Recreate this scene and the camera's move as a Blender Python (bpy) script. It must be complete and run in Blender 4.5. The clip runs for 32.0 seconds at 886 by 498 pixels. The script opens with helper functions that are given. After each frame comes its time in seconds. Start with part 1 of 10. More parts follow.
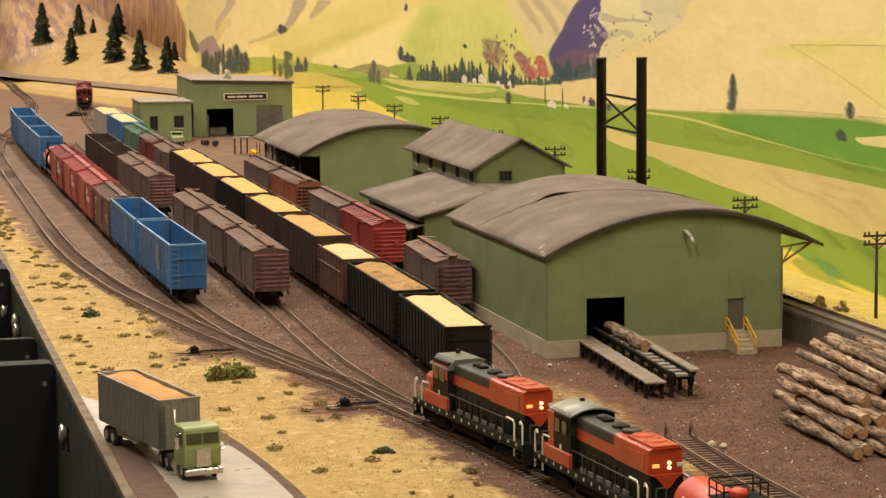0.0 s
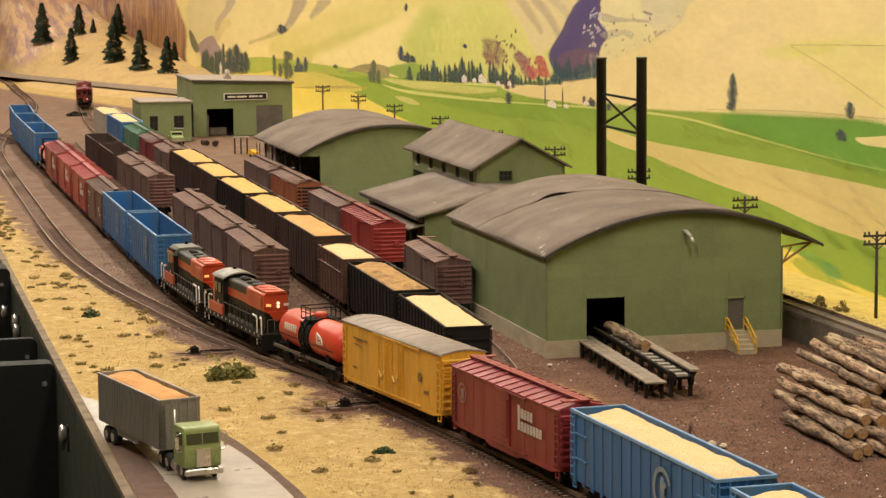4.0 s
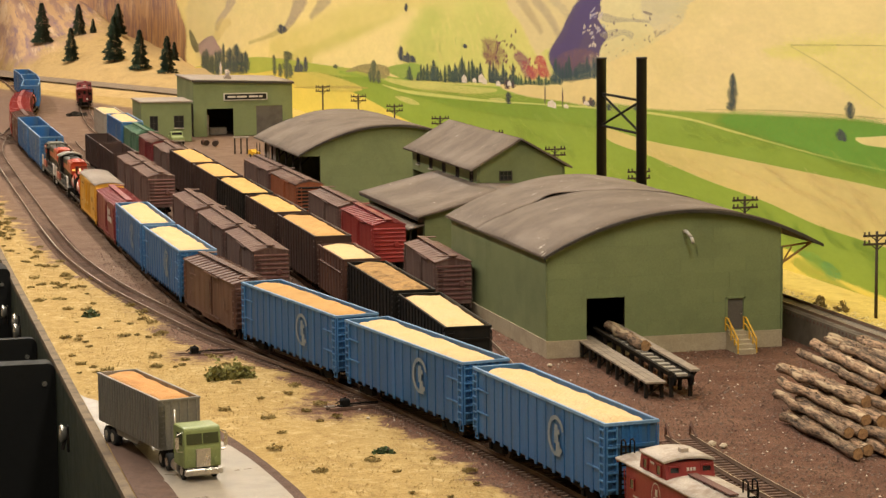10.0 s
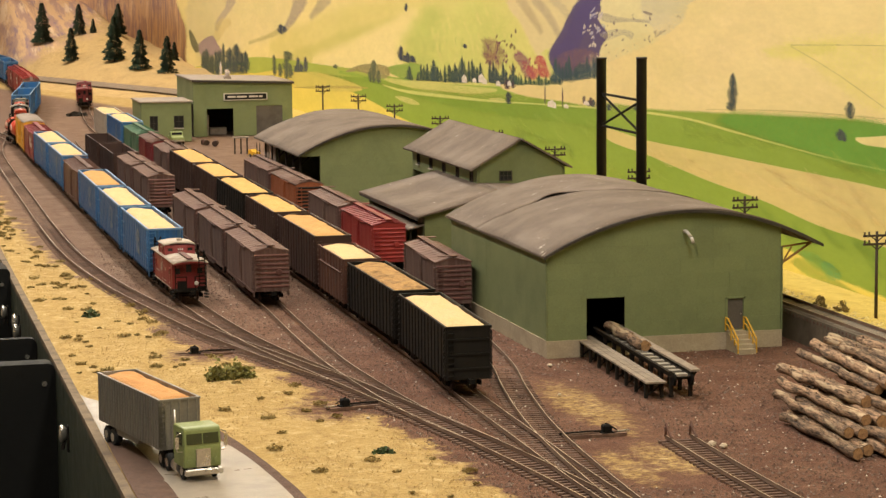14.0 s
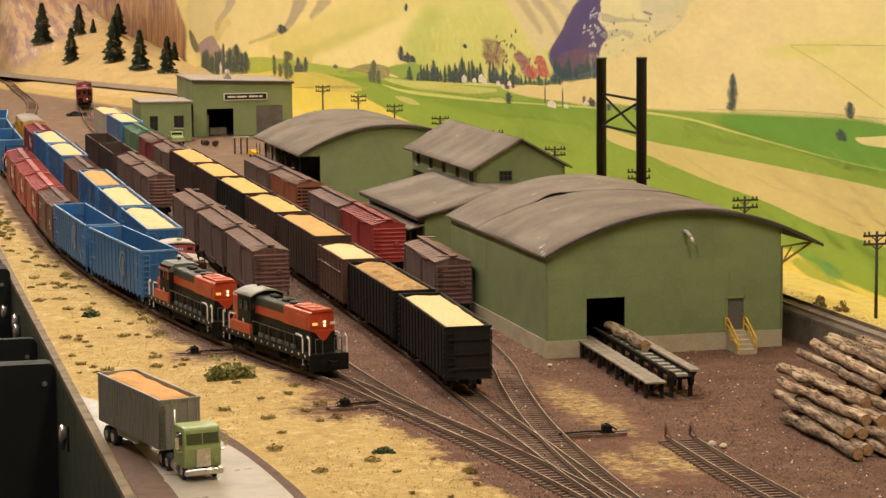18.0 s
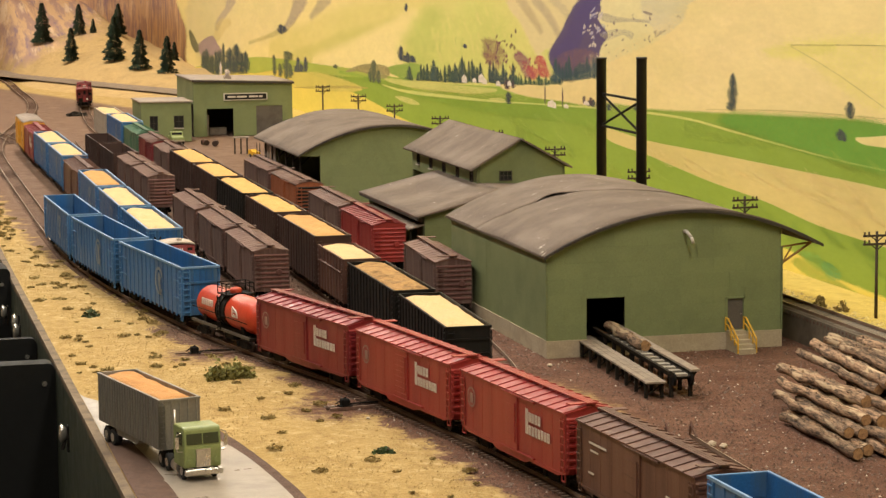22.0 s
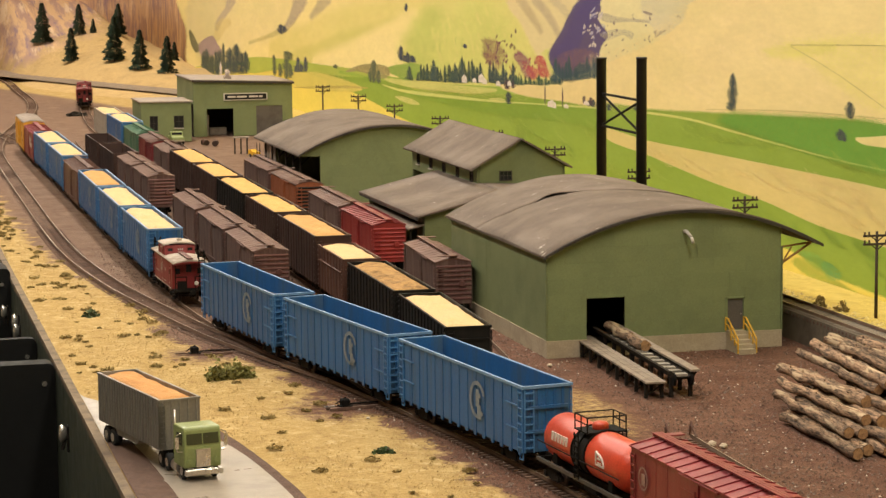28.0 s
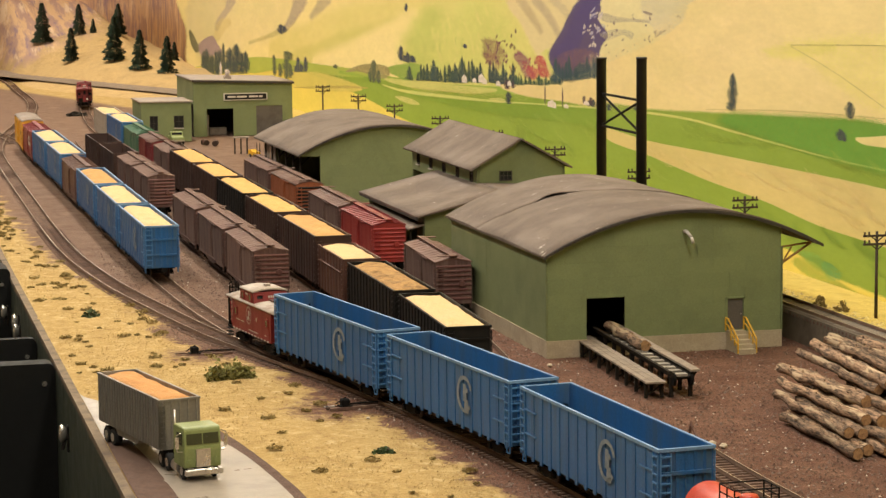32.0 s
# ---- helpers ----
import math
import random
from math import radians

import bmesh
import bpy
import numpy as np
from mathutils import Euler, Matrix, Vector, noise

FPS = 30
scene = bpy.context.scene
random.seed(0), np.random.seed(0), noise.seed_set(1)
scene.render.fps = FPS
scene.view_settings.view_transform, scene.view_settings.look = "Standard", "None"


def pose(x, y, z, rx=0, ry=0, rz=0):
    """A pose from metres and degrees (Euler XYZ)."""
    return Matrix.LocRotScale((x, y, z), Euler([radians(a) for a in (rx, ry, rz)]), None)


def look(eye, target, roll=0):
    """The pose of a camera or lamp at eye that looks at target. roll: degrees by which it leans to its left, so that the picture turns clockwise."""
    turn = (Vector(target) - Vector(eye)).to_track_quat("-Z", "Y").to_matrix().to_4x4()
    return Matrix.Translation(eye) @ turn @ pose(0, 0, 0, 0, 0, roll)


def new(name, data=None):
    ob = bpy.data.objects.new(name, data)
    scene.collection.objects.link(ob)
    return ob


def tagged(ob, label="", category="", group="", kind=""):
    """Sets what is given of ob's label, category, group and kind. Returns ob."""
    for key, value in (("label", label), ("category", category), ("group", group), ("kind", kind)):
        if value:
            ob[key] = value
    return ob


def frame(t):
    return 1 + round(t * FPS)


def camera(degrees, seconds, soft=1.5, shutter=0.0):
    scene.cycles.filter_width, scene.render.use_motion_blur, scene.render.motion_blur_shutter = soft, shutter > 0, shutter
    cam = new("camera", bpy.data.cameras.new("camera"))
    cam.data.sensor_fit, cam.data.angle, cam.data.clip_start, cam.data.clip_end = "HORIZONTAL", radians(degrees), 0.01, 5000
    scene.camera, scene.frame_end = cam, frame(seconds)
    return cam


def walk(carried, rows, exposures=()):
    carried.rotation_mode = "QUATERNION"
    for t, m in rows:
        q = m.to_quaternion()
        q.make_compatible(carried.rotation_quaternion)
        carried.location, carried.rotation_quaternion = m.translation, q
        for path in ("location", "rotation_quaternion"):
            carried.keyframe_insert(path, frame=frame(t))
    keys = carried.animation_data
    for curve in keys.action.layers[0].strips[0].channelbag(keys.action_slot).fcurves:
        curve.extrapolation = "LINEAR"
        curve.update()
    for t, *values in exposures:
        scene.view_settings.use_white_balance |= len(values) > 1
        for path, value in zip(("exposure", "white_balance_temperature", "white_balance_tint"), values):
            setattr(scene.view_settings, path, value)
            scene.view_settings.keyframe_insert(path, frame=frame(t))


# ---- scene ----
import itertools

# ---- camera: it stands still on a support in the aisle ----
SECONDS = 32.0
cam = camera(20.66, SECONDS, soft=1.42)
EYE = (0.0, 0.0, 0.3342)
VIEW = look(EYE, (0.2504 * 4, 0.9681 * 4, 0.3342 - 4 * 0.12589), -0.516)
walk(cam, [(0.0, VIEW), (SECONDS, VIEW)], [(0.0, 0.0), (SECONDS, 0.0)])

# ---- world and lamps: a club room under warm ceiling lights ----
world = bpy.data.worlds.new("room_air")
world.use_nodes = True
world.node_tree.nodes["Background"].inputs[0].default_value = (1.0, 0.86, 0.66, 1)
world.node_tree.nodes["Background"].inputs[1].default_value = 0.02
scene.world = world
LAMP_COLOUR = (1.0, 0.93, 0.80)
LAMP_POWER = 15.5
LAMPS = [(-0.30, 0.7), (-0.30, 2.4), (-0.30, 4.1), (-0.30, 5.8), (0.50, 0.7), (0.50, 2.4), (0.50, 4.1), (0.50, 5.8)]
LAMP_Z = 1.45


# ---- small builders ----
def box(bm, c, s, rz=0.0, taper=1.0):
    """A box of centre c and size s; its top is scaled by taper."""
    v = []
    cs, sn = math.cos(rz), math.sin(rz)
    for z in (-0.5, 0.5):
        k = taper if z > 0 else 1.0
        for x, y in ((-0.5, -0.5), (0.5, -0.5), (0.5, 0.5), (-0.5, 0.5)):
            px, py = x * s[0] * k, y * s[1] * k
            v.append(bm.verts.new((c[0] + px * cs - py * sn, c[1] + px * sn + py * cs, c[2] + z * s[2])))
    for f in ((3, 2, 1, 0), (4, 5, 6, 7), (0, 1, 5, 4), (1, 2, 6, 5), (2, 3, 7, 6), (3, 0, 4, 7)):
        bm.faces.new([v[i] for i in f])
    return v


def tube(bm, a, b, r, n=8, r2=None, caps=True):
    """A round bar from a to b."""
    a, b = Vector(a), Vector(b)
    d = (b - a).normalized()
    u = d.orthogonal().normalized()
    w = d.cross(u)
    r2 = r if r2 is None else r2
    ring = []
    for p, q in ((a, r), (b, r2)):
        ring.append([bm.verts.new(p + (u * math.cos(2 * math.pi * i / n) + w * math.sin(2 * math.pi * i / n)) * q) for i in range(n)])
    for i in range(n):
        f = bm.faces.new((ring[0][i], ring[0][(i + 1) % n], ring[1][(i + 1) % n], ring[1][i]))
        f.smooth = n > 6
    if caps:
        bm.faces.new(ring[0][::-1])
        bm.faces.new(ring[1])


def wire(bm, pts, r, n=5):
    for a, b in zip(pts, pts[1:]):
        tube(bm, a, b, r, n)


def prism(bm, prof, x0, x1, axis="x", smooth=False):
    """A closed profile of (a, b) pairs pushed along an axis: x: (y, z), y: (x, z), z: (x, y)."""
    def at(p, t):
        return {"x": (t, p[0], p[1]), "y": (p[0], t, p[1]), "z": (p[0], p[1], t)}[axis]
    r0 = [bm.verts.new(at(p, x0)) for p in prof]
    r1 = [bm.verts.new(at(p, x1)) for p in prof]
    n = len(prof)
    for i in range(n):
        f = bm.faces.new((r0[i], r0[(i + 1) % n], r1[(i + 1) % n], r1[i]))
        f.smooth = smooth
    bm.faces.new(r0[::-1])
    bm.faces.new(r1)


def rounded(w, d, r, n=4):
    """The outline of a rounded rectangle round 0, 0."""
    out = []
    for cx, cy, a0 in ((w / 2 - r, d / 2 - r, 0), (-w / 2 + r, d / 2 - r, 90), (-w / 2 + r, -d / 2 + r, 180), (w / 2 - r, -d / 2 + r, 270)):
        for i in range(n + 1):
            a = radians(a0 + 90 * i / n)
            out.append((cx + r * math.cos(a), cy + r * math.sin(a)))
    return out


def lathe(bm, prof, c=(0, 0, 0), axis="z", n=16):
    """Turns a profile of (along, radius) about an axis."""
    rings = []
    for h, r in prof:
        ring = []
        for i in range(n):
            a = 2 * math.pi * i / n
            p, q = r * math.cos(a), r * math.sin(a)
            o = {"z": (p, q, h), "x": (h, p, q), "y": (q, h, p)}[axis]
            ring.append(bm.verts.new((c[0] + o[0], c[1] + o[1], c[2] + o[2])))
        rings.append(ring)
    for a, b in zip(rings, rings[1:]):
        for i in range(n):
            f = bm.faces.new((a[i], a[(i + 1) % n], b[(i + 1) % n], b[i]))
            f.smooth = True
    bm.faces.new(rings[0][::-1])
    bm.faces.new(rings[-1])


def mesh_of(name, bm, material):
    bmesh.ops.recalc_face_normals(bm, faces=bm.faces)
    me = bpy.data.meshes.new(name)
    bm.to_mesh(me)
    bm.free()
    me.materials.append(material)
    return me


def part(name, bm, material, parent=None, label="", m=None):
    """One mesh object under a thing or a part; bm may be a finished mesh that alike parts share."""
    me = bm if isinstance(bm, bpy.types.Mesh) else mesh_of(name, bm, material)
    ob = new(name, me)
    if parent:
        ob.parent = parent
    if m is not None:
        ob.matrix_basis = m
    return tagged(ob, label)


def thing(name, label, category, m=None, group="", kind=""):
    ob = new(name)
    ob.empty_display_size = 0.01
    if m is not None:
        ob.matrix_basis = m
    return tagged(ob, label, category, group, kind)


def bevelled(bm, w, seg=1):
    bmesh.ops.recalc_face_normals(bm, faces=bm.faces)
    bmesh.ops.bevel(bm, geom=list(bm.edges), offset=w, segments=seg, affect="EDGES", profile=0.6)
    return bm


# ---- materials ----
def nodes_of(name):
    m = bpy.data.materials.new(name)
    m.use_nodes = True
    nt = m.node_tree
    return m, nt, nt.nodes["Principled BSDF"]


def noise_node(nt, scale, detail=4.0, rough=0.6, vec=None):
    n = nt.nodes.new("ShaderNodeTexNoise")
    n.inputs["Scale"].default_value, n.inputs["Detail"].default_value, n.inputs["Roughness"].default_value = scale, detail, rough
    if vec is None:
        t = nt.nodes.new("ShaderNodeTexCoord")
        vec = t.outputs["Object"]
    nt.links.new(vec, n.inputs["Vector"])
    return n.outputs["Fac"]


def ramp_node(nt, fac, stops, interp="LINEAR"):
    r = nt.nodes.new("ShaderNodeValToRGB")
    r.color_ramp.interpolation = interp
    while len(r.color_ramp.elements) < len(stops):
        r.color_ramp.elements.new(0.5)
    for e, (p, c) in zip(r.color_ramp.elements, stops):
        e.position = p
        e.color = (*c, 1) if isinstance(c, tuple) else (c, c, c, 1)
    nt.links.new(fac, r.inputs[0])
    return r.outputs[0]


def mix_node(nt, fac, a, b, mode="MIX"):
    n = nt.nodes.new("ShaderNodeMix")
    n.data_type, n.blend_type = "RGBA", mode
    for sock, v in ((n.inputs["Factor"], fac), (n.inputs[6], a), (n.inputs[7], b)):
        if isinstance(v, (int, float)):
            sock.default_value = v
        elif isinstance(v, tuple):
            sock.default_value = (*v, 1)
        else:
            nt.links.new(v, sock)
    return n.outputs[2]


def math_node(nt, op, a, b=0.0, clamp=False):
    n = nt.nodes.new("ShaderNodeMath")
    n.operation, n.use_clamp = op, clamp
    for sock, v in zip(n.inputs, (a, b)):
        if isinstance(v, (int, float)):
            sock.default_value = v
        else:
            nt.links.new(v, sock)
    return n.outputs[0]


def mat(name, col, rough=0.6, metal=0.0, grain=0.18, gscale=900, stain=0.25, sscale=45, stain_col=None, bump=0.25, random_amt=0.0, spec=0.5, streak=False):
    """A worn surface: base colour with fine grain, larger stains and a little relief."""
    m, nt, p = nodes_of(name)
    vec = None
    if streak:
        t = nt.nodes.new("ShaderNodeTexCoord")
        mp = nt.nodes.new("ShaderNodeMapping")
        mp.inputs["Scale"].default_value = (1, 1, 0.12)
        nt.links.new(t.outputs["Object"], mp.inputs["Vector"])
        vec = mp.outputs[0]
    fine = noise_node(nt, gscale, 3)
    big = noise_node(nt, sscale, 5, 0.65, vec)
    base = col
    if random_amt:
        oi = nt.nodes.new("ShaderNodeObjectInfo")
        k = ramp_node(nt, oi.outputs["Random"], [(0, 1 - random_amt), (1, 1 + random_amt)])
        base = mix_node(nt, 1.0, col, k, "MULTIPLY")
    lo, hi = tuple(c * (1 - grain) for c in (1, 1, 1)), tuple(1 + grain * 0.6 for c in (1, 1, 1))
    g = ramp_node(nt, fine, [(0.3, lo), (0.7, hi)])
    c1 = mix_node(nt, 1.0, base, g, "MULTIPLY")
    sc = stain_col or tuple(c * 0.55 for c in col)
    f = ramp_node(nt, big, [(0.46, 0.0), (0.66, stain * 2.2)])
    c2 = mix_node(nt, f, c1, sc)
    nt.links.new(c2, p.inputs["Base Color"])
    rr = ramp_node(nt, big, [(0.3, max(rough - 0.08, 0.05)), (0.7, min(rough + 0.12, 1.0))])
    nt.links.new(rr, p.inputs["Roughness"])
    p.inputs["Metallic"].default_value = metal
    p.inputs["Specular IOR Level"].default_value = spec
    if bump:
        b = nt.nodes.new("ShaderNodeBump")
        b.inputs["Strength"].default_value, b.inputs["Distance"].default_value = bump, 0.0005
        nt.links.new(fine, b.inputs["Height"])
        nt.links.new(b.outputs[0], p.inputs["Normal"])
    return m


def glow(name, col, strength):
    m, nt, p = nodes_of(name)
    p.inputs["Base Color"].default_value = (*col, 1)
    p.inputs["Emission Color"].default_value = (*col, 1)
    p.inputs["Emission Strength"].default_value = strength
    return m


def roof_material():
    """Grey-brown tar paper, cloudy, with pale scuffs."""
    m, nt, p = nodes_of("grey_tar_paper")
    fine, big, mid = noise_node(nt, 1200, 3), noise_node(nt, 20, 5, 0.6), noise_node(nt, 75, 6, 0.7)
    c = mix_node(nt, ramp_node(nt, big, [(0.38, 0.0), (0.66, 1.0)]), (0.135, 0.103, 0.083), (0.200, 0.158, 0.130))
    c = mix_node(nt, ramp_node(nt, mid, [(0.30, 0.5), (0.42, 0.0)]), c, (0.085, 0.063, 0.050))
    c = mix_node(nt, ramp_node(nt, mid, [(0.655, 0.0), (0.675, 0.8)]), c, (0.44, 0.39, 0.34))
    c = mix_node(nt, 1.0, c, ramp_node(nt, fine, [(0.3, 0.8), (0.7, 1.15)]), "MULTIPLY")
    nt.links.new(c, p.inputs["Base Color"])
    p.inputs["Roughness"].default_value = 0.88
    p.inputs["Specular IOR Level"].default_value = 0.25
    b = nt.nodes.new("ShaderNodeBump")
    b.inputs["Strength"].default_value, b.inputs["Distance"].default_value = 0.5, 0.0006
    nt.links.new(math_node(nt, "ADD", fine, mid), b.inputs["Height"])
    nt.links.new(b.outputs[0], p.inputs["Normal"])
    return m


def bark_material():
    """Brown bark, ridged along the log, with pale patches where it has come off."""
    m, nt, p = nodes_of("log_bark")
    t = nt.nodes.new("ShaderNodeTexCoord")
    oi = nt.nodes.new("ShaderNodeObjectInfo")
    mp = nt.nodes.new("ShaderNodeMapping")
    mp.inputs["Scale"].default_value = (1, 0.15, 1)
    nt.links.new(t.outputs["Object"], mp.inputs["Vector"])
    sh = nt.nodes.new("ShaderNodeVectorMath")
    nt.links.new(mp.outputs[0], sh.inputs[0])
    nt.links.new(oi.outputs["Location"], sh.inputs[1])
    ridge, patch, fine = noise_node(nt, 480, 5, 0.8, sh.outputs[0]), noise_node(nt, 130, 4, 0.6, sh.outputs[0]), noise_node(nt, 900, 3)
    c = mix_node(nt, ramp_node(nt, ridge, [(0.40, 0.0), (0.60, 1.0)]), (0.045, 0.028, 0.018), (0.36, 0.222, 0.132))
    c = mix_node(nt, ramp_node(nt, patch, [(0.57, 0.0), (0.62, 0.8)]), c, (0.50, 0.37, 0.23))
    k = ramp_node(nt, oi.outputs["Random"], [(0, 0.75), (1, 1.25)])
    c = mix_node(nt, 1.0, c, k, "MULTIPLY")
    nt.links.new(c, p.inputs["Base Color"])
    p.inputs["Roughness"].default_value = 0.95
    b = nt.nodes.new("ShaderNodeBump")
    b.inputs["Strength"].default_value, b.inputs["Distance"].default_value = 1.0, 0.001
    nt.links.new(ridge, b.inputs["Height"])
    nt.links.new(b.outputs[0], p.inputs["Normal"])
    return m


BLUE = mat("blue_car_paint", (0.022, 0.112, 0.300), 0.45, stain=0.34, stain_col=(0.065, 0.115, 0.175), streak=True, sscale=60, random_amt=0.15, spec=0.3)
BLUE_IN = mat("blue_inside_paint", (0.03, 0.12, 0.34), 0.55, stain=0.15)
BLUE_RIM = mat("worn_blue_rim_paint", (0.07, 0.20, 0.42), 0.5, spec=0.3)
RIM_PALE = mat("rubbed_pale_blue_rim", (0.15, 0.29, 0.50), 0.55)
BOX_RED = mat("red_car_paint", (0.205, 0.018, 0.022), 0.45, stain=0.2, streak=True, random_amt=0.14, sscale=60, stain_col=(0.135, 0.022, 0.022))
BRIGHT_RED = mat("bright_red_car_paint", (0.30, 0.030, 0.026), 0.45, stain=0.2, streak=True, sscale=60, stain_col=(0.20, 0.035, 0.032))
BOX_BROWN = mat("brown_car_paint", (0.115, 0.050, 0.034), 0.6, stain=0.25, streak=True, random_amt=0.2, sscale=60)
BOX_GREY = mat("weathered_brown_paint", (0.102, 0.047, 0.037), 0.8, stain=0.40, stain_col=(0.180, 0.122, 0.097), streak=True, random_amt=0.22, sscale=130)
BOX_END = mat("red_brown_end_paint", (0.118, 0.044, 0.036), 0.7, stain=0.3, stain_col=(0.165, 0.085, 0.068), sscale=80, random_amt=0.12)
BOX_WOOD = mat("weathered_roof_paint", (0.125, 0.064, 0.050), 0.85, stain=0.4, stain_col=(0.215, 0.145, 0.110), sscale=110)
YELLOW = mat("yellow_car_paint", (0.66, 0.335, 0.030), 0.45, stain=0.30, stain_col=(0.40, 0.225, 0.05), streak=True, sscale=90)
DOOR_PALE = mat("worn_pale_yellow_paint", (0.74, 0.52, 0.17), 0.5, stain=0.2)
SILVER_ROOF = mat("dusty_grey_roof", (0.27, 0.215, 0.18), 0.7, stain=0.3, stain_col=(0.34, 0.29, 0.25), sscale=60)
ORANGE = mat("orange_engine_paint", (0.40, 0.046, 0.014), 0.32, stain=0.18, stain_col=(0.25, 0.028, 0.012))
TANK_RED = mat("orange_red_tank_paint", (0.50, 0.052, 0.022), 0.35, stain=0.15)
GREEN_DK = mat("dark_green_engine_paint", (0.0085, 0.0080, 0.0060), 0.5, stain=0.12, stain_col=(0.022, 0.019, 0.015), spec=0.15)
BLACK = mat("black_car_paint", (0.010, 0.009, 0.008), 0.6, stain=0.2, stain_col=(0.03, 0.024, 0.02), streak=True, spec=0.2)
DARK_BROWN = mat("dark_brown_car_paint", (0.05, 0.022, 0.016), 0.6, stain=0.25, streak=True, random_amt=0.2)
UNDER = mat("grimy_black_underframe", (0.0075, 0.0065, 0.0055), 0.8, stain=0.25, stain_col=(0.028, 0.021, 0.016), spec=0.12)
WHEEL = mat("rusty_wheel_metal", (0.07, 0.045, 0.035), 0.5, 0.6)
WHITE = mat("off_white_lettering", (0.62, 0.56, 0.50), 0.6, stain=0.2)
FADED = mat("faded_lettering", (0.22, 0.26, 0.295), 0.7, stain=0.45, stain_col=(0.13, 0.19, 0.26), sscale=160)
FADED_RED = mat("faded_pink_lettering", (0.34, 0.20, 0.17), 0.7, stain=0.4)
YLW_LTR = mat("dark_lettering", (0.20, 0.11, 0.03), 0.7)
RAIL_W = mat("white_handrail_paint", (0.66, 0.62, 0.56), 0.5)
CHIPS = mat("pale_wood_chips", (0.66, 0.455, 0.235), 0.95, grain=0.4, gscale=1100, stain=0.2, sscale=90, stain_col=(0.60, 0.40, 0.16), bump=1.0)
CHIPS_GOLD = mat("golden_wood_chips", (0.62, 0.365, 0.115), 0.95, grain=0.45, gscale=1100, stain=0.22, sscale=90, stain_col=(0.54, 0.30, 0.09), bump=1.0)
CHIPS_TAN = mat("tan_wood_chips", (0.54, 0.30, 0.10), 0.95, grain=0.45, gscale=1100, stain=0.25, sscale=80, bump=1.0)
CHIPS_BROWN = mat("brown_hog_fuel", (0.40, 0.225, 0.075), 0.98, grain=0.5, gscale=900, stain=0.45, sscale=110, stain_col=(0.16, 0.085, 0.03), bump=1.0)
HEADLIGHT = glow("lit_headlight", (1.0, 0.80, 0.45), 1.0)
CABLIGHT = glow("lit_number_board", (1.0, 0.60, 0.16), 0.45)
GLASS = mat("dark_window_glass", (0.012, 0.014, 0.016), 0.12, grain=0, stain=0, bump=0)
CAB_WHITE = mat("dusty_white_caboose_roof", (0.45, 0.38, 0.32), 0.75, stain=0.35, sscale=90, stain_col=(0.26, 0.19, 0.15))
CAB_RED = mat("caboose_red_paint", (0.215, 0.018, 0.018), 0.5, stain=0.15, streak=True)
WALL_G = mat("sage_green_wall_paint", (0.190, 0.222, 0.100), 0.7, grain=0.10, gscale=700, stain=0.14, sscale=22, bump=0.2, random_amt=0.035)
WALL_SEAM = mat("green_panel_backing", (0.172, 0.201, 0.091), 0.9)
ROOF_G = roof_material()
CONC = mat("tan_concrete", (0.42, 0.345, 0.235), 0.85, stain=0.3, sscale=30, stain_col=(0.28, 0.22, 0.15))
TRIM_DK = mat("dark_roof_edge", (0.05, 0.04, 0.032), 0.85)
WOOD_GREY = mat("weathered_grey_planks", (0.23, 0.18, 0.135), 0.85, stain=0.3, random_amt=0.2, sscale=120)
WOOD_DARK = mat("creosoted_timber_and_inner_shade", (0.022, 0.017, 0.013), 0.9, stain=0.25, stain_col=(0.05, 0.04, 0.03), random_amt=0.3, spec=0.15)
TIE = mat("weathered_brown_ties", (0.105, 0.056, 0.038), 0.9, stain=0.45, stain_col=(0.20, 0.125, 0.085), random_amt=0.35, sscale=150)
RAIL = mat("worn_rail_steel", (0.50, 0.385, 0.285), 0.38, 0.6, stain=0.3, stain_col=(0.16, 0.09, 0.05))
RAIL_RUST = mat("rusty_rail_side", (0.120, 0.066, 0.042), 0.75, 0.1, stain=0.3, stain_col=(0.19, 0.125, 0.085), sscale=60)
BARK = bark_material()
LOG_END = mat("sawn_log_end", (0.40, 0.225, 0.105), 0.9, stain=0.45, sscale=400, stain_col=(0.17, 0.09, 0.04))
SAFETY = mat("yellow_rail_paint", (0.75, 0.42, 0.03), 0.5)
TRUCK_G = mat("light_green_truck_paint", (0.225, 0.265, 0.095), 0.4, stain=0.1)
TRAILER = mat("dull_aluminium_sheet", (0.25, 0.225, 0.19), 0.5, 0.25, stain=0.35, streak=True, stain_col=(0.16, 0.135, 0.11))
CHROME = mat("tarnished_chrome", (0.62, 0.58, 0.52), 0.28, 0.9, stain=0.1)
TYRE = mat("tyre_rubber", (0.015, 0.015, 0.015), 0.85)
ROAD = mat("smooth_grey_asphalt", (0.310, 0.262, 0.215), 0.32, grain=0.15, stain=0.25, sscale=25, stain_col=(0.21, 0.175, 0.14))
FASCIA = mat("dark_green_fascia_paint", (0.040, 0.047, 0.032), 0.5, stain=0.15, spec=0.3)
FASCIA_TOP = mat("raw_board_edge", (0.17, 0.115, 0.065), 0.8, stain=0.45, stain_col=(0.07, 0.05, 0.035), sscale=60)
BLACK_PL = mat("black_plastic", (0.008, 0.008, 0.0075), 0.65, stain=0.1, spec=0.2)
NEEDLES = mat("dark_pine_needles", (0.020, 0.042, 0.020), 0.95, grain=0.5, gscale=400, random_amt=0.2)
TRUNK = mat("pine_trunk", (0.10, 0.065, 0.04), 0.95)
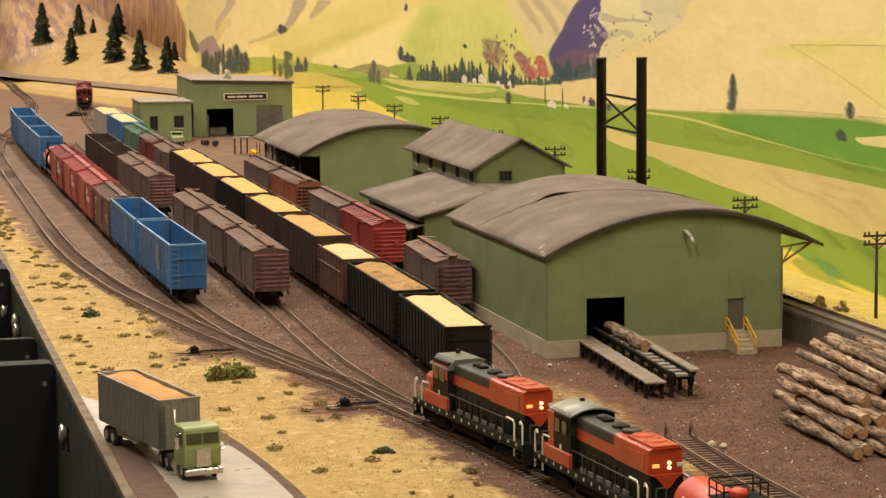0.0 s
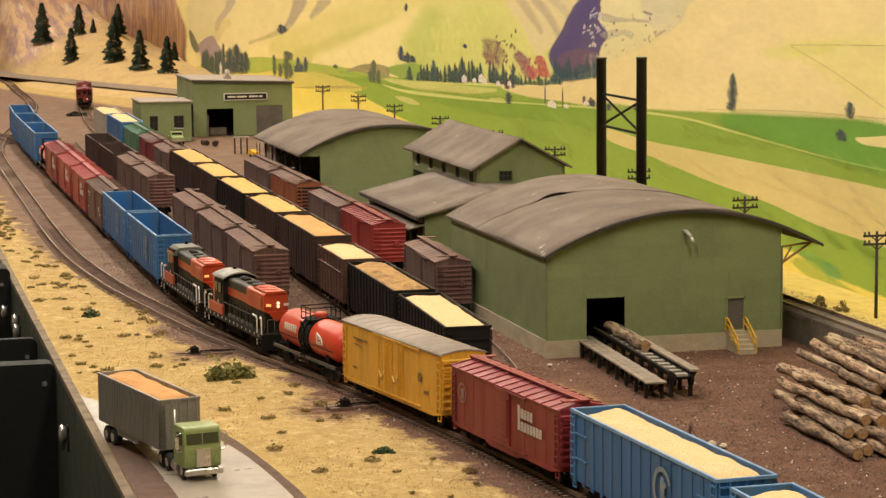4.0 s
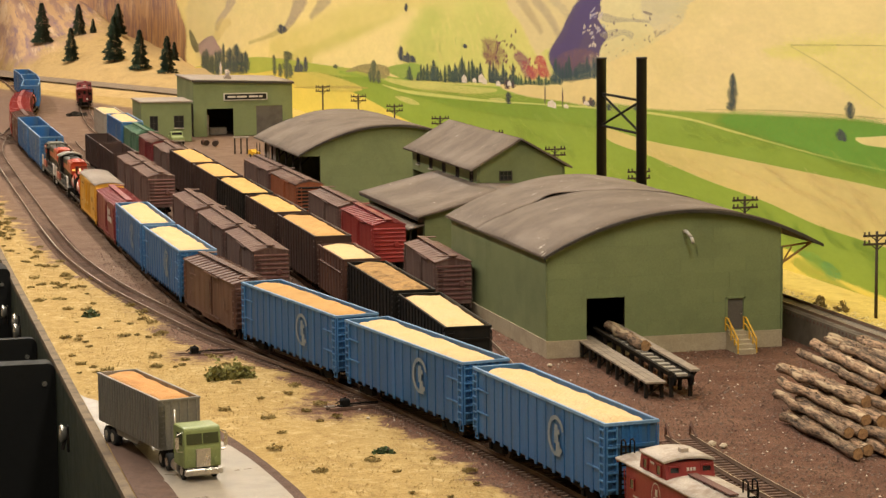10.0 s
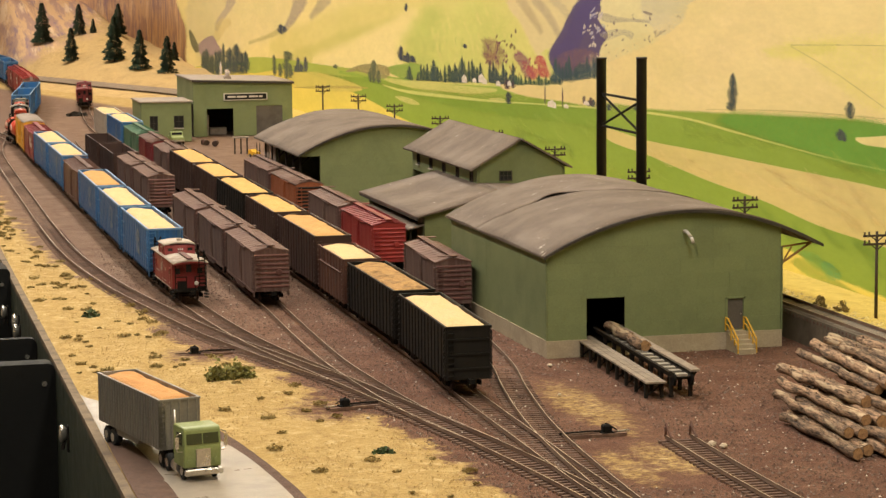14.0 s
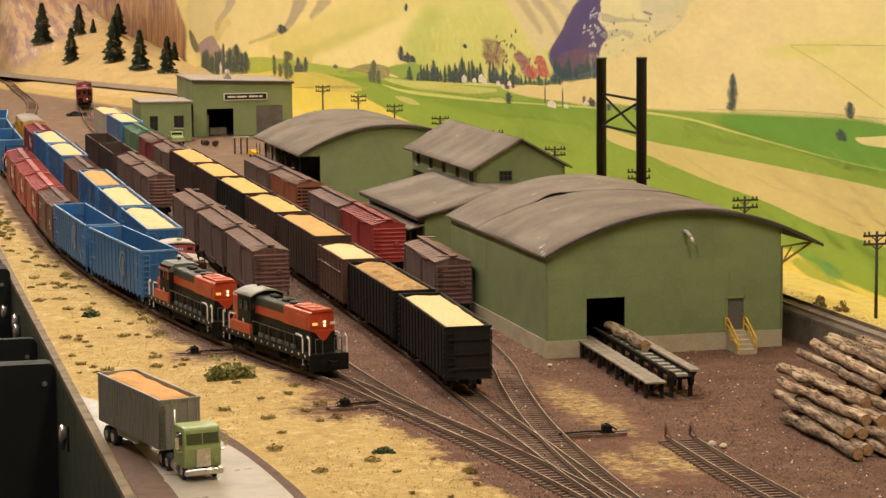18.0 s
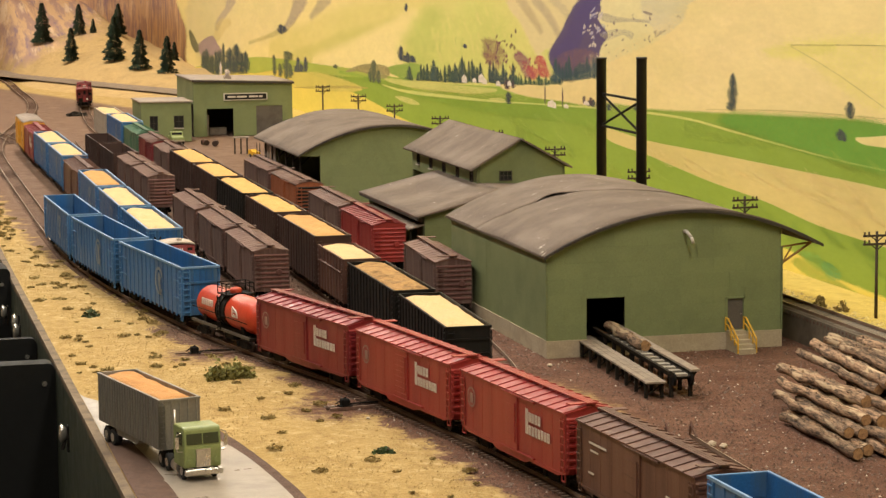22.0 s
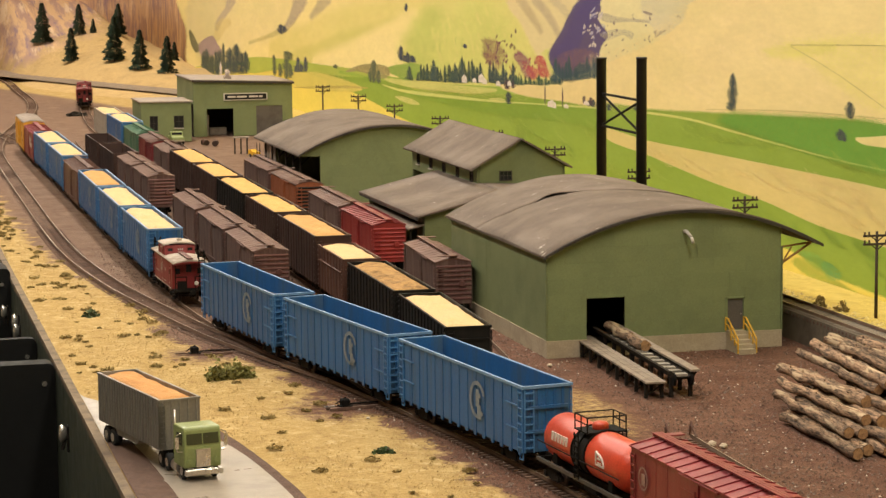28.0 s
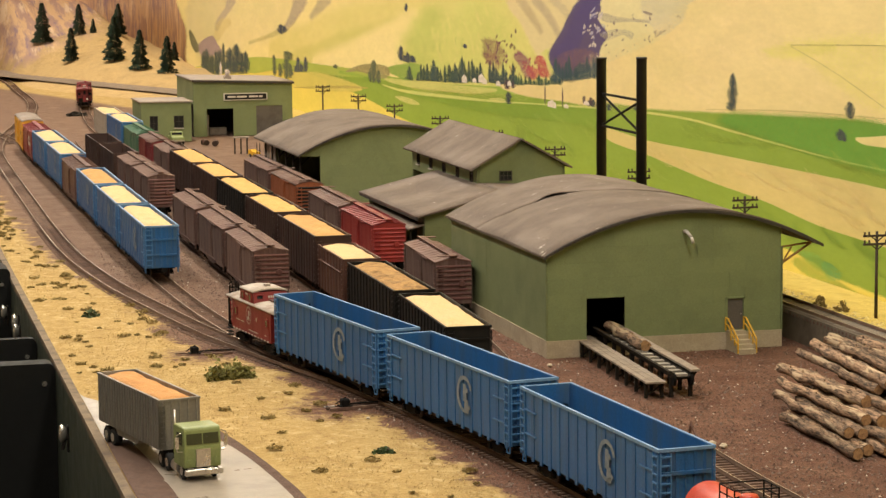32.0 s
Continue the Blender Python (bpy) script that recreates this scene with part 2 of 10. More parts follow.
SAGE = mat("olive_scrub_foliage", (0.275, 0.250, 0.070), 0.95, grain=0.6, gscale=700, random_amt=0.3)
SAGE_D = mat("brown_tuft_foliage", (0.40, 0.285, 0.095), 0.95, grain=0.6, gscale=700, random_amt=0.3)
POLE = mat("brown_pole_wood", (0.055, 0.036, 0.024), 0.85)
STONE = mat("loose_ballast_stone", (0.16, 0.115, 0.09), 0.95, random_amt=0.4)
CHIM = mat("black_stack_iron", (0.014, 0.013, 0.012), 0.55, stain=0.2, stain_col=(0.04, 0.03, 0.025))
RET_WALL = mat("grey_retaining_wall", (0.150, 0.118, 0.084), 0.9, stain=0.35, sscale=30)
# ---- the bench: ground sheet, scrub strip, back grade, hill ----
EDGE_X, WALL_X, BACK_X = 0.185, 0.794, 0.92
RT = 0.0036  # rail top above the ground
GRASS = [(1.0, 0.415), (1.387, 0.398), (1.622, 0.384), (1.705, 0.362), (1.856, 0.346), (2.049, 0.290), (2.181, 0.288), (2.516, 0.256), (2.776, 0.234), (3.223, 0.232), (3.7, 0.24)]


def grass_x(y):
    return float(np.interp(y, [a for a, b in GRASS], [b for a, b in GRASS]))


def curve_node(nt, value, pts, lo, hi):
    """A function of value, given at pts, as a float curve from 0 to 1 over lo to hi."""
    n = nt.nodes.new("ShaderNodeFloatCurve")
    c = n.mapping.curves[0]
    while len(c.points) < len(pts):
        c.points.new(0.5, 0.5)
    for q, (x, y) in zip(c.points, pts):
        q.location = ((x - lo) / (hi - lo), y)
        q.handle_type = "AUTO_CLAMPED"
    n.mapping.update()
    nt.links.new(math_node(nt, "DIVIDE", math_node(nt, "SUBTRACT", value, lo), hi - lo, True), n.inputs["Value"])
    return n.outputs[0]


def ground_material():
    m, nt, p = nodes_of("cinders_and_dry_grass")
    t = nt.nodes.new("ShaderNodeTexCoord")
    sep = nt.nodes.new("ShaderNodeSeparateXYZ")
    nt.links.new(t.outputs["Object"], sep.inputs[0])
    x, y = sep.outputs[0], sep.outputs[1]
    fine, mid, big = noise_node(nt, 1500, 3), noise_node(nt, 260, 5, 0.7), noise_node(nt, 32, 6, 0.65)
    # brown cinders
    cinder = mix_node(nt, ramp_node(nt, big, [(0.35, 0.0), (0.68, 1.0)]), (0.104, 0.043, 0.027), (0.168, 0.083, 0.053))
    cinder = mix_node(nt, 1.0, cinder, ramp_node(nt, fine, [(0.3, 0.45), (0.72, 1.6)]), "MULTIPLY")
    cinder = mix_node(nt, ramp_node(nt, noise_node(nt, 420, 3, 0.6), [(0.60, 0.0), (0.70, 0.6)]), cinder, (0.27, 0.175, 0.125))
    cinder = mix_node(nt, ramp_node(nt, mid, [(0.32, 0.8), (0.44, 0.0)]), cinder, (0.040, 0.020, 0.014))
    # pale dust between the far storage tracks
    dust = mix_node(nt, ramp_node(nt, big, [(0.35, 0.0), (0.7, 1.0)]), (0.175, 0.106, 0.073), (0.255, 0.170, 0.122))
    dust = mix_node(nt, 1.0, dust, ramp_node(nt, fine, [(0.3, 0.7), (0.72, 1.25)]), "MULTIPLY")
    dust = mix_node(nt, ramp_node(nt, mid, [(0.28, 0.6), (0.38, 0.0)]), dust, (0.09, 0.052, 0.036))
    away = math_node(nt, "ADD", math_node(nt, "SUBTRACT", y, math_node(nt, "MULTIPLY", x, 2.2)), math_node(nt, "MULTIPLY", math_node(nt, "SUBTRACT", noise_node(nt, 9, 5, 0.65), 0.5), 0.9))
    cinder = mix_node(nt, ramp_node(nt, math_node(nt, "SUBTRACT", away, 1.0), [(0.0, 0.10), (0.75, 0.85)]), cinder, dust)
    # straw-coloured turf
    turf = mix_node(nt, ramp_node(nt, mid, [(0.35, 0.0), (0.65, 1.0)]), (0.36, 0.235, 0.082), (0.49, 0.335, 0.130))
    patch = noise_node(nt, 75, 5, 0.65)
    turf = mix_node(nt, ramp_node(nt, patch, [(0.54, 0.0), (0.66, 0.6)]), turf, (0.63, 0.475, 0.25))
    turf = mix_node(nt, ramp_node(nt, patch, [(0.36, 0.65), (0.46, 0.0)]), turf, (0.30, 0.185, 0.070))
    turf = mix_node(nt, ramp_node(nt, big, [(0.5, 0.0), (0.7, 0.5)]), turf, (0.58, 0.42, 0.19))
    turf = mix_node(nt, 1.0, turf, ramp_node(nt, fine, [(0.3, 0.86), (0.7, 1.10)]), "MULTIPLY")
    edge = curve_node(nt, y, GRASS, 1.0, 3.7)
    wob = math_node(nt, "MULTIPLY", math_node(nt, "SUBTRACT", noise_node(nt, 26, 6, 0.7), 0.5), 0.11)
    d = math_node(nt, "SUBTRACT", math_node(nt, "ADD", edge, wob), x)
    f1 = ramp_node(nt, math_node(nt, "ADD", math_node(nt, "MULTIPLY", d, 40.0), 0.5, True), [(0.25, 0.0), (0.75, 1.0)])
    # two dry patches in the open yard
    def blob(cx, cy, rx, ry):
        a = math_node(nt, "DIVIDE", math_node(nt, "SUBTRACT", x, cx), rx)
        b = math_node(nt, "DIVIDE", math_node(nt, "SUBTRACT", y, cy), ry)
        r2 = math_node(nt, "ADD", math_node(nt, "MULTIPLY", a, a), math_node(nt, "MULTIPLY", b, b))
        w = math_node(nt, "MULTIPLY", math_node(nt, "SUBTRACT", noise_node(nt, 85, 6, 0.85), 0.5), 5.0)
        return math_node(nt, "SUBTRACT", 1.0, math_node(nt, "ADD", r2, w), True)
    f2 = math_node(nt, "ADD", blob(0.535, 1.655, 0.024, 0.11), math_node(nt, "ADD", blob(0.530, 1.47, 0.022, 0.055), blob(0.497, 1.452, 0.016, 0.060)), True)
    f2 = math_node(nt, "MULTIPLY", f2, ramp_node(nt, noise_node(nt, 190, 6, 0.8), [(0.42, 0.12), (0.55, 0.95)]))
    bare = math_node(nt, "ADD", blob(0.298, 1.958, 0.034, 0.045), blob(0.352, 1.695, 0.036, 0.050), True)
    f1 = math_node(nt, "MULTIPLY", f1, math_node(nt, "SUBTRACT", 1.0, bare, True))
    lim = math_node(nt, "SUBTRACT", math_node(nt, "ADD", y, math_node(nt, "MULTIPLY", x, 3.92)), 7.58)
    far = math_node(nt, "ADD", math_node(nt, "MULTIPLY", math_node(nt, "ADD", lim, wob), 8.0), 0.5, True)
    f = math_node(nt, "MAXIMUM", math_node(nt, "MAXIMUM", f1, f2), far)
    nt.links.new(mix_node(nt, f, cinder, turf), p.inputs["Base Color"])
    p.inputs["Roughness"].default_value = 0.95
    p.inputs["Specular IOR Level"].default_value = 0.2
    b = nt.nodes.new("ShaderNodeBump")
    b.inputs["Strength"].default_value, b.inputs["Distance"].default_value = 0.8, 0.0012
    nt.links.new(math_node(nt, "ADD", fine, mid), b.inputs["Height"])
    nt.links.new(b.outputs[0], p.inputs["Normal"])
    return m


def straw_material(name, a, b, rocky=False):
    m, nt, p = nodes_of(name)
    mid, big, fine = noise_node(nt, 170, 5, 0.7), noise_node(nt, 22, 5, 0.6), noise_node(nt, 1100, 3)
    c = mix_node(nt, ramp_node(nt, mid, [(0.3, 0.0), (0.7, 1.0)]), a, b)
    c = mix_node(nt, ramp_node(nt, big, [(0.5, 0.0), (0.72, 0.5)]), c, tuple(v * 0.72 for v in a))
    c = mix_node(nt, 1.0, c, ramp_node(nt, fine, [(0.3, 0.75), (0.7, 1.2)]), "MULTIPLY")
    if rocky:  # bare pinkish rock with purple-brown streaks breaks through high on the slope
        t = nt.nodes.new("ShaderNodeTexCoord")
        sep = nt.nodes.new("ShaderNodeSeparateXYZ")
        nt.links.new(t.outputs["Object"], sep.inputs[0])
        mp = nt.nodes.new("ShaderNodeMapping")
        mp.inputs["Scale"].default_value = (1.5, 0.16, 0.16)
        nt.links.new(t.outputs["Object"], mp.inputs["Vector"])
        st = noise_node(nt, 30, 5, 0.7, mp.outputs[0])
        rock = mix_node(nt, ramp_node(nt, st, [(0.44, 0.0), (0.56, 1.0)]), (0.60, 0.385, 0.215), (0.38, 0.235, 0.20))
        rock = mix_node(nt, ramp_node(nt, noise_node(nt, 44, 4, 0.6, mp.outputs[0]), [(0.57, 0.0), (0.63, 0.85)]), rock, (0.25, 0.165, 0.22))
        rock = mix_node(nt, ramp_node(nt, noise_node(nt, 34, 4, 0.6, mp.outputs[0]), [(0.56, 0.0), (0.64, 0.9)]), rock, (0.70, 0.53, 0.36))
        lean = math_node(nt, "MULTIPLY", math_node(nt, "SUBTRACT", 0.70, sep.outputs[0]), 0.42)
        high = math_node(nt, "ADD", math_node(nt, "ADD", sep.outputs[2], lean), math_node(nt, "MULTIPLY", math_node(nt, "SUBTRACT", noise_node(nt, 14, 5, 0.7), 0.5), 0.16))
        c = mix_node(nt, ramp_node(nt, math_node(nt, "MULTIPLY", high, 5.0), [(0.48, 0.0), (0.64, 0.9)]), c, rock)
    nt.links.new(c, p.inputs["Base Color"])
    p.inputs["Roughness"].default_value = 0.95
    bp = nt.nodes.new("ShaderNodeBump")
    bp.inputs["Strength"].default_value, bp.inputs["Distance"].default_value = 0.9, 0.002
    nt.links.new(mid, bp.inputs["Height"])
    nt.links.new(bp.outputs[0], p.inputs["Normal"])
    return m


GROUND_M = ground_material()
STRAW = straw_material("yellow_straw_turf", (0.48, 0.33, 0.055), (0.70, 0.52, 0.13))
STRAW_HILL = straw_material("ochre_hillside_turf", (0.40, 0.26, 0.105), (0.57, 0.395, 0.175), True)


def edge_x(y):
    """The layout's front edge, a little askew to the tracks."""
    return 0.179 + (min(y, 3.05) - 1.45) * 0.0122


def sheet(name, xs, ys, height, material, label, kind="structure", skirt=0.0):
    """A ground sheet over a grid; height(x, y) gives its level."""
    verts = [(x, y, height(x, y)) for y in ys for x in xs]
    n = len(xs)
    faces = [(j * n + i, j * n + i + 1, (j + 1) * n + i + 1, (j + 1) * n + i) for j in range(len(ys) - 1) for i in range(n - 1)]
    me = bpy.data.meshes.new(name)
    me.from_pydata(verts, [], faces)
    me.materials.append(material)
    for f in me.polygons:
        f.use_smooth = True
    return tagged(new(name, me), label, "ground", kind=kind)


def ground_z(x, y):
    n = noise.noise(Vector((x * 9, y * 9, 0))) * 0.0012 + noise.noise(Vector((x * 45, y * 45, 3))) * 0.0005
    turf = max(0.0, min(1.0, (grass_x(y) - x) * 30)) if y < 3.7 else 0.0
    return n * (0.3 + turf) - 0.0006 + turf * 0.0012 - 0.0004


def edge_sheet(ob):
    for v in ob.data.vertices:
        if v.co.x < EDGE_X + 0.001:
            v.co.x = edge_x(v.co.y)


edge_sheet(sheet("ground", [EDGE_X + i * 0.008 for i in range(77)], [-2.9 + i * 0.02 for i in range(196)] + [1.02 + i * 0.01 for i in range(150)] + [2.52 + i * 0.03 for i in range(165)], ground_z, GROUND_M, "brown cinder yard ground with a strip of straw turf"))
sheet("ground_2", [-1.2 + i * 0.05 for i in range(28)] + [EDGE_X], [3.05 + i * 0.08 for i in range(56)], lambda x, y: -0.001, GROUND_M, "cinder ground of the far end of the bench")


def board(name, lo, hi, material, label, category="wall"):
    bm = bmesh.new()
    box(bm, [(a + b) / 2 for a, b in zip(lo, hi)], [b - a for a, b in zip(lo, hi)])
    return tagged(part(name, bm, material), label, category, kind="structure")


# fascia along the aisle, its bare top edge, and the pockets that hang on it
EDGE_TURN = -math.degrees(math.atan(0.0122))


def edge_board(name, d0, d1, z0, z1, material, label, category):
    bm = bmesh.new()
    box(bm, ((d0 + d1) / 2, 0.0, (z0 + z1) / 2), (d1 - d0, 5.95, z1 - z0))
    ob = tagged(part(name, bm, material), label, category, kind="structure")
    ob.matrix_basis = pose(edge_x(0.075), 0.075, 0, 0, 0, EDGE_TURN)
    return ob


edge_board("fascia", -0.0044, -0.0004, -0.32, -0.0032, FASCIA, "dark green painted fascia board of the layout", "fascia")
edge_board("fascia_trim", -0.0050, 0.0012, -0.0030, 0.0014, FASCIA_TOP, "bare worn top edge of the fascia board", "trim")


board("retaining_wall", (WALL_X - 0.002, -2.9, -0.01), (WALL_X + 0.008, 3.3, 0.0235), RET_WALL, "low grey retaining wall below the back grade", "wall")
BALLAST = mat("grey_ballast", (0.235, 0.19, 0.145), 0.95, grain=0.6, gscale=900, stain=0.35, sscale=150, bump=1.0, stain_col=(0.09, 0.075, 0.06))
sheet("back_grade", [WALL_X + 0.001 + i * 0.004 for i in range(7)], [-2.9 + i * 0.05 for i in range(125)], lambda x, y: 0.0241 + 0.0006 * noise.noise(Vector((x * 80, y * 80, 1))), BALLAST, "grey ballast strip on top of the retaining wall")
sheet("scrub_slope", [0.816 + i * 0.004 for i in range(26)] + [BACK_X - 0.0005], [-2.9 + i * 0.05 for i in range(165)], lambda x, y: 0.0246 - (x - 0.816) * 0.12 + 0.0012 * noise.noise(Vector((x * 30, y * 30, 5))), STRAW, "bright straw turf slope in front of the painted backdrop")


ROAD_FOOT = [(0.40, 6.59), (0.47, 6.39), (0.79, 5.46), (0.95, 5.0)]  # the level roadbed at the foot of the hill
CLIMB = [(0.50, 0.26), (0.55, 0.24), (0.62, 0.17), (0.72, 0.135), (0.78, 0.105), (0.85, 0.05), (0.95, 0.03)]


def hill_z(x, y):
    """The far hillside: flat straw, a level roadbed, then a slope that climbs to the left and back."""
    f = y - float(np.interp(x, [a for a, b in ROAD_FOOT], [b for a, b in ROAD_FOOT]))
    k = float(np.interp(x, [a for a, b in CLIMB], [b for a, b in CLIMB]))
    r = noise.noise(Vector((x * 7, y * 6, 2))) * 0.010 + noise.noise(Vector((x * 25, y * 25, 4))) * 0.003
    up = max(0.0, f - 0.05)
    side = max(0.0, min(1.0, (x - 0.492) / 0.035))
    return -0.002 + side * 0.010 * max(0.0, min(1.0, (f + 0.45) / 0.3)) + side * (up * k + r * min(1.0, up * 4))


sheet("hillside", [0.492 + i * 0.0143 for i in range(31)], [5.14 + i * 0.025 for i in range(88)], hill_z, STRAW_HILL, "ochre turf hillside at the end of the bench")


def strip(name, line, s0, s1, w, z, material, label, category, n=40, clamp=None, kind="structure"):
    """A flat band along a line; z is a level or a function."""
    verts, faces = [], []
    for i in range(n + 1):
        s = s0 + (s1 - s0) * i / n
        p, d = line.at(s), line.at(min(s + 0.01, line.length)) - line.at(max(s - 0.01, 0))
        nrm = np.array([-d[1], d[0]]) / np.linalg.norm(d)
        for o in (-1, -0.5, 0, 0.5, 1):
            q = p + nrm * w / 2 * o
            if clamp:
                q[0] = max(q[0], clamp(q[1]))
            verts.append((q[0], q[1], z(q[0], q[1]) if callable(z) else z))
    for i in range(n):
        for k in range(4):
            faces.append((i * 5 + k, i * 5 + k + 1, i * 5 + k + 6, i * 5 + k + 5))
    me = bpy.data.meshes.new(name)
    me.from_pydata(verts, [], faces)
    me.materials.append(material)
    return tagged(new(name, me), label, category, kind=kind)


# ---- room shell behind and above the camera ----
PLASTER = mat("cream_room_paint", (0.55, 0.48, 0.38), 0.9, stain=0.08)
CARPET = mat("dark_room_carpet", (0.06, 0.055, 0.05), 0.95)
board("floor", (-2.6, -3.2, -1.16), (1.6, 8.4, -1.10), CARPET, "dark carpeted room floor", "floor")
board("ceiling", (-2.6, -3.2, 1.50), (1.6, 8.4, 1.55), PLASTER, "plain pale room ceiling", "ceiling")
board("wall_west", (-2.6, -3.2, -1.10), (-2.5, 8.4, 1.50), PLASTER, "plain pale room wall")
board("wall_east", (1.5, -3.2, -1.10), (1.6, 8.4, 1.50), PLASTER, "plain pale room wall")
board("wall_south", (-2.5, -3.2, -1.10), (1.5, -3.1, 1.50), PLASTER, "plain pale room wall")
board("wall_north", (-2.5, 8.3, -1.10), (1.5, 8.4, 1.50), PLASTER, "plain pale room wall")
LAMP_DIFF = glow("lamp_diffuser", LAMP_COLOUR, 2.0)
LAMP_WHITE = mat("white_lamp_housing", (0.75, 0.73, 0.70), 0.5)


def ceiling_light(x, y):
    t = thing("ceiling_light", "long white ceiling light with a lit diffuser", "ceiling light", pose(x, y, LAMP_Z), "ceiling lights")
    bm = bmesh.new()
    box(bm, (0, 0, 0.03), (0.16, 1.2, 0.04))
    part("housing", bm, LAMP_WHITE, t)
    bm = bmesh.new()
    box(bm, (0, 0, 0.0045), (0.14, 1.16, 0.009))
    part("diffuser", bm, LAMP_DIFF, t, "warm lit diffuser")
    li = bpy.data.lights.new("tube", "AREA")
    li.shape, li.size, li.size_y, li.energy, li.color = "RECTANGLE", 0.14, 1.16, LAMP_POWER, LAMP_COLOUR
    ob = new("tube_light", li)
    ob.matrix_basis = pose(x, y, LAMP_Z - 0.003)


for lx, ly in LAMPS:
    ceiling_light(lx, ly)
# ---- painted backdrop: a mural on a curved board ----
def backdrop():
    """The board runs along the yard and turns the far corner; its UV is (run, height) in metres."""
    run = [(BACK_X, y) for y in np.arange(-3.0, 6.71, 0.3)]
    run += [(BACK_X - 0.6 + 0.6 * math.cos(radians(a)), 6.7 + 0.6 * math.sin(radians(a))) for a in range(9, 91, 9)]
    run += [(BACK_X - 0.6 - k * 0.3, 7.3 + 0.0) for k in range(1, 7)]
    bm = bmesh.new()
    uvl = bm.loops.layers.uv.new("run")
    d = [0.0]
    for a, b in zip(run, run[1:]):
        d.append(d[-1] + math.dist(a, b))
    cols = []
    for (x, y), s in zip(run, d):
        cols.append([(bm.verts.new((x, y, z)), s - 3.0, z) for z in (-0.02, 0.2, 0.5, 0.9)])
    for a, b in zip(cols, cols[1:]):
        for i in range(3):
            f = bm.faces.new((a[i][0], b[i][0], b[i + 1][0], a[i + 1][0]))
            f.smooth = True
            for lp, q in zip(f.loops, (a[i], b[i], b[i + 1], a[i + 1])):
                lp[uvl].uv = (q[1], q[2])
    me = bpy.data.meshes.new("backdrop")
    bm.to_mesh(me)
    bm.free()
    me.materials.append(mural_material())
    ob = tagged(new("backdrop", me), "painted backdrop of green fields and pale rolling hills", "backdrop", kind="structure")
    so = ob.modifiers.new("board", "SOLIDIFY")
    so.thickness, so.offset = 0.006, 1.0
    return ob


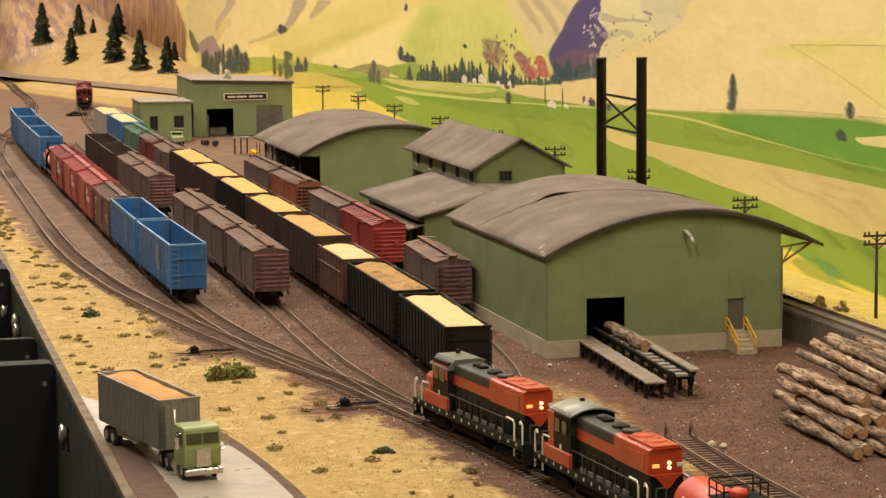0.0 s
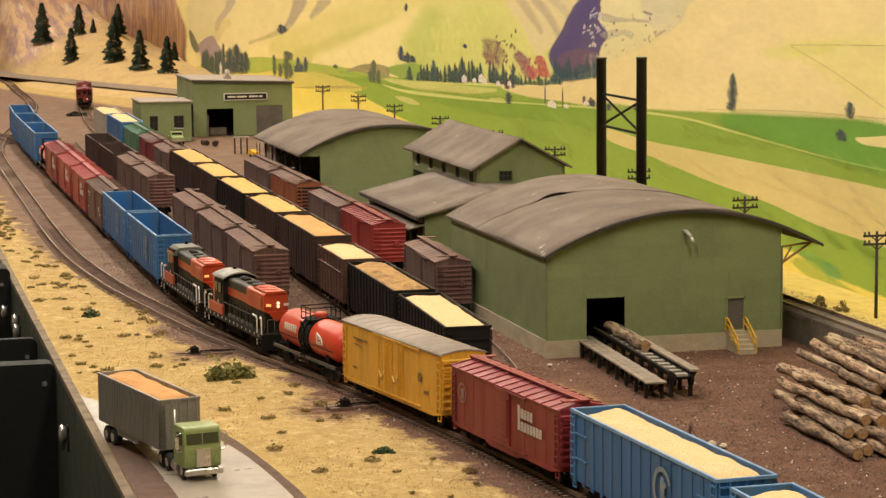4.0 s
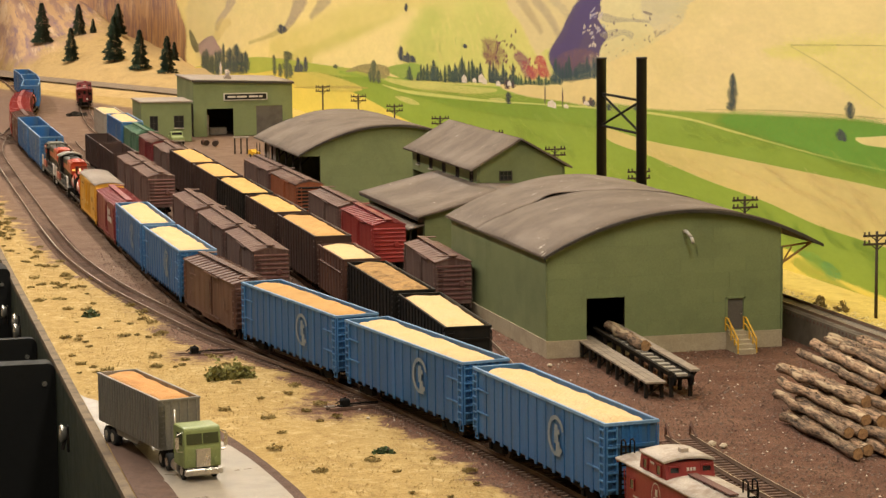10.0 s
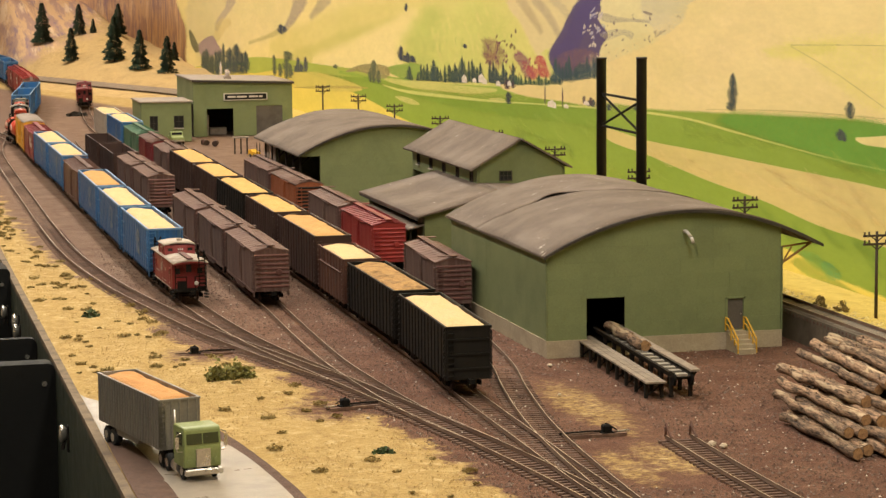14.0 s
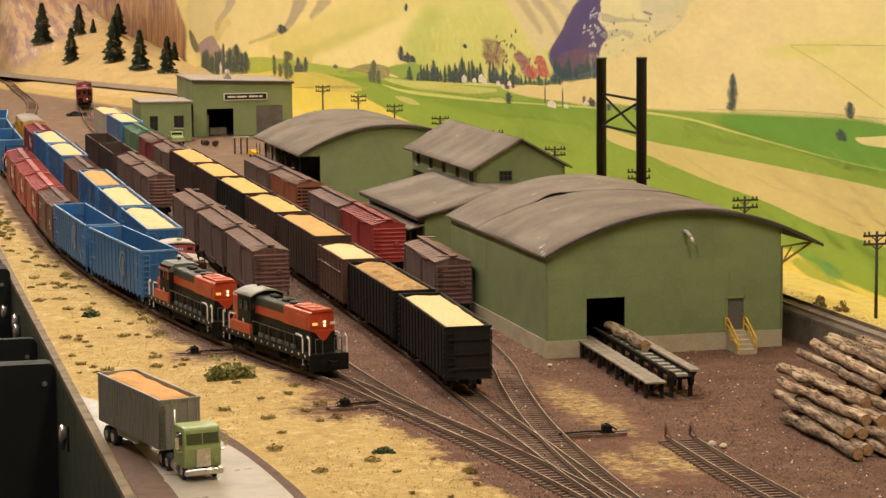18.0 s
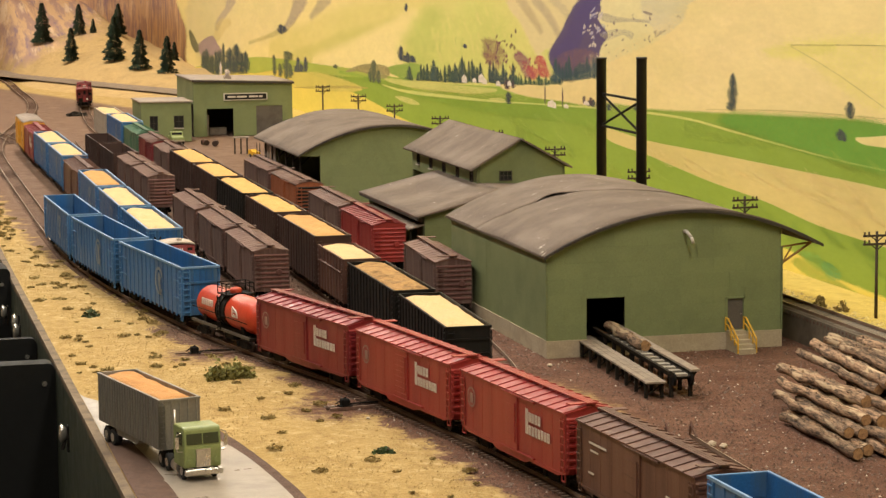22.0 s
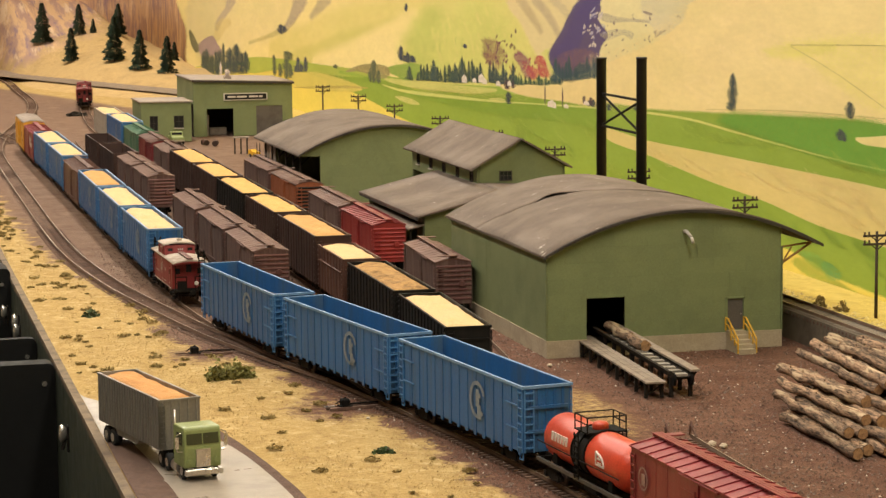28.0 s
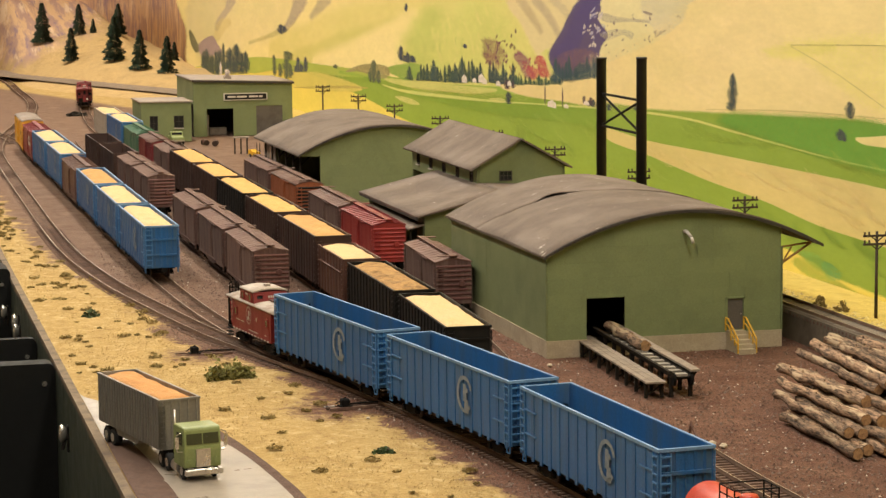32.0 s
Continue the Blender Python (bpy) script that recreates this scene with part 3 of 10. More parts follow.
def mural_material():
    m, nt, p = nodes_of("painted_landscape")
    uv = nt.nodes.new("ShaderNodeUVMap")
    uv.uv_map = "run"
    sep = nt.nodes.new("ShaderNodeSeparateXYZ")
    nt.links.new(uv.outputs[0], sep.inputs[0])
    u, v = sep.outputs[0], sep.outputs[1]

    def nz(scale, detail=4, rough=0.6, sx=1.0, sy=1.0):
        mp = nt.nodes.new("ShaderNodeMapping")
        mp.inputs["Scale"].default_value = (sx, sy, 1)
        nt.links.new(uv.outputs[0], mp.inputs["Vector"])
        return noise_node(nt, scale, detail, rough, mp.outputs[0])

    def above(pts, soft, wob=None, amt=0.0):
        """1 where the painting lies above the line through pts (run, height)."""
        lo, hi = pts[0][0], pts[-1][0]
        c = math_node(nt, "SUBTRACT", math_node(nt, "MULTIPLY", curve_node(nt, u, [(a, (b + 0.2) / 0.6) for a, b in pts], lo, hi), 0.6), 0.2)
        d = math_node(nt, "SUBTRACT", v, c)
        if wob is not None:
            d = math_node(nt, "ADD", d, math_node(nt, "MULTIPLY", math_node(nt, "SUBTRACT", wob, 0.5), amt))
        return math_node(nt, "ADD", math_node(nt, "DIVIDE", d, soft), 0.5, True)

    def both(a, b):
        return math_node(nt, "MULTIPLY", a, b)

    def less(a):
        return math_node(nt, "SUBTRACT", 1.0, a)

    brush = nz(60, 5, 0.7, 0.12, 1.6)
    soft_n = nz(9, 4, 0.6, 0.5, 1.5)
    w = nz(22, 5, 0.7)
    # pale straw hills with shaded folds
    hills = mix_node(nt, ramp_node(nt, soft_n, [(0.35, 0.0), (0.65, 1.0)]), (0.78, 0.61, 0.27), (0.90, 0.72, 0.38))
    folds = nz(9, 3, 0.5, 0.6, 1.0)
    hills = mix_node(nt, ramp_node(nt, folds, [(0.52, 0.0), (0.66, 0.45)]), hills, (0.62, 0.54, 0.18))
    col = hills
    HILLFOOT = MURAL["hillfoot"]
    # rock face at the far corner
    rockz = nz(26, 5, 0.65, 1.1, 0.28)
    rock = mix_node(nt, ramp_node(nt, rockz, [(0.46, 0.0), (0.60, 1.0)]), (0.60, 0.37, 0.21), (0.36, 0.215, 0.18))
    rock = mix_node(nt, ramp_node(nt, nz(40, 4, 0.6, 1.2, 0.2), [(0.55, 0.0), (0.62, 0.8)]), rock, (0.27, 0.17, 0.21))
    rock = mix_node(nt, ramp_node(nt, nz(22, 5, 0.7, 0.9, 0.35), [(0.53, 0.0), (0.63, 0.75)]), rock, (0.74, 0.53, 0.32))
    col = mix_node(nt, ramp_node(nt, math_node(nt, "DIVIDE", math_node(nt, "ADD", u, math_node(nt, "MULTIPLY", v, -1.35)), 10.0), [(0.575, 0.0), (0.582, 1.0)]), col, rock)
    # green fields below the foot of the hills
    foot = above(HILLFOOT, 0.004, w, 0.008)
    green = mix_node(nt, ramp_node(nt, soft_n, [(0.3, 0.0), (0.7, 1.0)]), (0.30, 0.42, 0.055), (0.46, 0.50, 0.085))
    green = mix_node(nt, ramp_node(nt, brush, [(0.45, 0.0), (0.75, 0.35)]), green, (0.54, 0.58, 0.15))
    col = mix_node(nt, foot, green, col)
    for lo, hi, c in MURAL["strips"]:
        a, b = max(lo[0][0], hi[0][0]), min(lo[-1][0], hi[-1][0])
        inside = math_node(nt, "MULTIPLY", math_node(nt, "GREATER_THAN", u, a), math_node(nt, "LESS_THAN", u, b))
        msk = both(both(above(lo, 0.004, w, 0.006), less(above(hi, 0.004, w, 0.006))), inside)
        col = mix_node(nt, msk, col, mix_node(nt, ramp_node(nt, brush, [(0.35, 0.0), (0.7, 1.0)]), c, tuple(min(k * 1.18, 1) for k in c)))
    nt.links.new(col, p.inputs["Base Color"])
    p.inputs["Roughness"].default_value = 0.7
    return m


# heights along the run of the board: (metres along the yard, metres above the ground)
MURAL = {
    "hillfoot": [(1.0, 0.18), (1.98, 0.176), (2.35, 0.164), (2.6, 0.157), (2.93, 0.145), (3.2, 0.141), (3.78, 0.119), (4.11, 0.111), (4.72, 0.098), (5.4, 0.07), (6.4, 0.0)],
    "strips": [
        ([(1.0, 0.030), (1.981, 0.076), (2.2, 0.078), (2.431, 0.076), (2.62, 0.084), (2.8, 0.096), (3.033, 0.1)], [(1.0, 0.095), (1.982, 0.114), (2.2, 0.117), (2.432, 0.114), (2.72, 0.108), (2.85, 0.104), (3.033, 0.1005)], (0.72, 0.50, 0.235)),
        ([(1.0, -0.15), (3.0, -0.15), (6.4, -0.15)], [(1.0, -0.01), (1.98, 0.015), (2.13, 0.021), (2.22, 0.032), (2.6, 0.035), (3.3, 0.035), (3.78, 0.051), (4.02, 0.066), (4.3, 0.078), (4.72, 0.085), (5.5, 0.06), (6.4, 0.0)], (0.84, 0.62, 0.12)),
    ],
}


# ---- track lines on the plan: points from far to near ----
def smooth_line(pts, step=0.01):
    """A dense smooth line through the points."""
    p = np.array(pts, float)
    out = []
    for i in range(len(p) - 1):
        b, c = p[i], p[i + 1]
        a, d = p[max(i - 1, 0)], p[min(i + 2, len(p) - 1)]
        ln = np.linalg.norm(c - b)
        m0 = (c - a) * ln / np.linalg.norm(c - a) if i > 0 else c - b
        m1 = (d - b) * ln / np.linalg.norm(d - b) if i + 2 < len(p) else c - b
        n = max(2, int(ln / step))
        for k in range(n):
            t = k / n
            out.append((2 * t**3 - 3 * t**2 + 1) * b + (t**3 - 2 * t**2 + t) * m0 + (3 * t**2 - 2 * t**3) * c + (t**3 - t**2) * m1)
    out.append(p[-1])
    return np.array(out)


class Line:
    def __init__(self, pts):
        self.q = smooth_line(pts)
        self.s = np.concatenate([[0], np.cumsum(np.hypot(*np.diff(self.q, axis=0).T))])
        self.length = float(self.s[-1])

    def at(self, s):
        return np.array([np.interp(s, self.s, self.q[:, 0]), np.interp(s, self.s, self.q[:, 1])])

    def near(self, y):
        """The distance along the line where it passes y (near part)."""
        k = np.where(self.q[:, 1] < 6.9)[0]
        return float(np.interp(-y, -self.q[k, 1], self.s[k]))

    def place(self, s, base=0.14):
        """The pose of a car whose middle is at s: its bogies ride on the line."""
        a, b = self.at(s - base / 2), self.at(s + base / 2)
        c, d = (a + b) / 2, b - a
        return Matrix.Translation((c[0], c[1], RT)) @ Matrix.Rotation(math.atan2(d[1], d[0]), 4, "Z")


# ---- what is brushed over the ground colours of the mural; places are metres along the yard and metres up ----
BACKDROP = backdrop()


def paint_material(name, col, cover):
    """Brushed poster paint; the uv map carries how far a spot lies inside its patch, so that edges fade out."""
    m, nt, p = nodes_of(name)
    t = nt.nodes.new("ShaderNodeTexCoord")
    mp = nt.nodes.new("ShaderNodeMapping")
    mp.inputs["Scale"].default_value = (1, 0.25, 1)
    nt.links.new(t.outputs["Object"], mp.inputs["Vector"])
    flat = mp.outputs[0]
    big, mid, fine = noise_node(nt, 12, 4, 0.6, flat), noise_node(nt, 42, 5, 0.65, flat), noise_node(nt, 220, 4, 0.6, flat)
    c = mix_node(nt, ramp_node(nt, mid, [(0.40, 0.0), (0.68, 0.45)]), col, tuple(min(1.0, k * 1.13 + 0.012) for k in col))
    c = mix_node(nt, ramp_node(nt, big, [(0.42, 0.0), (0.66, 0.45)]), c, (col[0] * 0.90, col[1] * 0.94, col[2] * 0.82))
    c = mix_node(nt, 1.0, c, ramp_node(nt, fine, [(0.3, 0.96), (0.7, 1.03)]), "MULTIPLY")
    nt.links.new(c, p.inputs["Base Color"])
    p.inputs["Roughness"].default_value = 0.75
    p.inputs["Specular IOR Level"].default_value = 0.2
    uv = nt.nodes.new("ShaderNodeUVMap")
    uv.uv_map = "inside"
    sep = nt.nodes.new("ShaderNodeSeparateXYZ")
    nt.links.new(uv.outputs[0], sep.inputs[0])
    rag = math_node(nt, "MULTIPLY", math_node(nt, "SUBTRACT", noise_node(nt, 55, 4, 0.6, flat), 0.5), 0.7)
    bristle = math_node(nt, "MULTIPLY", math_node(nt, "SUBTRACT", noise_node(nt, 400, 2, 0.5, flat), 0.5), 0.4)
    w = math_node(nt, "ADD", sep.outputs[0], math_node(nt, "MULTIPLY", math_node(nt, "ADD", rag, bristle), math_node(nt, "SUBTRACT", 1.0, sep.outputs[0])))
    smooth = nt.nodes.new("ShaderNodeMapRange")
    smooth.interpolation_type = "SMOOTHSTEP"
    nt.links.new(w, smooth.inputs["Value"])
    # dry paint breaks up into fine specks where it thins out
    cell = nt.nodes.new("ShaderNodeVectorMath")
    cell.operation = "SNAP"
    cell.inputs[1].default_value = (1.0, 0.0005, 0.0004)
    shift = nt.nodes.new("ShaderNodeMapping")
    shift.inputs["Location"].default_value = (0.0, 3.7 * len(PAINTS), 0.0)
    nt.links.new(t.outputs["Object"], shift.inputs["Vector"])
    nt.links.new(shift.outputs[0], cell.inputs[0])
    speck = nt.nodes.new("ShaderNodeTexWhiteNoise")
    speck.noise_dimensions = "3D"
    nt.links.new(cell.outputs[0], speck.inputs["Vector"])
    nt.links.new(math_node(nt, "GREATER_THAN", math_node(nt, "MULTIPLY", smooth.outputs[0], cover), speck.outputs["Value"]), p.inputs["Alpha"])
    return m


PAINTS = {}
LAYER = itertools.count(1)


def paint(col, cover=1.0):
    if (col, cover) not in PAINTS:
        PAINTS[col, cover] = paint_material("mural_paint", col, cover)
    return PAINTS[col, cover]


def proud():
    """Each new coat lies a hair in front of the last."""
    return BACK_X - 0.0001 - next(LAYER) * 0.000002


def inside_uv(bm, value=None):
    lay = bm.loops.layers.uv.new("inside")
    for f in bm.faces:
        for lp in f.loops:
            lp[lay].uv = (1.0 if value is None else value[lp.vert], 0.0)


def within(q, y, z):
    odd = False
    for (ya, za), (yb, zb) in zip(q, np.roll(q, -1, axis=0)):
        if (za > z) != (zb > z) and y < (yb - ya) * (z - za) / (zb - za) + ya:
            odd = not odd
    return odd


def painted(name, pts, col, soft=0.008, cover=1.0):
    """A brushed patch: a smooth closed outline with a fading edge, a hair proud of the board."""
    c, q = np.array(pts), []
    for k in range(len(c)):  # a smooth closed curve through the corners
        p0, p1, p2, p3 = c[k - 1], c[k], c[(k + 1) % len(c)], c[(k + 2) % len(c)]
        for u in np.arange(0, 1, 0.2):
            q.append(0.5 * (2 * p1 + (p2 - p0) * u + (2 * p0 - 5 * p1 + 4 * p2 - p3) * u**2 + (3 * p1 - p0 - 3 * p2 + p3) * u**3))
    q = np.array(q)
    area = np.sum(q[:, 0] * np.roll(q[:, 1], -1) - np.roll(q[:, 0], -1) * q[:, 1])
    bm = bmesh.new()
    x = proud()
    inner, outer, n = [], [], len(q)
    for k in range(n):
        d = q[(k + 1) % n] - q[k - 1]
        nr = np.array([d[1], -d[0]]) / (np.linalg.norm(d) + 1e-9) * (1 if area > 0 else -1)
        inner.append(bm.verts.new((x, *q[k])))
        outer.append(bm.verts.new((x, *(q[k] + nr * np.array([5.0, 1.0]) * soft))))
    value = {v: 1.0 for v in inner}
    value.update({v: 0.0 for v in outer})
    bmesh.ops.triangle_fill(bm, edges=[bm.edges.new((inner[k], inner[(k + 1) % n])) for k in range(n)], use_beauty=True)
    for k in range(n):
        bm.faces.new((inner[k], inner[(k + 1) % n], outer[(k + 1) % n], outer[k]))
    inside_uv(bm, value)
    part("painted_" + name, bm, paint(col, cover), BACKDROP, "painted " + name + " on the backdrop")


def strokes(pts, col, n, length, width, lean, cover, seed):
    """Long thin brush strokes inside an outline; lean is how far a stroke runs along the board for its rise."""
    rr = random.Random(seed)
    q = np.array(pts)
    (y0, z0), (y1, z1) = q.min(axis=0), q.max(axis=0)
    bm = bmesh.new()
    value, made, x = {}, 0, proud()
    while made < n:
        y, z = rr.uniform(y0, y1), rr.uniform(z0, z1)
        made += 1 if within(q, y, z) else 0.04
        if not within(q, y, z):
            continue
        a = math.atan2(1.0, lean * 3.0 * rr.uniform(0.7, 1.3)) * (1 if rr.random() < 0.9 else 0.8)
        d, ln, w = np.array([math.cos(a), math.sin(a)]), length * rr.uniform(0.5, 1.2), width * rr.uniform(0.6, 1.4)
        nr = np.array([-d[1] * 2.5, d[0]])
        rows = []
        for i in range(6):
            u = i / 5 - 0.5
            c = np.array([y, z]) + d * ln * u + nr * ln * 0.05 * (4 * u * u)
            ww = w * (1 - (2 * u) ** 4) + 0.0001
            rows.append([bm.verts.new((x - made * 0.00000012, *(c + nr * ww * k))) for k in (-1, 0, 1)])
            for v, k in zip(rows[-1], (0, 1, 0)):
                value[v] = 0.97 * k * (1 if 0 < i < 5 else 0)
        for p, r in zip(rows, rows[1:]):
            for k in (0, 1):
                bm.faces.new((p[k], p[k + 1], r[k + 1], r[k]))
    inside_uv(bm, value)
    tagged(part("painted_strokes", bm, paint(col, cover), BACKDROP, "long thin brush strokes on the backdrop"), kind="stuff")


def dabs(name, pts, col, n, seed, size=0.006):
    """Short upright brush dabs inside an outline, as one patch of paint."""
    rr = random.Random(seed)
    q = np.array(pts)
    (y0, z0), (y1, z1) = q.min(axis=0), q.max(axis=0)
    bm = bmesh.new()
    made, x = 0, proud()
    while made < n:
        y, z = rr.uniform(y0, y1), rr.uniform(z0, z1)
        odd = within(q, y, z)
        made += 1 if odd else 0.05
        if odd:
            s, lean = size * rr.uniform(0.5, 1.2), rr.uniform(-0.2, 0.9)
            shape = [(0, -1), (0.5, -0.3), (0.42, 0.4), (0.1, 1), (-0.3, 0.5), (-0.45, -0.2)]
            bm.faces.new([bm.verts.new((x - made * 0.00000012, y + s * (u * rr.uniform(2.2, 3.6) - w * lean * 2.5), z + s * w * rr.uniform(0.7, 1.1))) for u, w in shape])
    inside_uv(bm)
    tagged(part("painted_" + name, bm, paint(col, 0.85), BACKDROP, "painted brush dabs on the backdrop"), kind="stuff")


def trees(rows, col, seed):
    """Upright painted trees with ragged sides, the first belts pointed: (foot along, foot up, height, width)."""
    rr = random.Random(seed)
    bm = bmesh.new()
    value, x = {}, proud()
    for j, (y, z, h, w) in enumerate(rows):
        left, mid, right = [], [], []
        for i in range(9):
            v = i / 8
            wid = w * 0.68 * (0.10 + 1.15 * math.sin(math.pi * min(1.0, 0.12 + 0.80 * (1 - v))) ** 0.8 * (1 - 0.35 * v)) * (0.25 if i == 8 else 1)
            if seed < 6:
                wid = w * 0.72 * (0.06 + (1 - v) ** 0.85) * (1.0 if i % 2 else 0.78)
            xx = x - j * 0.00000015
            left.append(bm.verts.new((xx, y - wid * rr.uniform(0.75, 1.35), z + h * v + rr.uniform(-0.03, 0.03) * h)))
            mid.append(bm.verts.new((xx, y, z + h * v)))
            right.append(bm.verts.new((xx, y + wid * rr.uniform(0.75, 1.35), z + h * v)))
            value[left[-1]] = value[right[-1]] = 0.38
            value[mid[-1]] = 0.98 if 0 < i < 8 else 0.6
        for a, b in ((left, mid), (mid, right)):
            for i in range(8):
                bm.faces.new((a[i], b[i], b[i + 1], a[i + 1]))
    inside_uv(bm, value)
    tagged(part("painted_trees", bm, paint(col, 0.96), BACKDROP, "painted dark trees on the backdrop"), kind="stuff")


def houses(rows):
    for y, z, h, w in rows:
        x = proud()
        bm = bmesh.new()
        bm.faces.new([bm.verts.new((x, a, b)) for a, b in ((y - w / 2, z), (y + w / 2, z), (y + w / 2, z + h * 0.6), (y, z + h), (y - w / 2, z + h * 0.6))])
        inside_uv(bm)
        part("painted_house", bm, paint((0.74, 0.64, 0.56), 0.9), BACKDROP, "painted pale farm building on the backdrop")


# ground colours: hills, valley fields, the tan strip and the bright foreground slope
painted("hill", [(6.06, 0.03), (6.10, 0.12), (6.30, 0.21), (6.60, 0.42), (1.0, 0.42), (1.0, 0.17), (1.98, 0.172), (2.6, 0.153), (3.2, 0.137), (4.11, 0.107), (5.4, 0.06)], (0.83, 0.685, 0.295), 0.014)
painted("field", [(1.0, 0.18), (1.98, 0.176), (2.35, 0.164), (2.6, 0.157), (2.93, 0.145), (3.2, 0.141), (3.78, 0.119), (4.11, 0.111), (4.72, 0.098), (5.4, 0.07), (6.2, 0.0), (4.0, -0.03), (1.0, -0.03)], (0.272, 0.375, 0.052), 0.0022)
painted("strip", [(2.793, 0.112), (2.613, 0.108), (2.432, 0.110), (2.199, 0.112), (1.984, 0.113), (1.837, 0.110), (1.835, 0.059), (1.982, 0.062), (2.129, 0.065), (2.271, 0.075), (2.431, 0.081), (2.612, 0.092), (2.754, 0.098)], (0.680, 0.542, 0.220), 0.0010)
painted("slope", [(1.0, -0.01), (1.98, 0.015), (2.13, 0.021), (2.22, 0.032), (2.6, 0.035), (3.3, 0.035), (3.78, 0.051), (4.02, 0.066), (4.3, 0.078), (4.72, 0.085), (5.5, 0.06), (6.2, 0.0), (4.0, -0.03), (1.0, -0.03)], (0.76, 0.62, 0.13), 0.003)
# far hills: shaded folds and creases
painted("hill", [(6.019, 0.200), (5.396, 0.213), (5.515, 0.172), (5.638, 0.142), (5.751, 0.098), (5.902, 0.072), (6.050, 0.115)], (0.680, 0.575, 0.297), 0.0220, 0.8)
painted("hill", [(5.359, 0.213), (4.707, 0.226), (4.829, 0.173), (5.020, 0.144), (5.297, 0.118), (5.604, 0.093), (5.684, 0.101), (5.533, 0.152)], (0.783, 0.651, 0.319), 0.0220, 0.8)
painted("crease", [(5.480, 0.211), (5.389, 0.213), (5.451, 0.194), (5.596, 0.156), (5.647, 0.139), (5.628, 0.161), (5.513, 0.190)], (0.420, 0.330, 0.260), 0.0080, 0.75)
painted("crease", [(5.612, 0.156), (5.682, 0.120), (5.735, 0.096), (5.650, 0.115), (5.534, 0.145), (5.455, 0.163)], (0.639, 0.499, 0.187), 0.0100, 0.6)
painted("crease", [(4.684, 0.227), (4.589, 0.229), (4.635, 0.208), (4.722, 0.184), (4.800, 0.166), (4.745, 0.192), (4.714, 0.211)], (0.400, 0.320, 0.240), 0.0080, 0.8)
painted("crease", [(4.445, 0.232), (4.364, 0.233), (4.425, 0.217), (4.499, 0.203), (4.548, 0.195), (4.488, 0.216)], (0.440, 0.350, 0.220), 0.0080, 0.75)
painted("crease", [(4.830, 0.163), (4.918, 0.151), (5.074, 0.136), (5.225, 0.123), (5.020, 0.143), (4.892, 0.159)], (0.500, 0.420, 0.160), 0.0060, 0.7)
painted("meadow", [(3.698, 0.241), (3.890, 0.230), (4.192, 0.217), (4.490, 0.184), (4.772, 0.149), (4.958, 0.124), (4.716, 0.124), (4.493, 0.146), (4.289, 0.174), (4.059, 0.191), (3.851, 0.211), (3.691, 0.226)], (0.742, 0.629, 0.220), 0.0264, 0.85)
painted("meadow", [(4.103, 0.184), (4.290, 0.168), (4.493, 0.142), (4.716, 0.115), (4.495, 0.118), (4.291, 0.142), (4.104, 0.167), (3.892, 0.195), (3.736, 0.216), (3.851, 0.209)], (0.639, 0.564, 0.165), 0.0154, 0.7)
painted("hill", [(3.717, 0.220), (3.892, 0.195), (4.105, 0.165), (4.341, 0.133), (4.522, 0.111), (4.293, 0.117), (4.019, 0.134), (3.854, 0.148), (3.683, 0.177), (3.656, 0.206)], (0.855, 0.705, 0.319), 0.0220)
# the green hill in the middle, streaked down its slope
painted("meadow", [(3.645, 0.227), (3.718, 0.193), (3.746, 0.157), (3.703, 0.130), (3.191, 0.151), (3.032, 0.165), (3.109, 0.199), (3.176, 0.234), (3.217, 0.256), (3.490, 0.251)], (0.700, 0.640, 0.209), 0.0308)
painted("meadow", [(3.599, 0.225), (3.663, 0.209), (3.708, 0.185), (3.716, 0.158), (3.673, 0.135), (3.630, 0.137), (3.615, 0.171), (3.579, 0.206)], (0.501, 0.550, 0.134), 0.0264, 0.7)
painted("meadow", [(3.376, 0.237), (3.492, 0.201), (3.526, 0.166), (3.507, 0.142), (3.277, 0.151), (3.247, 0.186), (3.281, 0.224)], (0.618, 0.618, 0.176), 0.0352, 0.75)
strokes([(3.491, 0.234), (3.682, 0.186), (3.684, 0.137), (3.336, 0.152), (3.191, 0.188), (3.217, 0.241)], (0.74, 0.65, 0.24), 30, 0.04, 0.004, 0.35, 0.4, 1)
strokes([(3.628, 0.196), (3.684, 0.150), (3.630, 0.137), (3.191, 0.157), (3.247, 0.186), (3.492, 0.192)], (0.42, 0.47, 0.11), 22, 0.032, 0.0034, -0.2, 0.35, 2)
# grey slope with dark gullies beside the ravine
painted("slope", [(3.175, 0.257), (3.122, 0.228), (3.057, 0.193), (3.002, 0.175), (2.970, 0.162), (2.958, 0.176), (2.970, 0.197), (2.933, 0.227), (2.864, 0.260), (2.854, 0.264)], (0.731, 0.602, 0.319), 0.0060)
painted("crease", [(3.140, 0.258), (3.093, 0.238), (3.052, 0.223), (3.036, 0.218), (3.062, 0.234), (3.108, 0.254), (3.119, 0.258)], (0.500, 0.380, 0.220), 0.0060, 0.7)
painted("crease", [(3.072, 0.259), (3.016, 0.241), (2.977, 0.224), (2.957, 0.213), (2.986, 0.236), (3.041, 0.257), (3.051, 0.260)], (0.460, 0.360, 0.230), 0.0060, 0.75)
painted("crease", [(2.991, 0.261), (2.957, 0.252), (2.919, 0.241), (2.928, 0.248), (2.967, 0.261)], (0.567, 0.467, 0.286), 0.0060, 0.7)
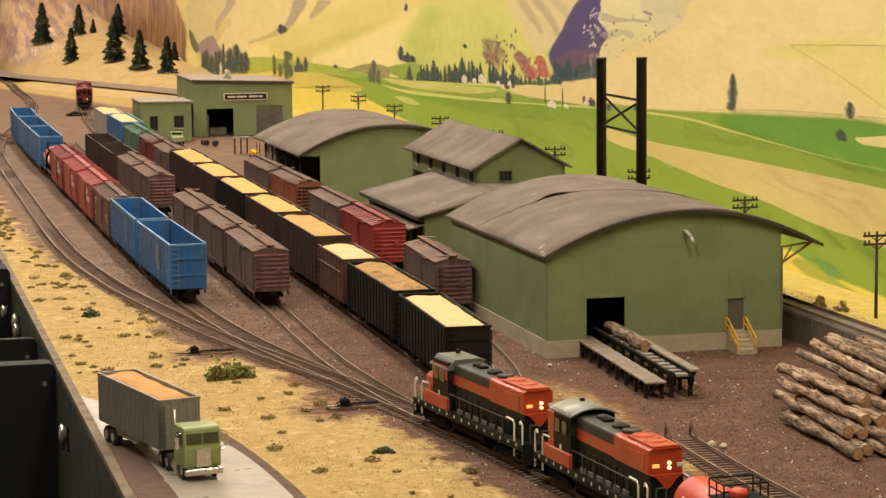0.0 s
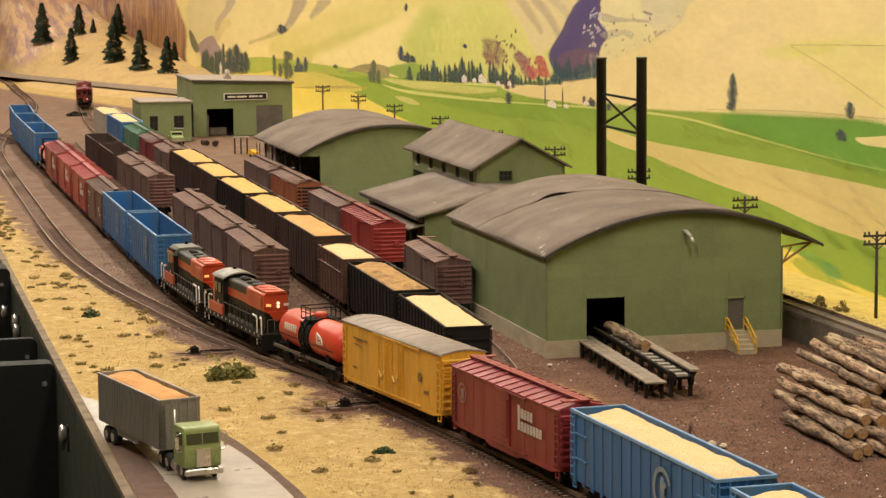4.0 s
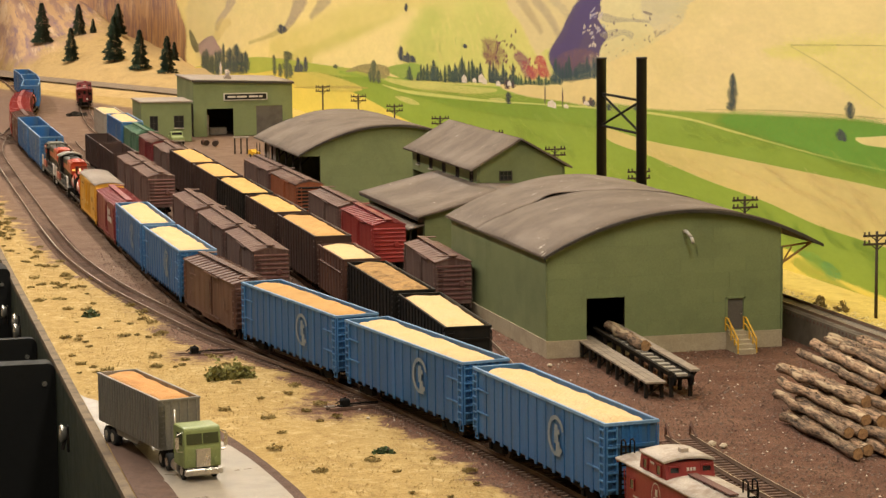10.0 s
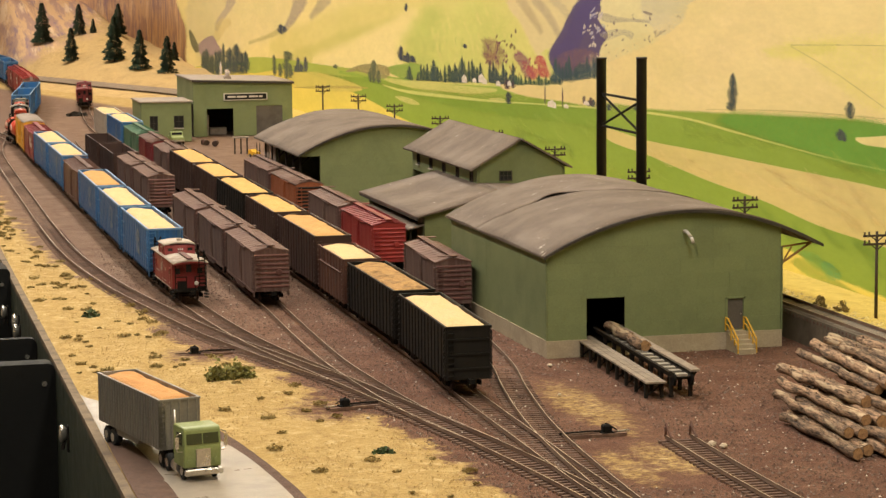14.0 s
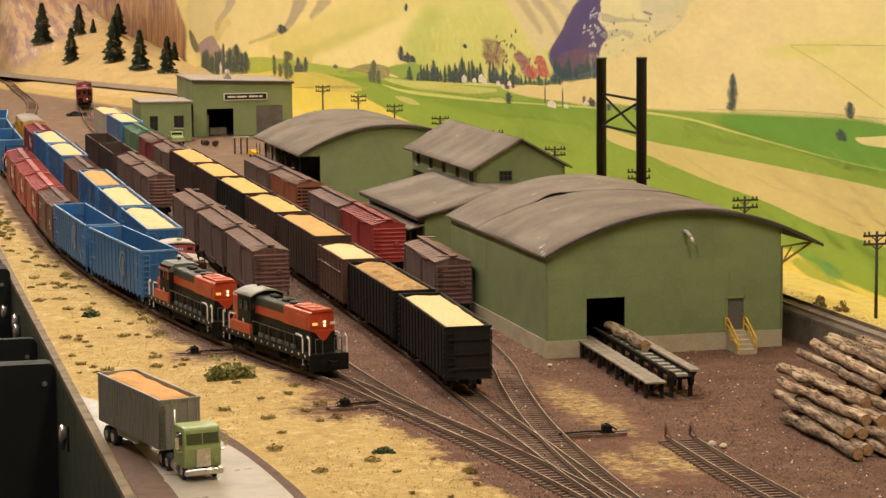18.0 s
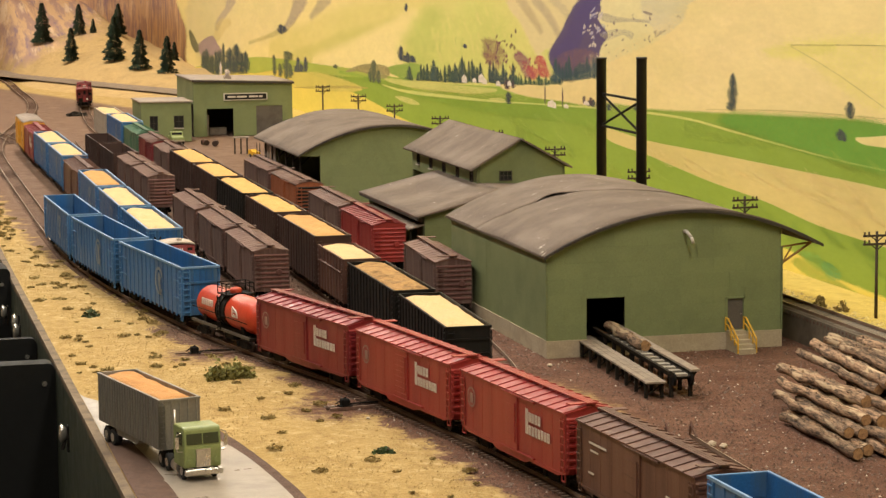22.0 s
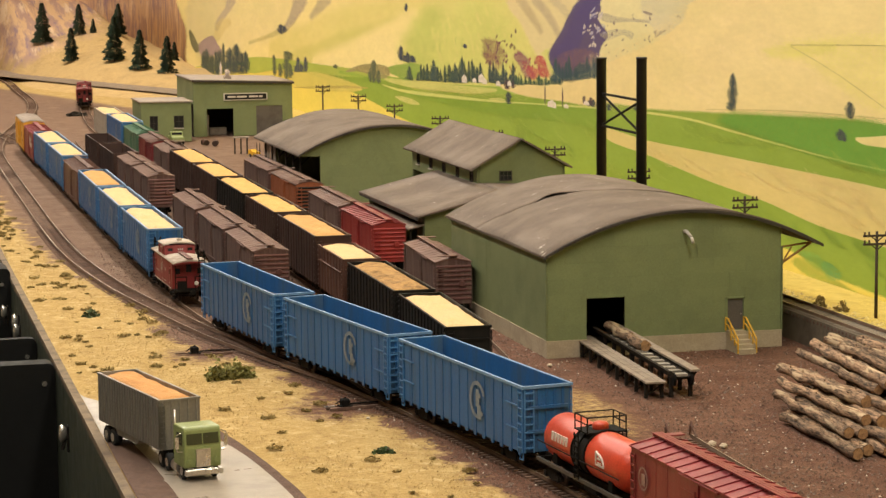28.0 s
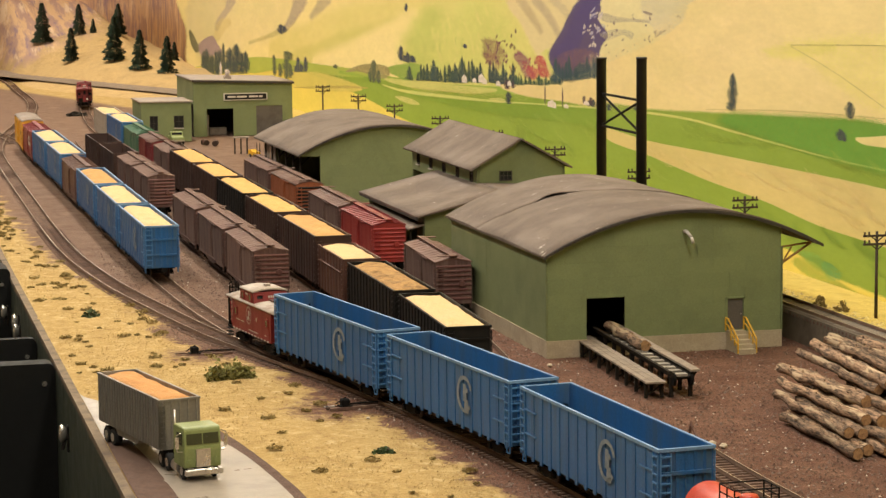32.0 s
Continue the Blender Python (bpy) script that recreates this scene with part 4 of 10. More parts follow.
painted("crease", [(3.017, 0.188), (2.997, 0.174), (2.968, 0.164), (2.958, 0.170), (2.982, 0.183), (3.007, 0.194)], (0.639, 0.629, 0.176), 0.0060, 0.8)
# violet ravine and the pale crags on its far side
painted("ravine", [(2.854, 0.266), (2.905, 0.247), (2.943, 0.222), (2.987, 0.199), (2.997, 0.188), (2.977, 0.172), (2.934, 0.163), (2.828, 0.171), (2.780, 0.191), (2.793, 0.205), (2.767, 0.224), (2.793, 0.238), (2.758, 0.260), (2.754, 0.268)], (0.110, 0.078, 0.165), 0.0030)
painted("ravine", [(2.841, 0.264), (2.886, 0.242), (2.929, 0.213), (2.972, 0.195), (2.962, 0.187), (2.905, 0.195), (2.864, 0.222), (2.819, 0.251), (2.801, 0.265)], (0.085, 0.062, 0.190), 0.0060, 0.7)
painted("ravine", [(2.887, 0.200), (2.958, 0.187), (2.967, 0.178), (2.910, 0.177), (2.828, 0.187), (2.815, 0.199)], (0.200, 0.105, 0.115), 0.0050, 0.55)
painted("crag", [(2.754, 0.268), (2.784, 0.253), (2.793, 0.240), (2.754, 0.225), (2.784, 0.208), (2.788, 0.190), (2.758, 0.186), (2.692, 0.199), (2.594, 0.219), (2.520, 0.241), (2.451, 0.266), (2.434, 0.274)], (0.721, 0.624, 0.330), 0.0022)
painted("crag", [(2.613, 0.271), (2.633, 0.254), (2.594, 0.237), (2.557, 0.233), (2.494, 0.254), (2.441, 0.272)], (0.618, 0.537, 0.352), 0.0036, 0.7)
painted("crag", [(2.784, 0.242), (2.746, 0.239), (2.692, 0.242), (2.617, 0.243), (2.633, 0.245), (2.712, 0.245), (2.750, 0.247), (2.775, 0.249)], (0.360, 0.310, 0.250), 0.0014, 0.55)
painted("crag", [(2.788, 0.223), (2.763, 0.219), (2.729, 0.224), (2.700, 0.227), (2.680, 0.223), (2.676, 0.229), (2.721, 0.231), (2.758, 0.228)], (0.380, 0.330, 0.260), 0.0024, 0.5)
painted("crag", [(2.636, 0.254), (2.613, 0.251), (2.606, 0.253), (2.629, 0.255)], (0.280, 0.220, 0.180), 0.0007, 0.9)
painted("crag", [(2.594, 0.227), (2.572, 0.232), (2.560, 0.236), (2.587, 0.232)], (0.280, 0.220, 0.180), 0.0007, 0.9)
painted("crag", [(2.763, 0.185), (2.746, 0.191), (2.717, 0.196), (2.733, 0.194), (2.758, 0.189)], (0.400, 0.320, 0.240), 0.0012, 0.8)
dabs("rock_marks", [(2.775, 0.245), (2.788, 0.197), (2.712, 0.198), (2.538, 0.239), (2.594, 0.262)], (0.26, 0.20, 0.17), 20, 3, 0.0026)
dabs("rock_marks", [(2.652, 0.212), (2.528, 0.242), (2.444, 0.269), (2.458, 0.270), (2.557, 0.242), (2.672, 0.215)], (0.30, 0.22, 0.17), 16, 8, 0.0022)
dabs("pale_flecks", [(2.841, 0.250), (2.864, 0.222), (2.832, 0.187), (2.788, 0.197), (2.763, 0.225), (2.784, 0.252)], (0.62, 0.52, 0.46), 26, 4, 0.0030)
dabs("pale_flecks", [(2.828, 0.257), (2.841, 0.223), (2.815, 0.217), (2.775, 0.225), (2.775, 0.252)], (0.40, 0.36, 0.46), 16, 5, 0.0036)
# the broad peach hill over the fields
painted("hill", [(2.970, 0.154), (2.841, 0.173), (2.733, 0.194), (2.613, 0.215), (2.503, 0.244), (2.414, 0.276), (1.844, 0.293), (1.839, 0.172), (1.986, 0.173), (2.067, 0.172), (2.229, 0.164), (2.432, 0.155), (2.613, 0.147), (2.797, 0.145), (3.032, 0.143), (3.192, 0.140)], (0.814, 0.646, 0.303), 0.0040)
painted("hill", [(2.414, 0.272), (2.538, 0.229), (2.672, 0.200), (2.797, 0.176), (2.797, 0.156), (2.520, 0.178), (2.305, 0.241), (2.290, 0.275)], (0.783, 0.608, 0.297), 0.0264, 0.5)
painted("meadow", [(2.196, 0.230), (2.147, 0.234), (1.950, 0.243), (1.904, 0.201), (1.994, 0.186), (2.068, 0.202), (2.133, 0.219)], (0.803, 0.673, 0.242), 0.0132, 0.7)
painted("meadow", [(2.260, 0.224), (2.194, 0.231), (2.095, 0.236), (2.160, 0.228), (2.202, 0.223)], (0.742, 0.651, 0.187), 0.0066, 0.6)
strokes([(2.557, 0.220), (2.672, 0.189), (2.672, 0.150), (1.994, 0.183), (1.996, 0.226), (2.352, 0.262)], (0.86, 0.68, 0.36), 16, 0.08, 0.006, 1.6, 0.25, 3)
# autumn shrubs
painted("shrub", [(3.311, 0.196), (3.287, 0.198), (3.253, 0.195), (3.224, 0.185), (3.213, 0.179), (3.247, 0.179), (3.282, 0.172), (3.311, 0.178), (3.299, 0.187)], (0.270, 0.125, 0.110), 0.0064, 0.5)
painted("shrub", [(3.306, 0.178), (3.288, 0.167), (3.259, 0.160), (3.236, 0.170), (3.259, 0.179)], (0.340, 0.150, 0.100), 0.0064, 0.4)
painted("shrub", [(3.141, 0.188), (3.104, 0.179), (3.089, 0.168), (3.068, 0.160), (3.104, 0.158), (3.131, 0.171), (3.152, 0.180)], (0.300, 0.105, 0.160), 0.0048, 0.7)
painted("shrub", [(3.099, 0.169), (3.057, 0.168), (3.047, 0.161), (3.083, 0.156)], (0.567, 0.108, 0.099), 0.0032, 0.6)
painted("shrub", [(3.057, 0.183), (3.032, 0.185), (3.017, 0.174), (3.007, 0.163), (3.037, 0.163), (3.047, 0.174)], (0.536, 0.087, 0.094), 0.0032, 0.75)
dabs("shrub", [(3.329, 0.193), (3.300, 0.160), (3.191, 0.172), (3.218, 0.199)], (0.24, 0.12, 0.12), 34, 21, 0.0036)
dabs("shrub", [(3.269, 0.219), (3.236, 0.189), (3.136, 0.189), (3.146, 0.221), (3.218, 0.221)], (0.22, 0.16, 0.08), 9, 22, 0.0042)
dabs("shrub", [(3.147, 0.185), (3.126, 0.159), (3.012, 0.163), (3.032, 0.187)], (0.42, 0.09, 0.10), 16, 23, 0.0034)
dabs("shrub", [(3.191, 0.168), (3.164, 0.154), (3.094, 0.156), (3.136, 0.167)], (0.44, 0.30, 0.10), 9, 24, 0.0036)
# valley floor: light and dark bands
painted("field", [(4.444, 0.106), (4.108, 0.110), (3.778, 0.108), (3.495, 0.117), (3.192, 0.129), (3.192, 0.137), (3.494, 0.125), (3.703, 0.118), (3.896, 0.117), (4.108, 0.115)], (0.327, 0.440, 0.078), 0.0013)
painted("field", [(3.937, 0.111), (3.778, 0.116), (3.495, 0.124), (3.248, 0.131), (3.398, 0.119), (3.631, 0.111), (3.778, 0.108)], (0.618, 0.575, 0.187), 0.0026, 0.8)
painted("field", [(3.220, 0.140), (3.032, 0.149), (2.841, 0.172), (2.793, 0.170), (2.793, 0.138), (2.934, 0.135), (3.084, 0.132), (3.192, 0.134)], (0.762, 0.597, 0.275), 0.0026)
painted("field", [(3.919, 0.127), (3.855, 0.137), (3.702, 0.146), (3.703, 0.127), (3.786, 0.117), (3.840, 0.120)], (0.305, 0.440, 0.084), 0.0013, 0.8)
painted("field", [(5.229, 0.089), (4.836, 0.104), (4.444, 0.110), (4.108, 0.116), (4.108, 0.106), (4.497, 0.095), (4.837, 0.085), (5.232, 0.059)], (0.414, 0.462, 0.084), 0.0026)
painted("field", [(4.294, 0.105), (3.937, 0.102), (3.632, 0.095), (3.249, 0.099), (2.934, 0.110), (2.793, 0.112), (2.793, 0.132), (3.033, 0.125), (3.307, 0.113), (3.632, 0.102), (3.896, 0.100), (4.108, 0.108)], (0.273, 0.407, 0.056), 0.0039, 0.7)
painted("lane", [(3.954, 0.101), (3.779, 0.101), (3.495, 0.109), (3.278, 0.115), (3.033, 0.125), (2.793, 0.136), (2.793, 0.134), (3.033, 0.124), (3.278, 0.113), (3.495, 0.105), (3.779, 0.097)], (0.597, 0.608, 0.187), 0.0008, 0.9)
painted("field", [(3.857, 0.086), (3.764, 0.089), (3.697, 0.084), (3.780, 0.081)], (0.618, 0.597, 0.198), 0.0016, 0.8)
painted("field", [(3.289, 0.116), (3.237, 0.120), (3.198, 0.118), (3.249, 0.114)], (0.639, 0.608, 0.209), 0.0013, 0.8)
painted("field", [(4.719, 0.080), (4.497, 0.093), (4.266, 0.092), (4.109, 0.085), (4.296, 0.072), (4.499, 0.065), (4.721, 0.060)], (0.680, 0.575, 0.143), 0.0039, 0.9)
painted("lane", [(4.722, 0.054), (4.499, 0.068), (4.200, 0.085), (4.056, 0.089), (4.201, 0.081), (4.499, 0.064)], (0.460, 0.360, 0.100), 0.0007, 0.7)
painted("lane", [(2.632, 0.141), (2.484, 0.143), (2.350, 0.139), (2.200, 0.134), (2.066, 0.131), (1.984, 0.131), (1.984, 0.130), (2.066, 0.130), (2.200, 0.133), (2.350, 0.137), (2.484, 0.141), (2.632, 0.139)], (0.618, 0.597, 0.176), 0.0005, 0.95)
painted("field", [(2.366, 0.151), (2.200, 0.160), (2.067, 0.165), (1.985, 0.165), (1.946, 0.134), (2.066, 0.134), (2.200, 0.139), (2.350, 0.145)], (0.185, 0.380, 0.056), 0.0094, 0.8)
painted("field", [(2.047, 0.154), (2.029, 0.156), (1.947, 0.163), (1.947, 0.153), (2.017, 0.150), (2.039, 0.151)], (0.803, 0.651, 0.286), 0.0008)
painted("field", [(2.120, 0.030), (2.102, 0.031), (2.081, 0.024), (2.096, 0.018), (2.112, 0.021)], (0.153, 0.396, 0.146), 0.0023, 0.45)
painted("field", [(2.169, 0.033), (2.142, 0.036), (2.112, 0.029), (2.136, 0.026)], (0.218, 0.462, 0.112), 0.0023, 0.35)
painted("field", [(2.183, 0.020), (2.156, 0.028), (2.088, 0.016), (2.025, 0.009), (1.988, -0.002), (2.062, 0.003)], (0.392, 0.473, 0.078), 0.0031, 0.6)
strokes([(3.192, 0.111), (2.793, 0.119), (2.793, 0.095), (2.519, 0.066), (2.712, 0.047), (3.193, 0.072)], (0.36, 0.46, 0.085), 26, 0.09, 0.005, 2.2, 0.35, 6)
strokes([(2.556, 0.124), (2.172, 0.125), (1.984, 0.121), (1.984, 0.131), (2.350, 0.134), (2.556, 0.137)], (0.34, 0.45, 0.07), 20, 0.08, 0.004, 2.2, 0.35, 7)
strokes([(2.672, 0.107), (2.349, 0.105), (1.992, 0.108), (1.991, 0.070), (2.272, 0.077), (2.556, 0.087)], (0.76, 0.60, 0.28), 26, 0.09, 0.004, 2.2, 0.35, 8)
strokes([(2.448, 0.072), (2.198, 0.065), (1.990, 0.054), (1.989, 0.029), (2.170, 0.038), (2.448, 0.054)], (0.22, 0.34, 0.05), 20, 0.08, 0.005, 1.8, 0.35, 9)
painted("barn", [(4.236, 0.108), (4.107, 0.126), (3.952, 0.133), (3.903, 0.128), (3.912, 0.116), (3.987, 0.110), (4.064, 0.114), (4.153, 0.114)], (0.360, 0.300, 0.130), 0.0016, 0.85)
painted("crag", [(5.926, 0.092), (5.732, 0.120), (5.651, 0.105), (5.589, 0.086), (5.754, 0.074), (5.893, 0.071)], (0.420, 0.300, 0.280), 0.0036, 0.9)
# dark bushes at the foot of the cliff
painted("cliff", [(6.067, 0.123), (5.995, 0.109), (5.927, 0.083), (5.982, 0.073), (6.053, 0.093)], (0.200, 0.190, 0.100), 0.0030, 0.8)
# painted trees: foot along and up, height, width
trees([(3.759, 0.118, 0.0234, 0.0491), (3.703, 0.120, 0.0144, 0.0274), (3.683, 0.121, 0.0269, 0.0316), (3.664, 0.122, 0.0247, 0.0284), (3.644, 0.123, 0.0272, 0.0445), (3.614, 0.124, 0.0215, 0.0298), (3.606, 0.125, 0.0209, 0.0306), (3.580, 0.125, 0.0235, 0.0348), (3.561, 0.127, 0.0178, 0.0265), (3.536, 0.126, 0.0265, 0.0270), (3.509, 0.128, 0.0272, 0.0398), (3.491, 0.128, 0.0194, 0.0408)], (0.060, 0.092, 0.066), 1)
trees([(3.476, 0.130, 0.0288, 0.0393), (3.465, 0.130, 0.0231, 0.0431), (3.448, 0.130, 0.0204, 0.0419), (3.427, 0.132, 0.0246, 0.0422), (3.413, 0.133, 0.0166, 0.0305), (3.397, 0.134, 0.0317, 0.0292), (3.379, 0.135, 0.0329, 0.0371), (3.368, 0.135, 0.0262, 0.0346), (3.354, 0.136, 0.0224, 0.0408), (3.335, 0.137, 0.0290, 0.0365), (3.436, 0.137, 0.0330, 0.0511), (3.603, 0.125, 0.0328, 0.0524)], (0.058, 0.088, 0.075), 2)
trees([(3.285, 0.139, 0.0299, 0.0237), (3.275, 0.139, 0.0177, 0.0380), (3.267, 0.139, 0.0328, 0.0267), (3.253, 0.139, 0.0231, 0.0347), (3.242, 0.140, 0.0163, 0.0337), (3.229, 0.140, 0.0138, 0.0345), (3.217, 0.141, 0.0310, 0.0244), (3.203, 0.141, 0.0216, 0.0223), (3.184, 0.143, 0.0126, 0.0271), (3.175, 0.142, 0.0153, 0.0269), (3.168, 0.143, 0.0298, 0.0334)], (0.060, 0.085, 0.082), 3)
trees([(3.154, 0.143, 0.0144, 0.0296), (3.142, 0.144, 0.0117, 0.0236), (3.130, 0.144, 0.0139, 0.0207), (3.109, 0.146, 0.0105, 0.0207), (3.089, 0.147, 0.0111, 0.0244), (3.084, 0.147, 0.0073, 0.0191), (3.068, 0.148, 0.0063, 0.0271), (3.047, 0.148, 0.0149, 0.0319), (3.035, 0.150, 0.0080, 0.0260), (3.016, 0.150, 0.0125, 0.0211), (3.003, 0.152, 0.0059, 0.0179), (2.988, 0.153, 0.0115, 0.0205), (2.977, 0.154, 0.0073, 0.0200), (2.958, 0.154, 0.0084, 0.0255)], (0.070, 0.120, 0.075), 4)
trees([(2.973, 0.156, 0.0332, 0.0349), (2.957, 0.157, 0.0264, 0.0229), (2.944, 0.159, 0.0200, 0.0234), (2.928, 0.160, 0.0250, 0.0372), (2.917, 0.161, 0.0320, 0.0277), (2.909, 0.161, 0.0188, 0.0265), (2.889, 0.163, 0.0173, 0.0285), (2.880, 0.164, 0.0200, 0.0306), (2.871, 0.165, 0.0222, 0.0361), (2.858, 0.166, 0.0200, 0.0299), (2.843, 0.167, 0.0280, 0.0268), (2.833, 0.169, 0.0173, 0.0339), (2.817, 0.169, 0.0275, 0.0205), (2.805, 0.170, 0.0276, 0.0277)], (0.050, 0.085, 0.095), 5)
trees([(5.851, 0.024, 0.0575, 0.0595), (5.804, 0.026, 0.0614, 0.0789), (5.751, 0.028, 0.0441, 0.0561), (5.722, 0.031, 0.0458, 0.0722), (5.670, 0.032, 0.0566, 0.0497), (5.645, 0.032, 0.0397, 0.0609), (5.614, 0.036, 0.0568, 0.0806), (5.559, 0.039, 0.0408, 0.0526), (5.561, 0.056, 0.0548, 0.0318)], (0.085, 0.105, 0.080), 6)
trees([(5.469, 0.045, 0.0591, 0.0924), (5.378, 0.050, 0.0658, 0.0821), (5.319, 0.051, 0.0488, 0.0803), (5.261, 0.055, 0.0495, 0.0644), (5.423, 0.046, 0.0421, 0.0758), (5.507, 0.043, 0.0337, 0.0625)], (0.070, 0.090, 0.078), 7)
trees([(4.926, 0.067, 0.0442, 0.0378), (4.863, 0.068, 0.0276, 0.0369), (4.776, 0.106, 0.0180, 0.0772), (4.791, 0.067, 0.0453, 0.0598), (4.755, 0.071, 0.0293, 0.0413), (4.013, 0.100, 0.0402, 0.0342), (3.979, 0.101, 0.0228, 0.0295), (4.038, 0.100, 0.0250, 0.0216), (4.323, 0.110, 0.0082, 0.0295)], (0.110, 0.130, 0.075), 8)
trees([(4.673, 0.086, 0.0310, 0.0342), (4.645, 0.088, 0.0176, 0.0451), (4.600, 0.090, 0.0305, 0.0332), (4.696, 0.085, 0.0133, 0.0403), (3.815, 0.146, 0.0255, 0.0272), (3.769, 0.145, 0.0180, 0.0304), (3.739, 0.147, 0.0116, 0.0337), (3.792, 0.146, 0.0109, 0.0307), (4.849, 0.155, 0.0205, 0.0550), (4.813, 0.159, 0.0136, 0.0421), (3.777, 0.227, 0.0125, 0.0190), (3.419, 0.182, 0.0066, 0.0190)], (0.075, 0.085, 0.105), 9)
trees([(2.355, 0.160, 0.0385, 0.0175), (2.361, 0.159, 0.0099, 0.0192), (2.062, 0.171, 0.0160, 0.0163), (2.082, 0.149, 0.0115, 0.0179), (2.074, 0.149, 0.0073, 0.0102), (3.192, 0.115, 0.0170, 0.0223), (2.759, 0.134, 0.0081, 0.0170), (2.656, 0.140, 0.0091, 0.0199), (2.819, 0.134, 0.0096, 0.0177), (2.837, 0.134, 0.0069, 0.0134)], (0.070, 0.085, 0.080), 10)
trees([(3.197, 0.135, 0.0139, 0.0251), (3.169, 0.138, 0.0092, 0.0165), (2.828, 0.136, 0.0097, 0.0156), (2.855, 0.136, 0.0098, 0.0113), (3.020, 0.124, 0.0279, 0.0050), (2.944, 0.125, 0.0258, 0.0048)], (0.10, 0.065, 0.075), 11)
# painted farm buildings: foot along and up, height, width
houses([(3.423, 0.132, 0.0124, 0.0286), (3.367, 0.135, 0.0073, 0.0215), (3.330, 0.137, 0.0136, 0.0301), (3.313, 0.136, 0.0088, 0.0239), (3.242, 0.137, 0.0078, 0.0229), (3.186, 0.140, 0.0077, 0.0194), (2.990, 0.123, 0.0102, 0.0370), (2.929, 0.126, 0.0057, 0.0190), (2.846, 0.135, 0.0056, 0.0225), (5.507, 0.043, 0.0104, 0.0703), (5.603, 0.036, 0.0316, 0.0323)])
# thin hedge lines on the peach hill
for k, pts in enumerate(([(2.202, 0.233), (2.069, 0.238), (1.905, 0.243)], [(2.202, 0.232), (2.094, 0.211), (1.985, 0.185)], [(2.432, 0.156), (2.201, 0.169), (1.985, 0.176)])):
    ln = smooth_line(pts, 0.02)
    bm = bmesh.new()
    prev, x = None, proud()
    for i, (y, z) in enumerate(ln):
        w = 0.0005 + 0.0004 * noise.noise(Vector((y * 50, k, 0)))
        cur = [bm.verts.new((x, y, z + d)) for d in (-w, w)]
        if prev:
            bm.faces.new((prev[0], cur[0], cur[1], prev[1]))
        prev = cur
    inside_uv(bm)
    part("painted_lane", bm, paint((0.50, 0.42, 0.17), 0.6), BACKDROP, "thin painted lane on the backdrop")


FAR = [(-0.9, 7.2), (-0.3, 7.2), (0.0, 7.15), (0.25, 7.0), (0.40, 6.7), (0.465, 6.3), (0.462, 5.7), (0.455, 5.3), (0.43, 5.0)]
LEAD = [(0.3884, 1.77), (0.4257, 1.548), (0.4496, 1.339), (0.463, 1.1), (0.472, 0.7), (0.475, 0.0), (0.475, -2.8)]
T2 = [(0.339, 3.9), (0.335, 3.2), (0.3303, 2.497), (0.3345, 2.22), (0.3513, 1.995)]
LINE_A = Line(FAR + [(0.385, 4.68), (0.350, 4.3)] + T2 + LEAD)
LINE_B = Line(FAR + [(0.400, 4.8), (0.352, 4.5), (0.310, 4.25), (0.286, 3.975), (0.2775, 3.674), (0.2700, 3.245), (0.2650, 2.905), (0.2656, 2.625), (0.2795, 2.389), (0.3040, 2.187), (0.3255, 2.044), (0.362, 1.88)] + LEAD)
LINE_C = Line([(-0.8, 6.4), (-0.5, 6.1), (-0.2, 5.75), (0.05, 5.4), (0.2, 5.0), (0.29, 4.6), (0.328, 4.25)] + T2 + LEAD)
LINE_3 = Line([(0.424, 4.2), (0.418, 4.0), (0.412, 3.5), (0.409, 2.7), (0.4055, 2.25), (0.398, 2.0), (0.3965, 1.85), (0.409, 1.65), (0.4258, 1.547)])
LINE_4 = Line([(0.60, 5.6), (0.53, 4.9), (0.497, 4.4), (0.486, 3.6), (0.476, 2.7), (0.468, 1.9), (0.4605, 1.70), (0.4575, 1.55), (0.4555, 1.42), (0.458, 1.25), (0.464, 1.08)])
LINE_5 = Line([(0.60, 4.3), (0.571, 3.6), (0.5635, 2.8), (0.5565, 2.36), (0.545, 2.07), (0.522, 1.84), (0.500, 1.72), (0.4810, 1.60), (0.4700, 1.49), (0.4615, 1.35), (0.4585, 1.25)])
LINE_S = Line([(0.5565, 1.522), (0.5535, 1.40), (0.556, 1.2), (0.562, 0.9), (0.566, 0.2), (0.566, -2.0)])
LINE_H = Line([(1.0, 5.08), (0.90, 5.17), (0.79, 5.46), (0.63, 5.92), (0.47, 6.39), (0.40, 6.59)])
LINE_K = Line([(0.8065, 3.2), (0.8065, -2.8)])


def tie_mesh():
    bm = bmesh.new()
    box(bm, (0, 0, -0.0005), (0.0026, 0.030, 0.0022))
    return mesh_of("tie", bm, TIE)


TIE_MESH = tie_mesh()


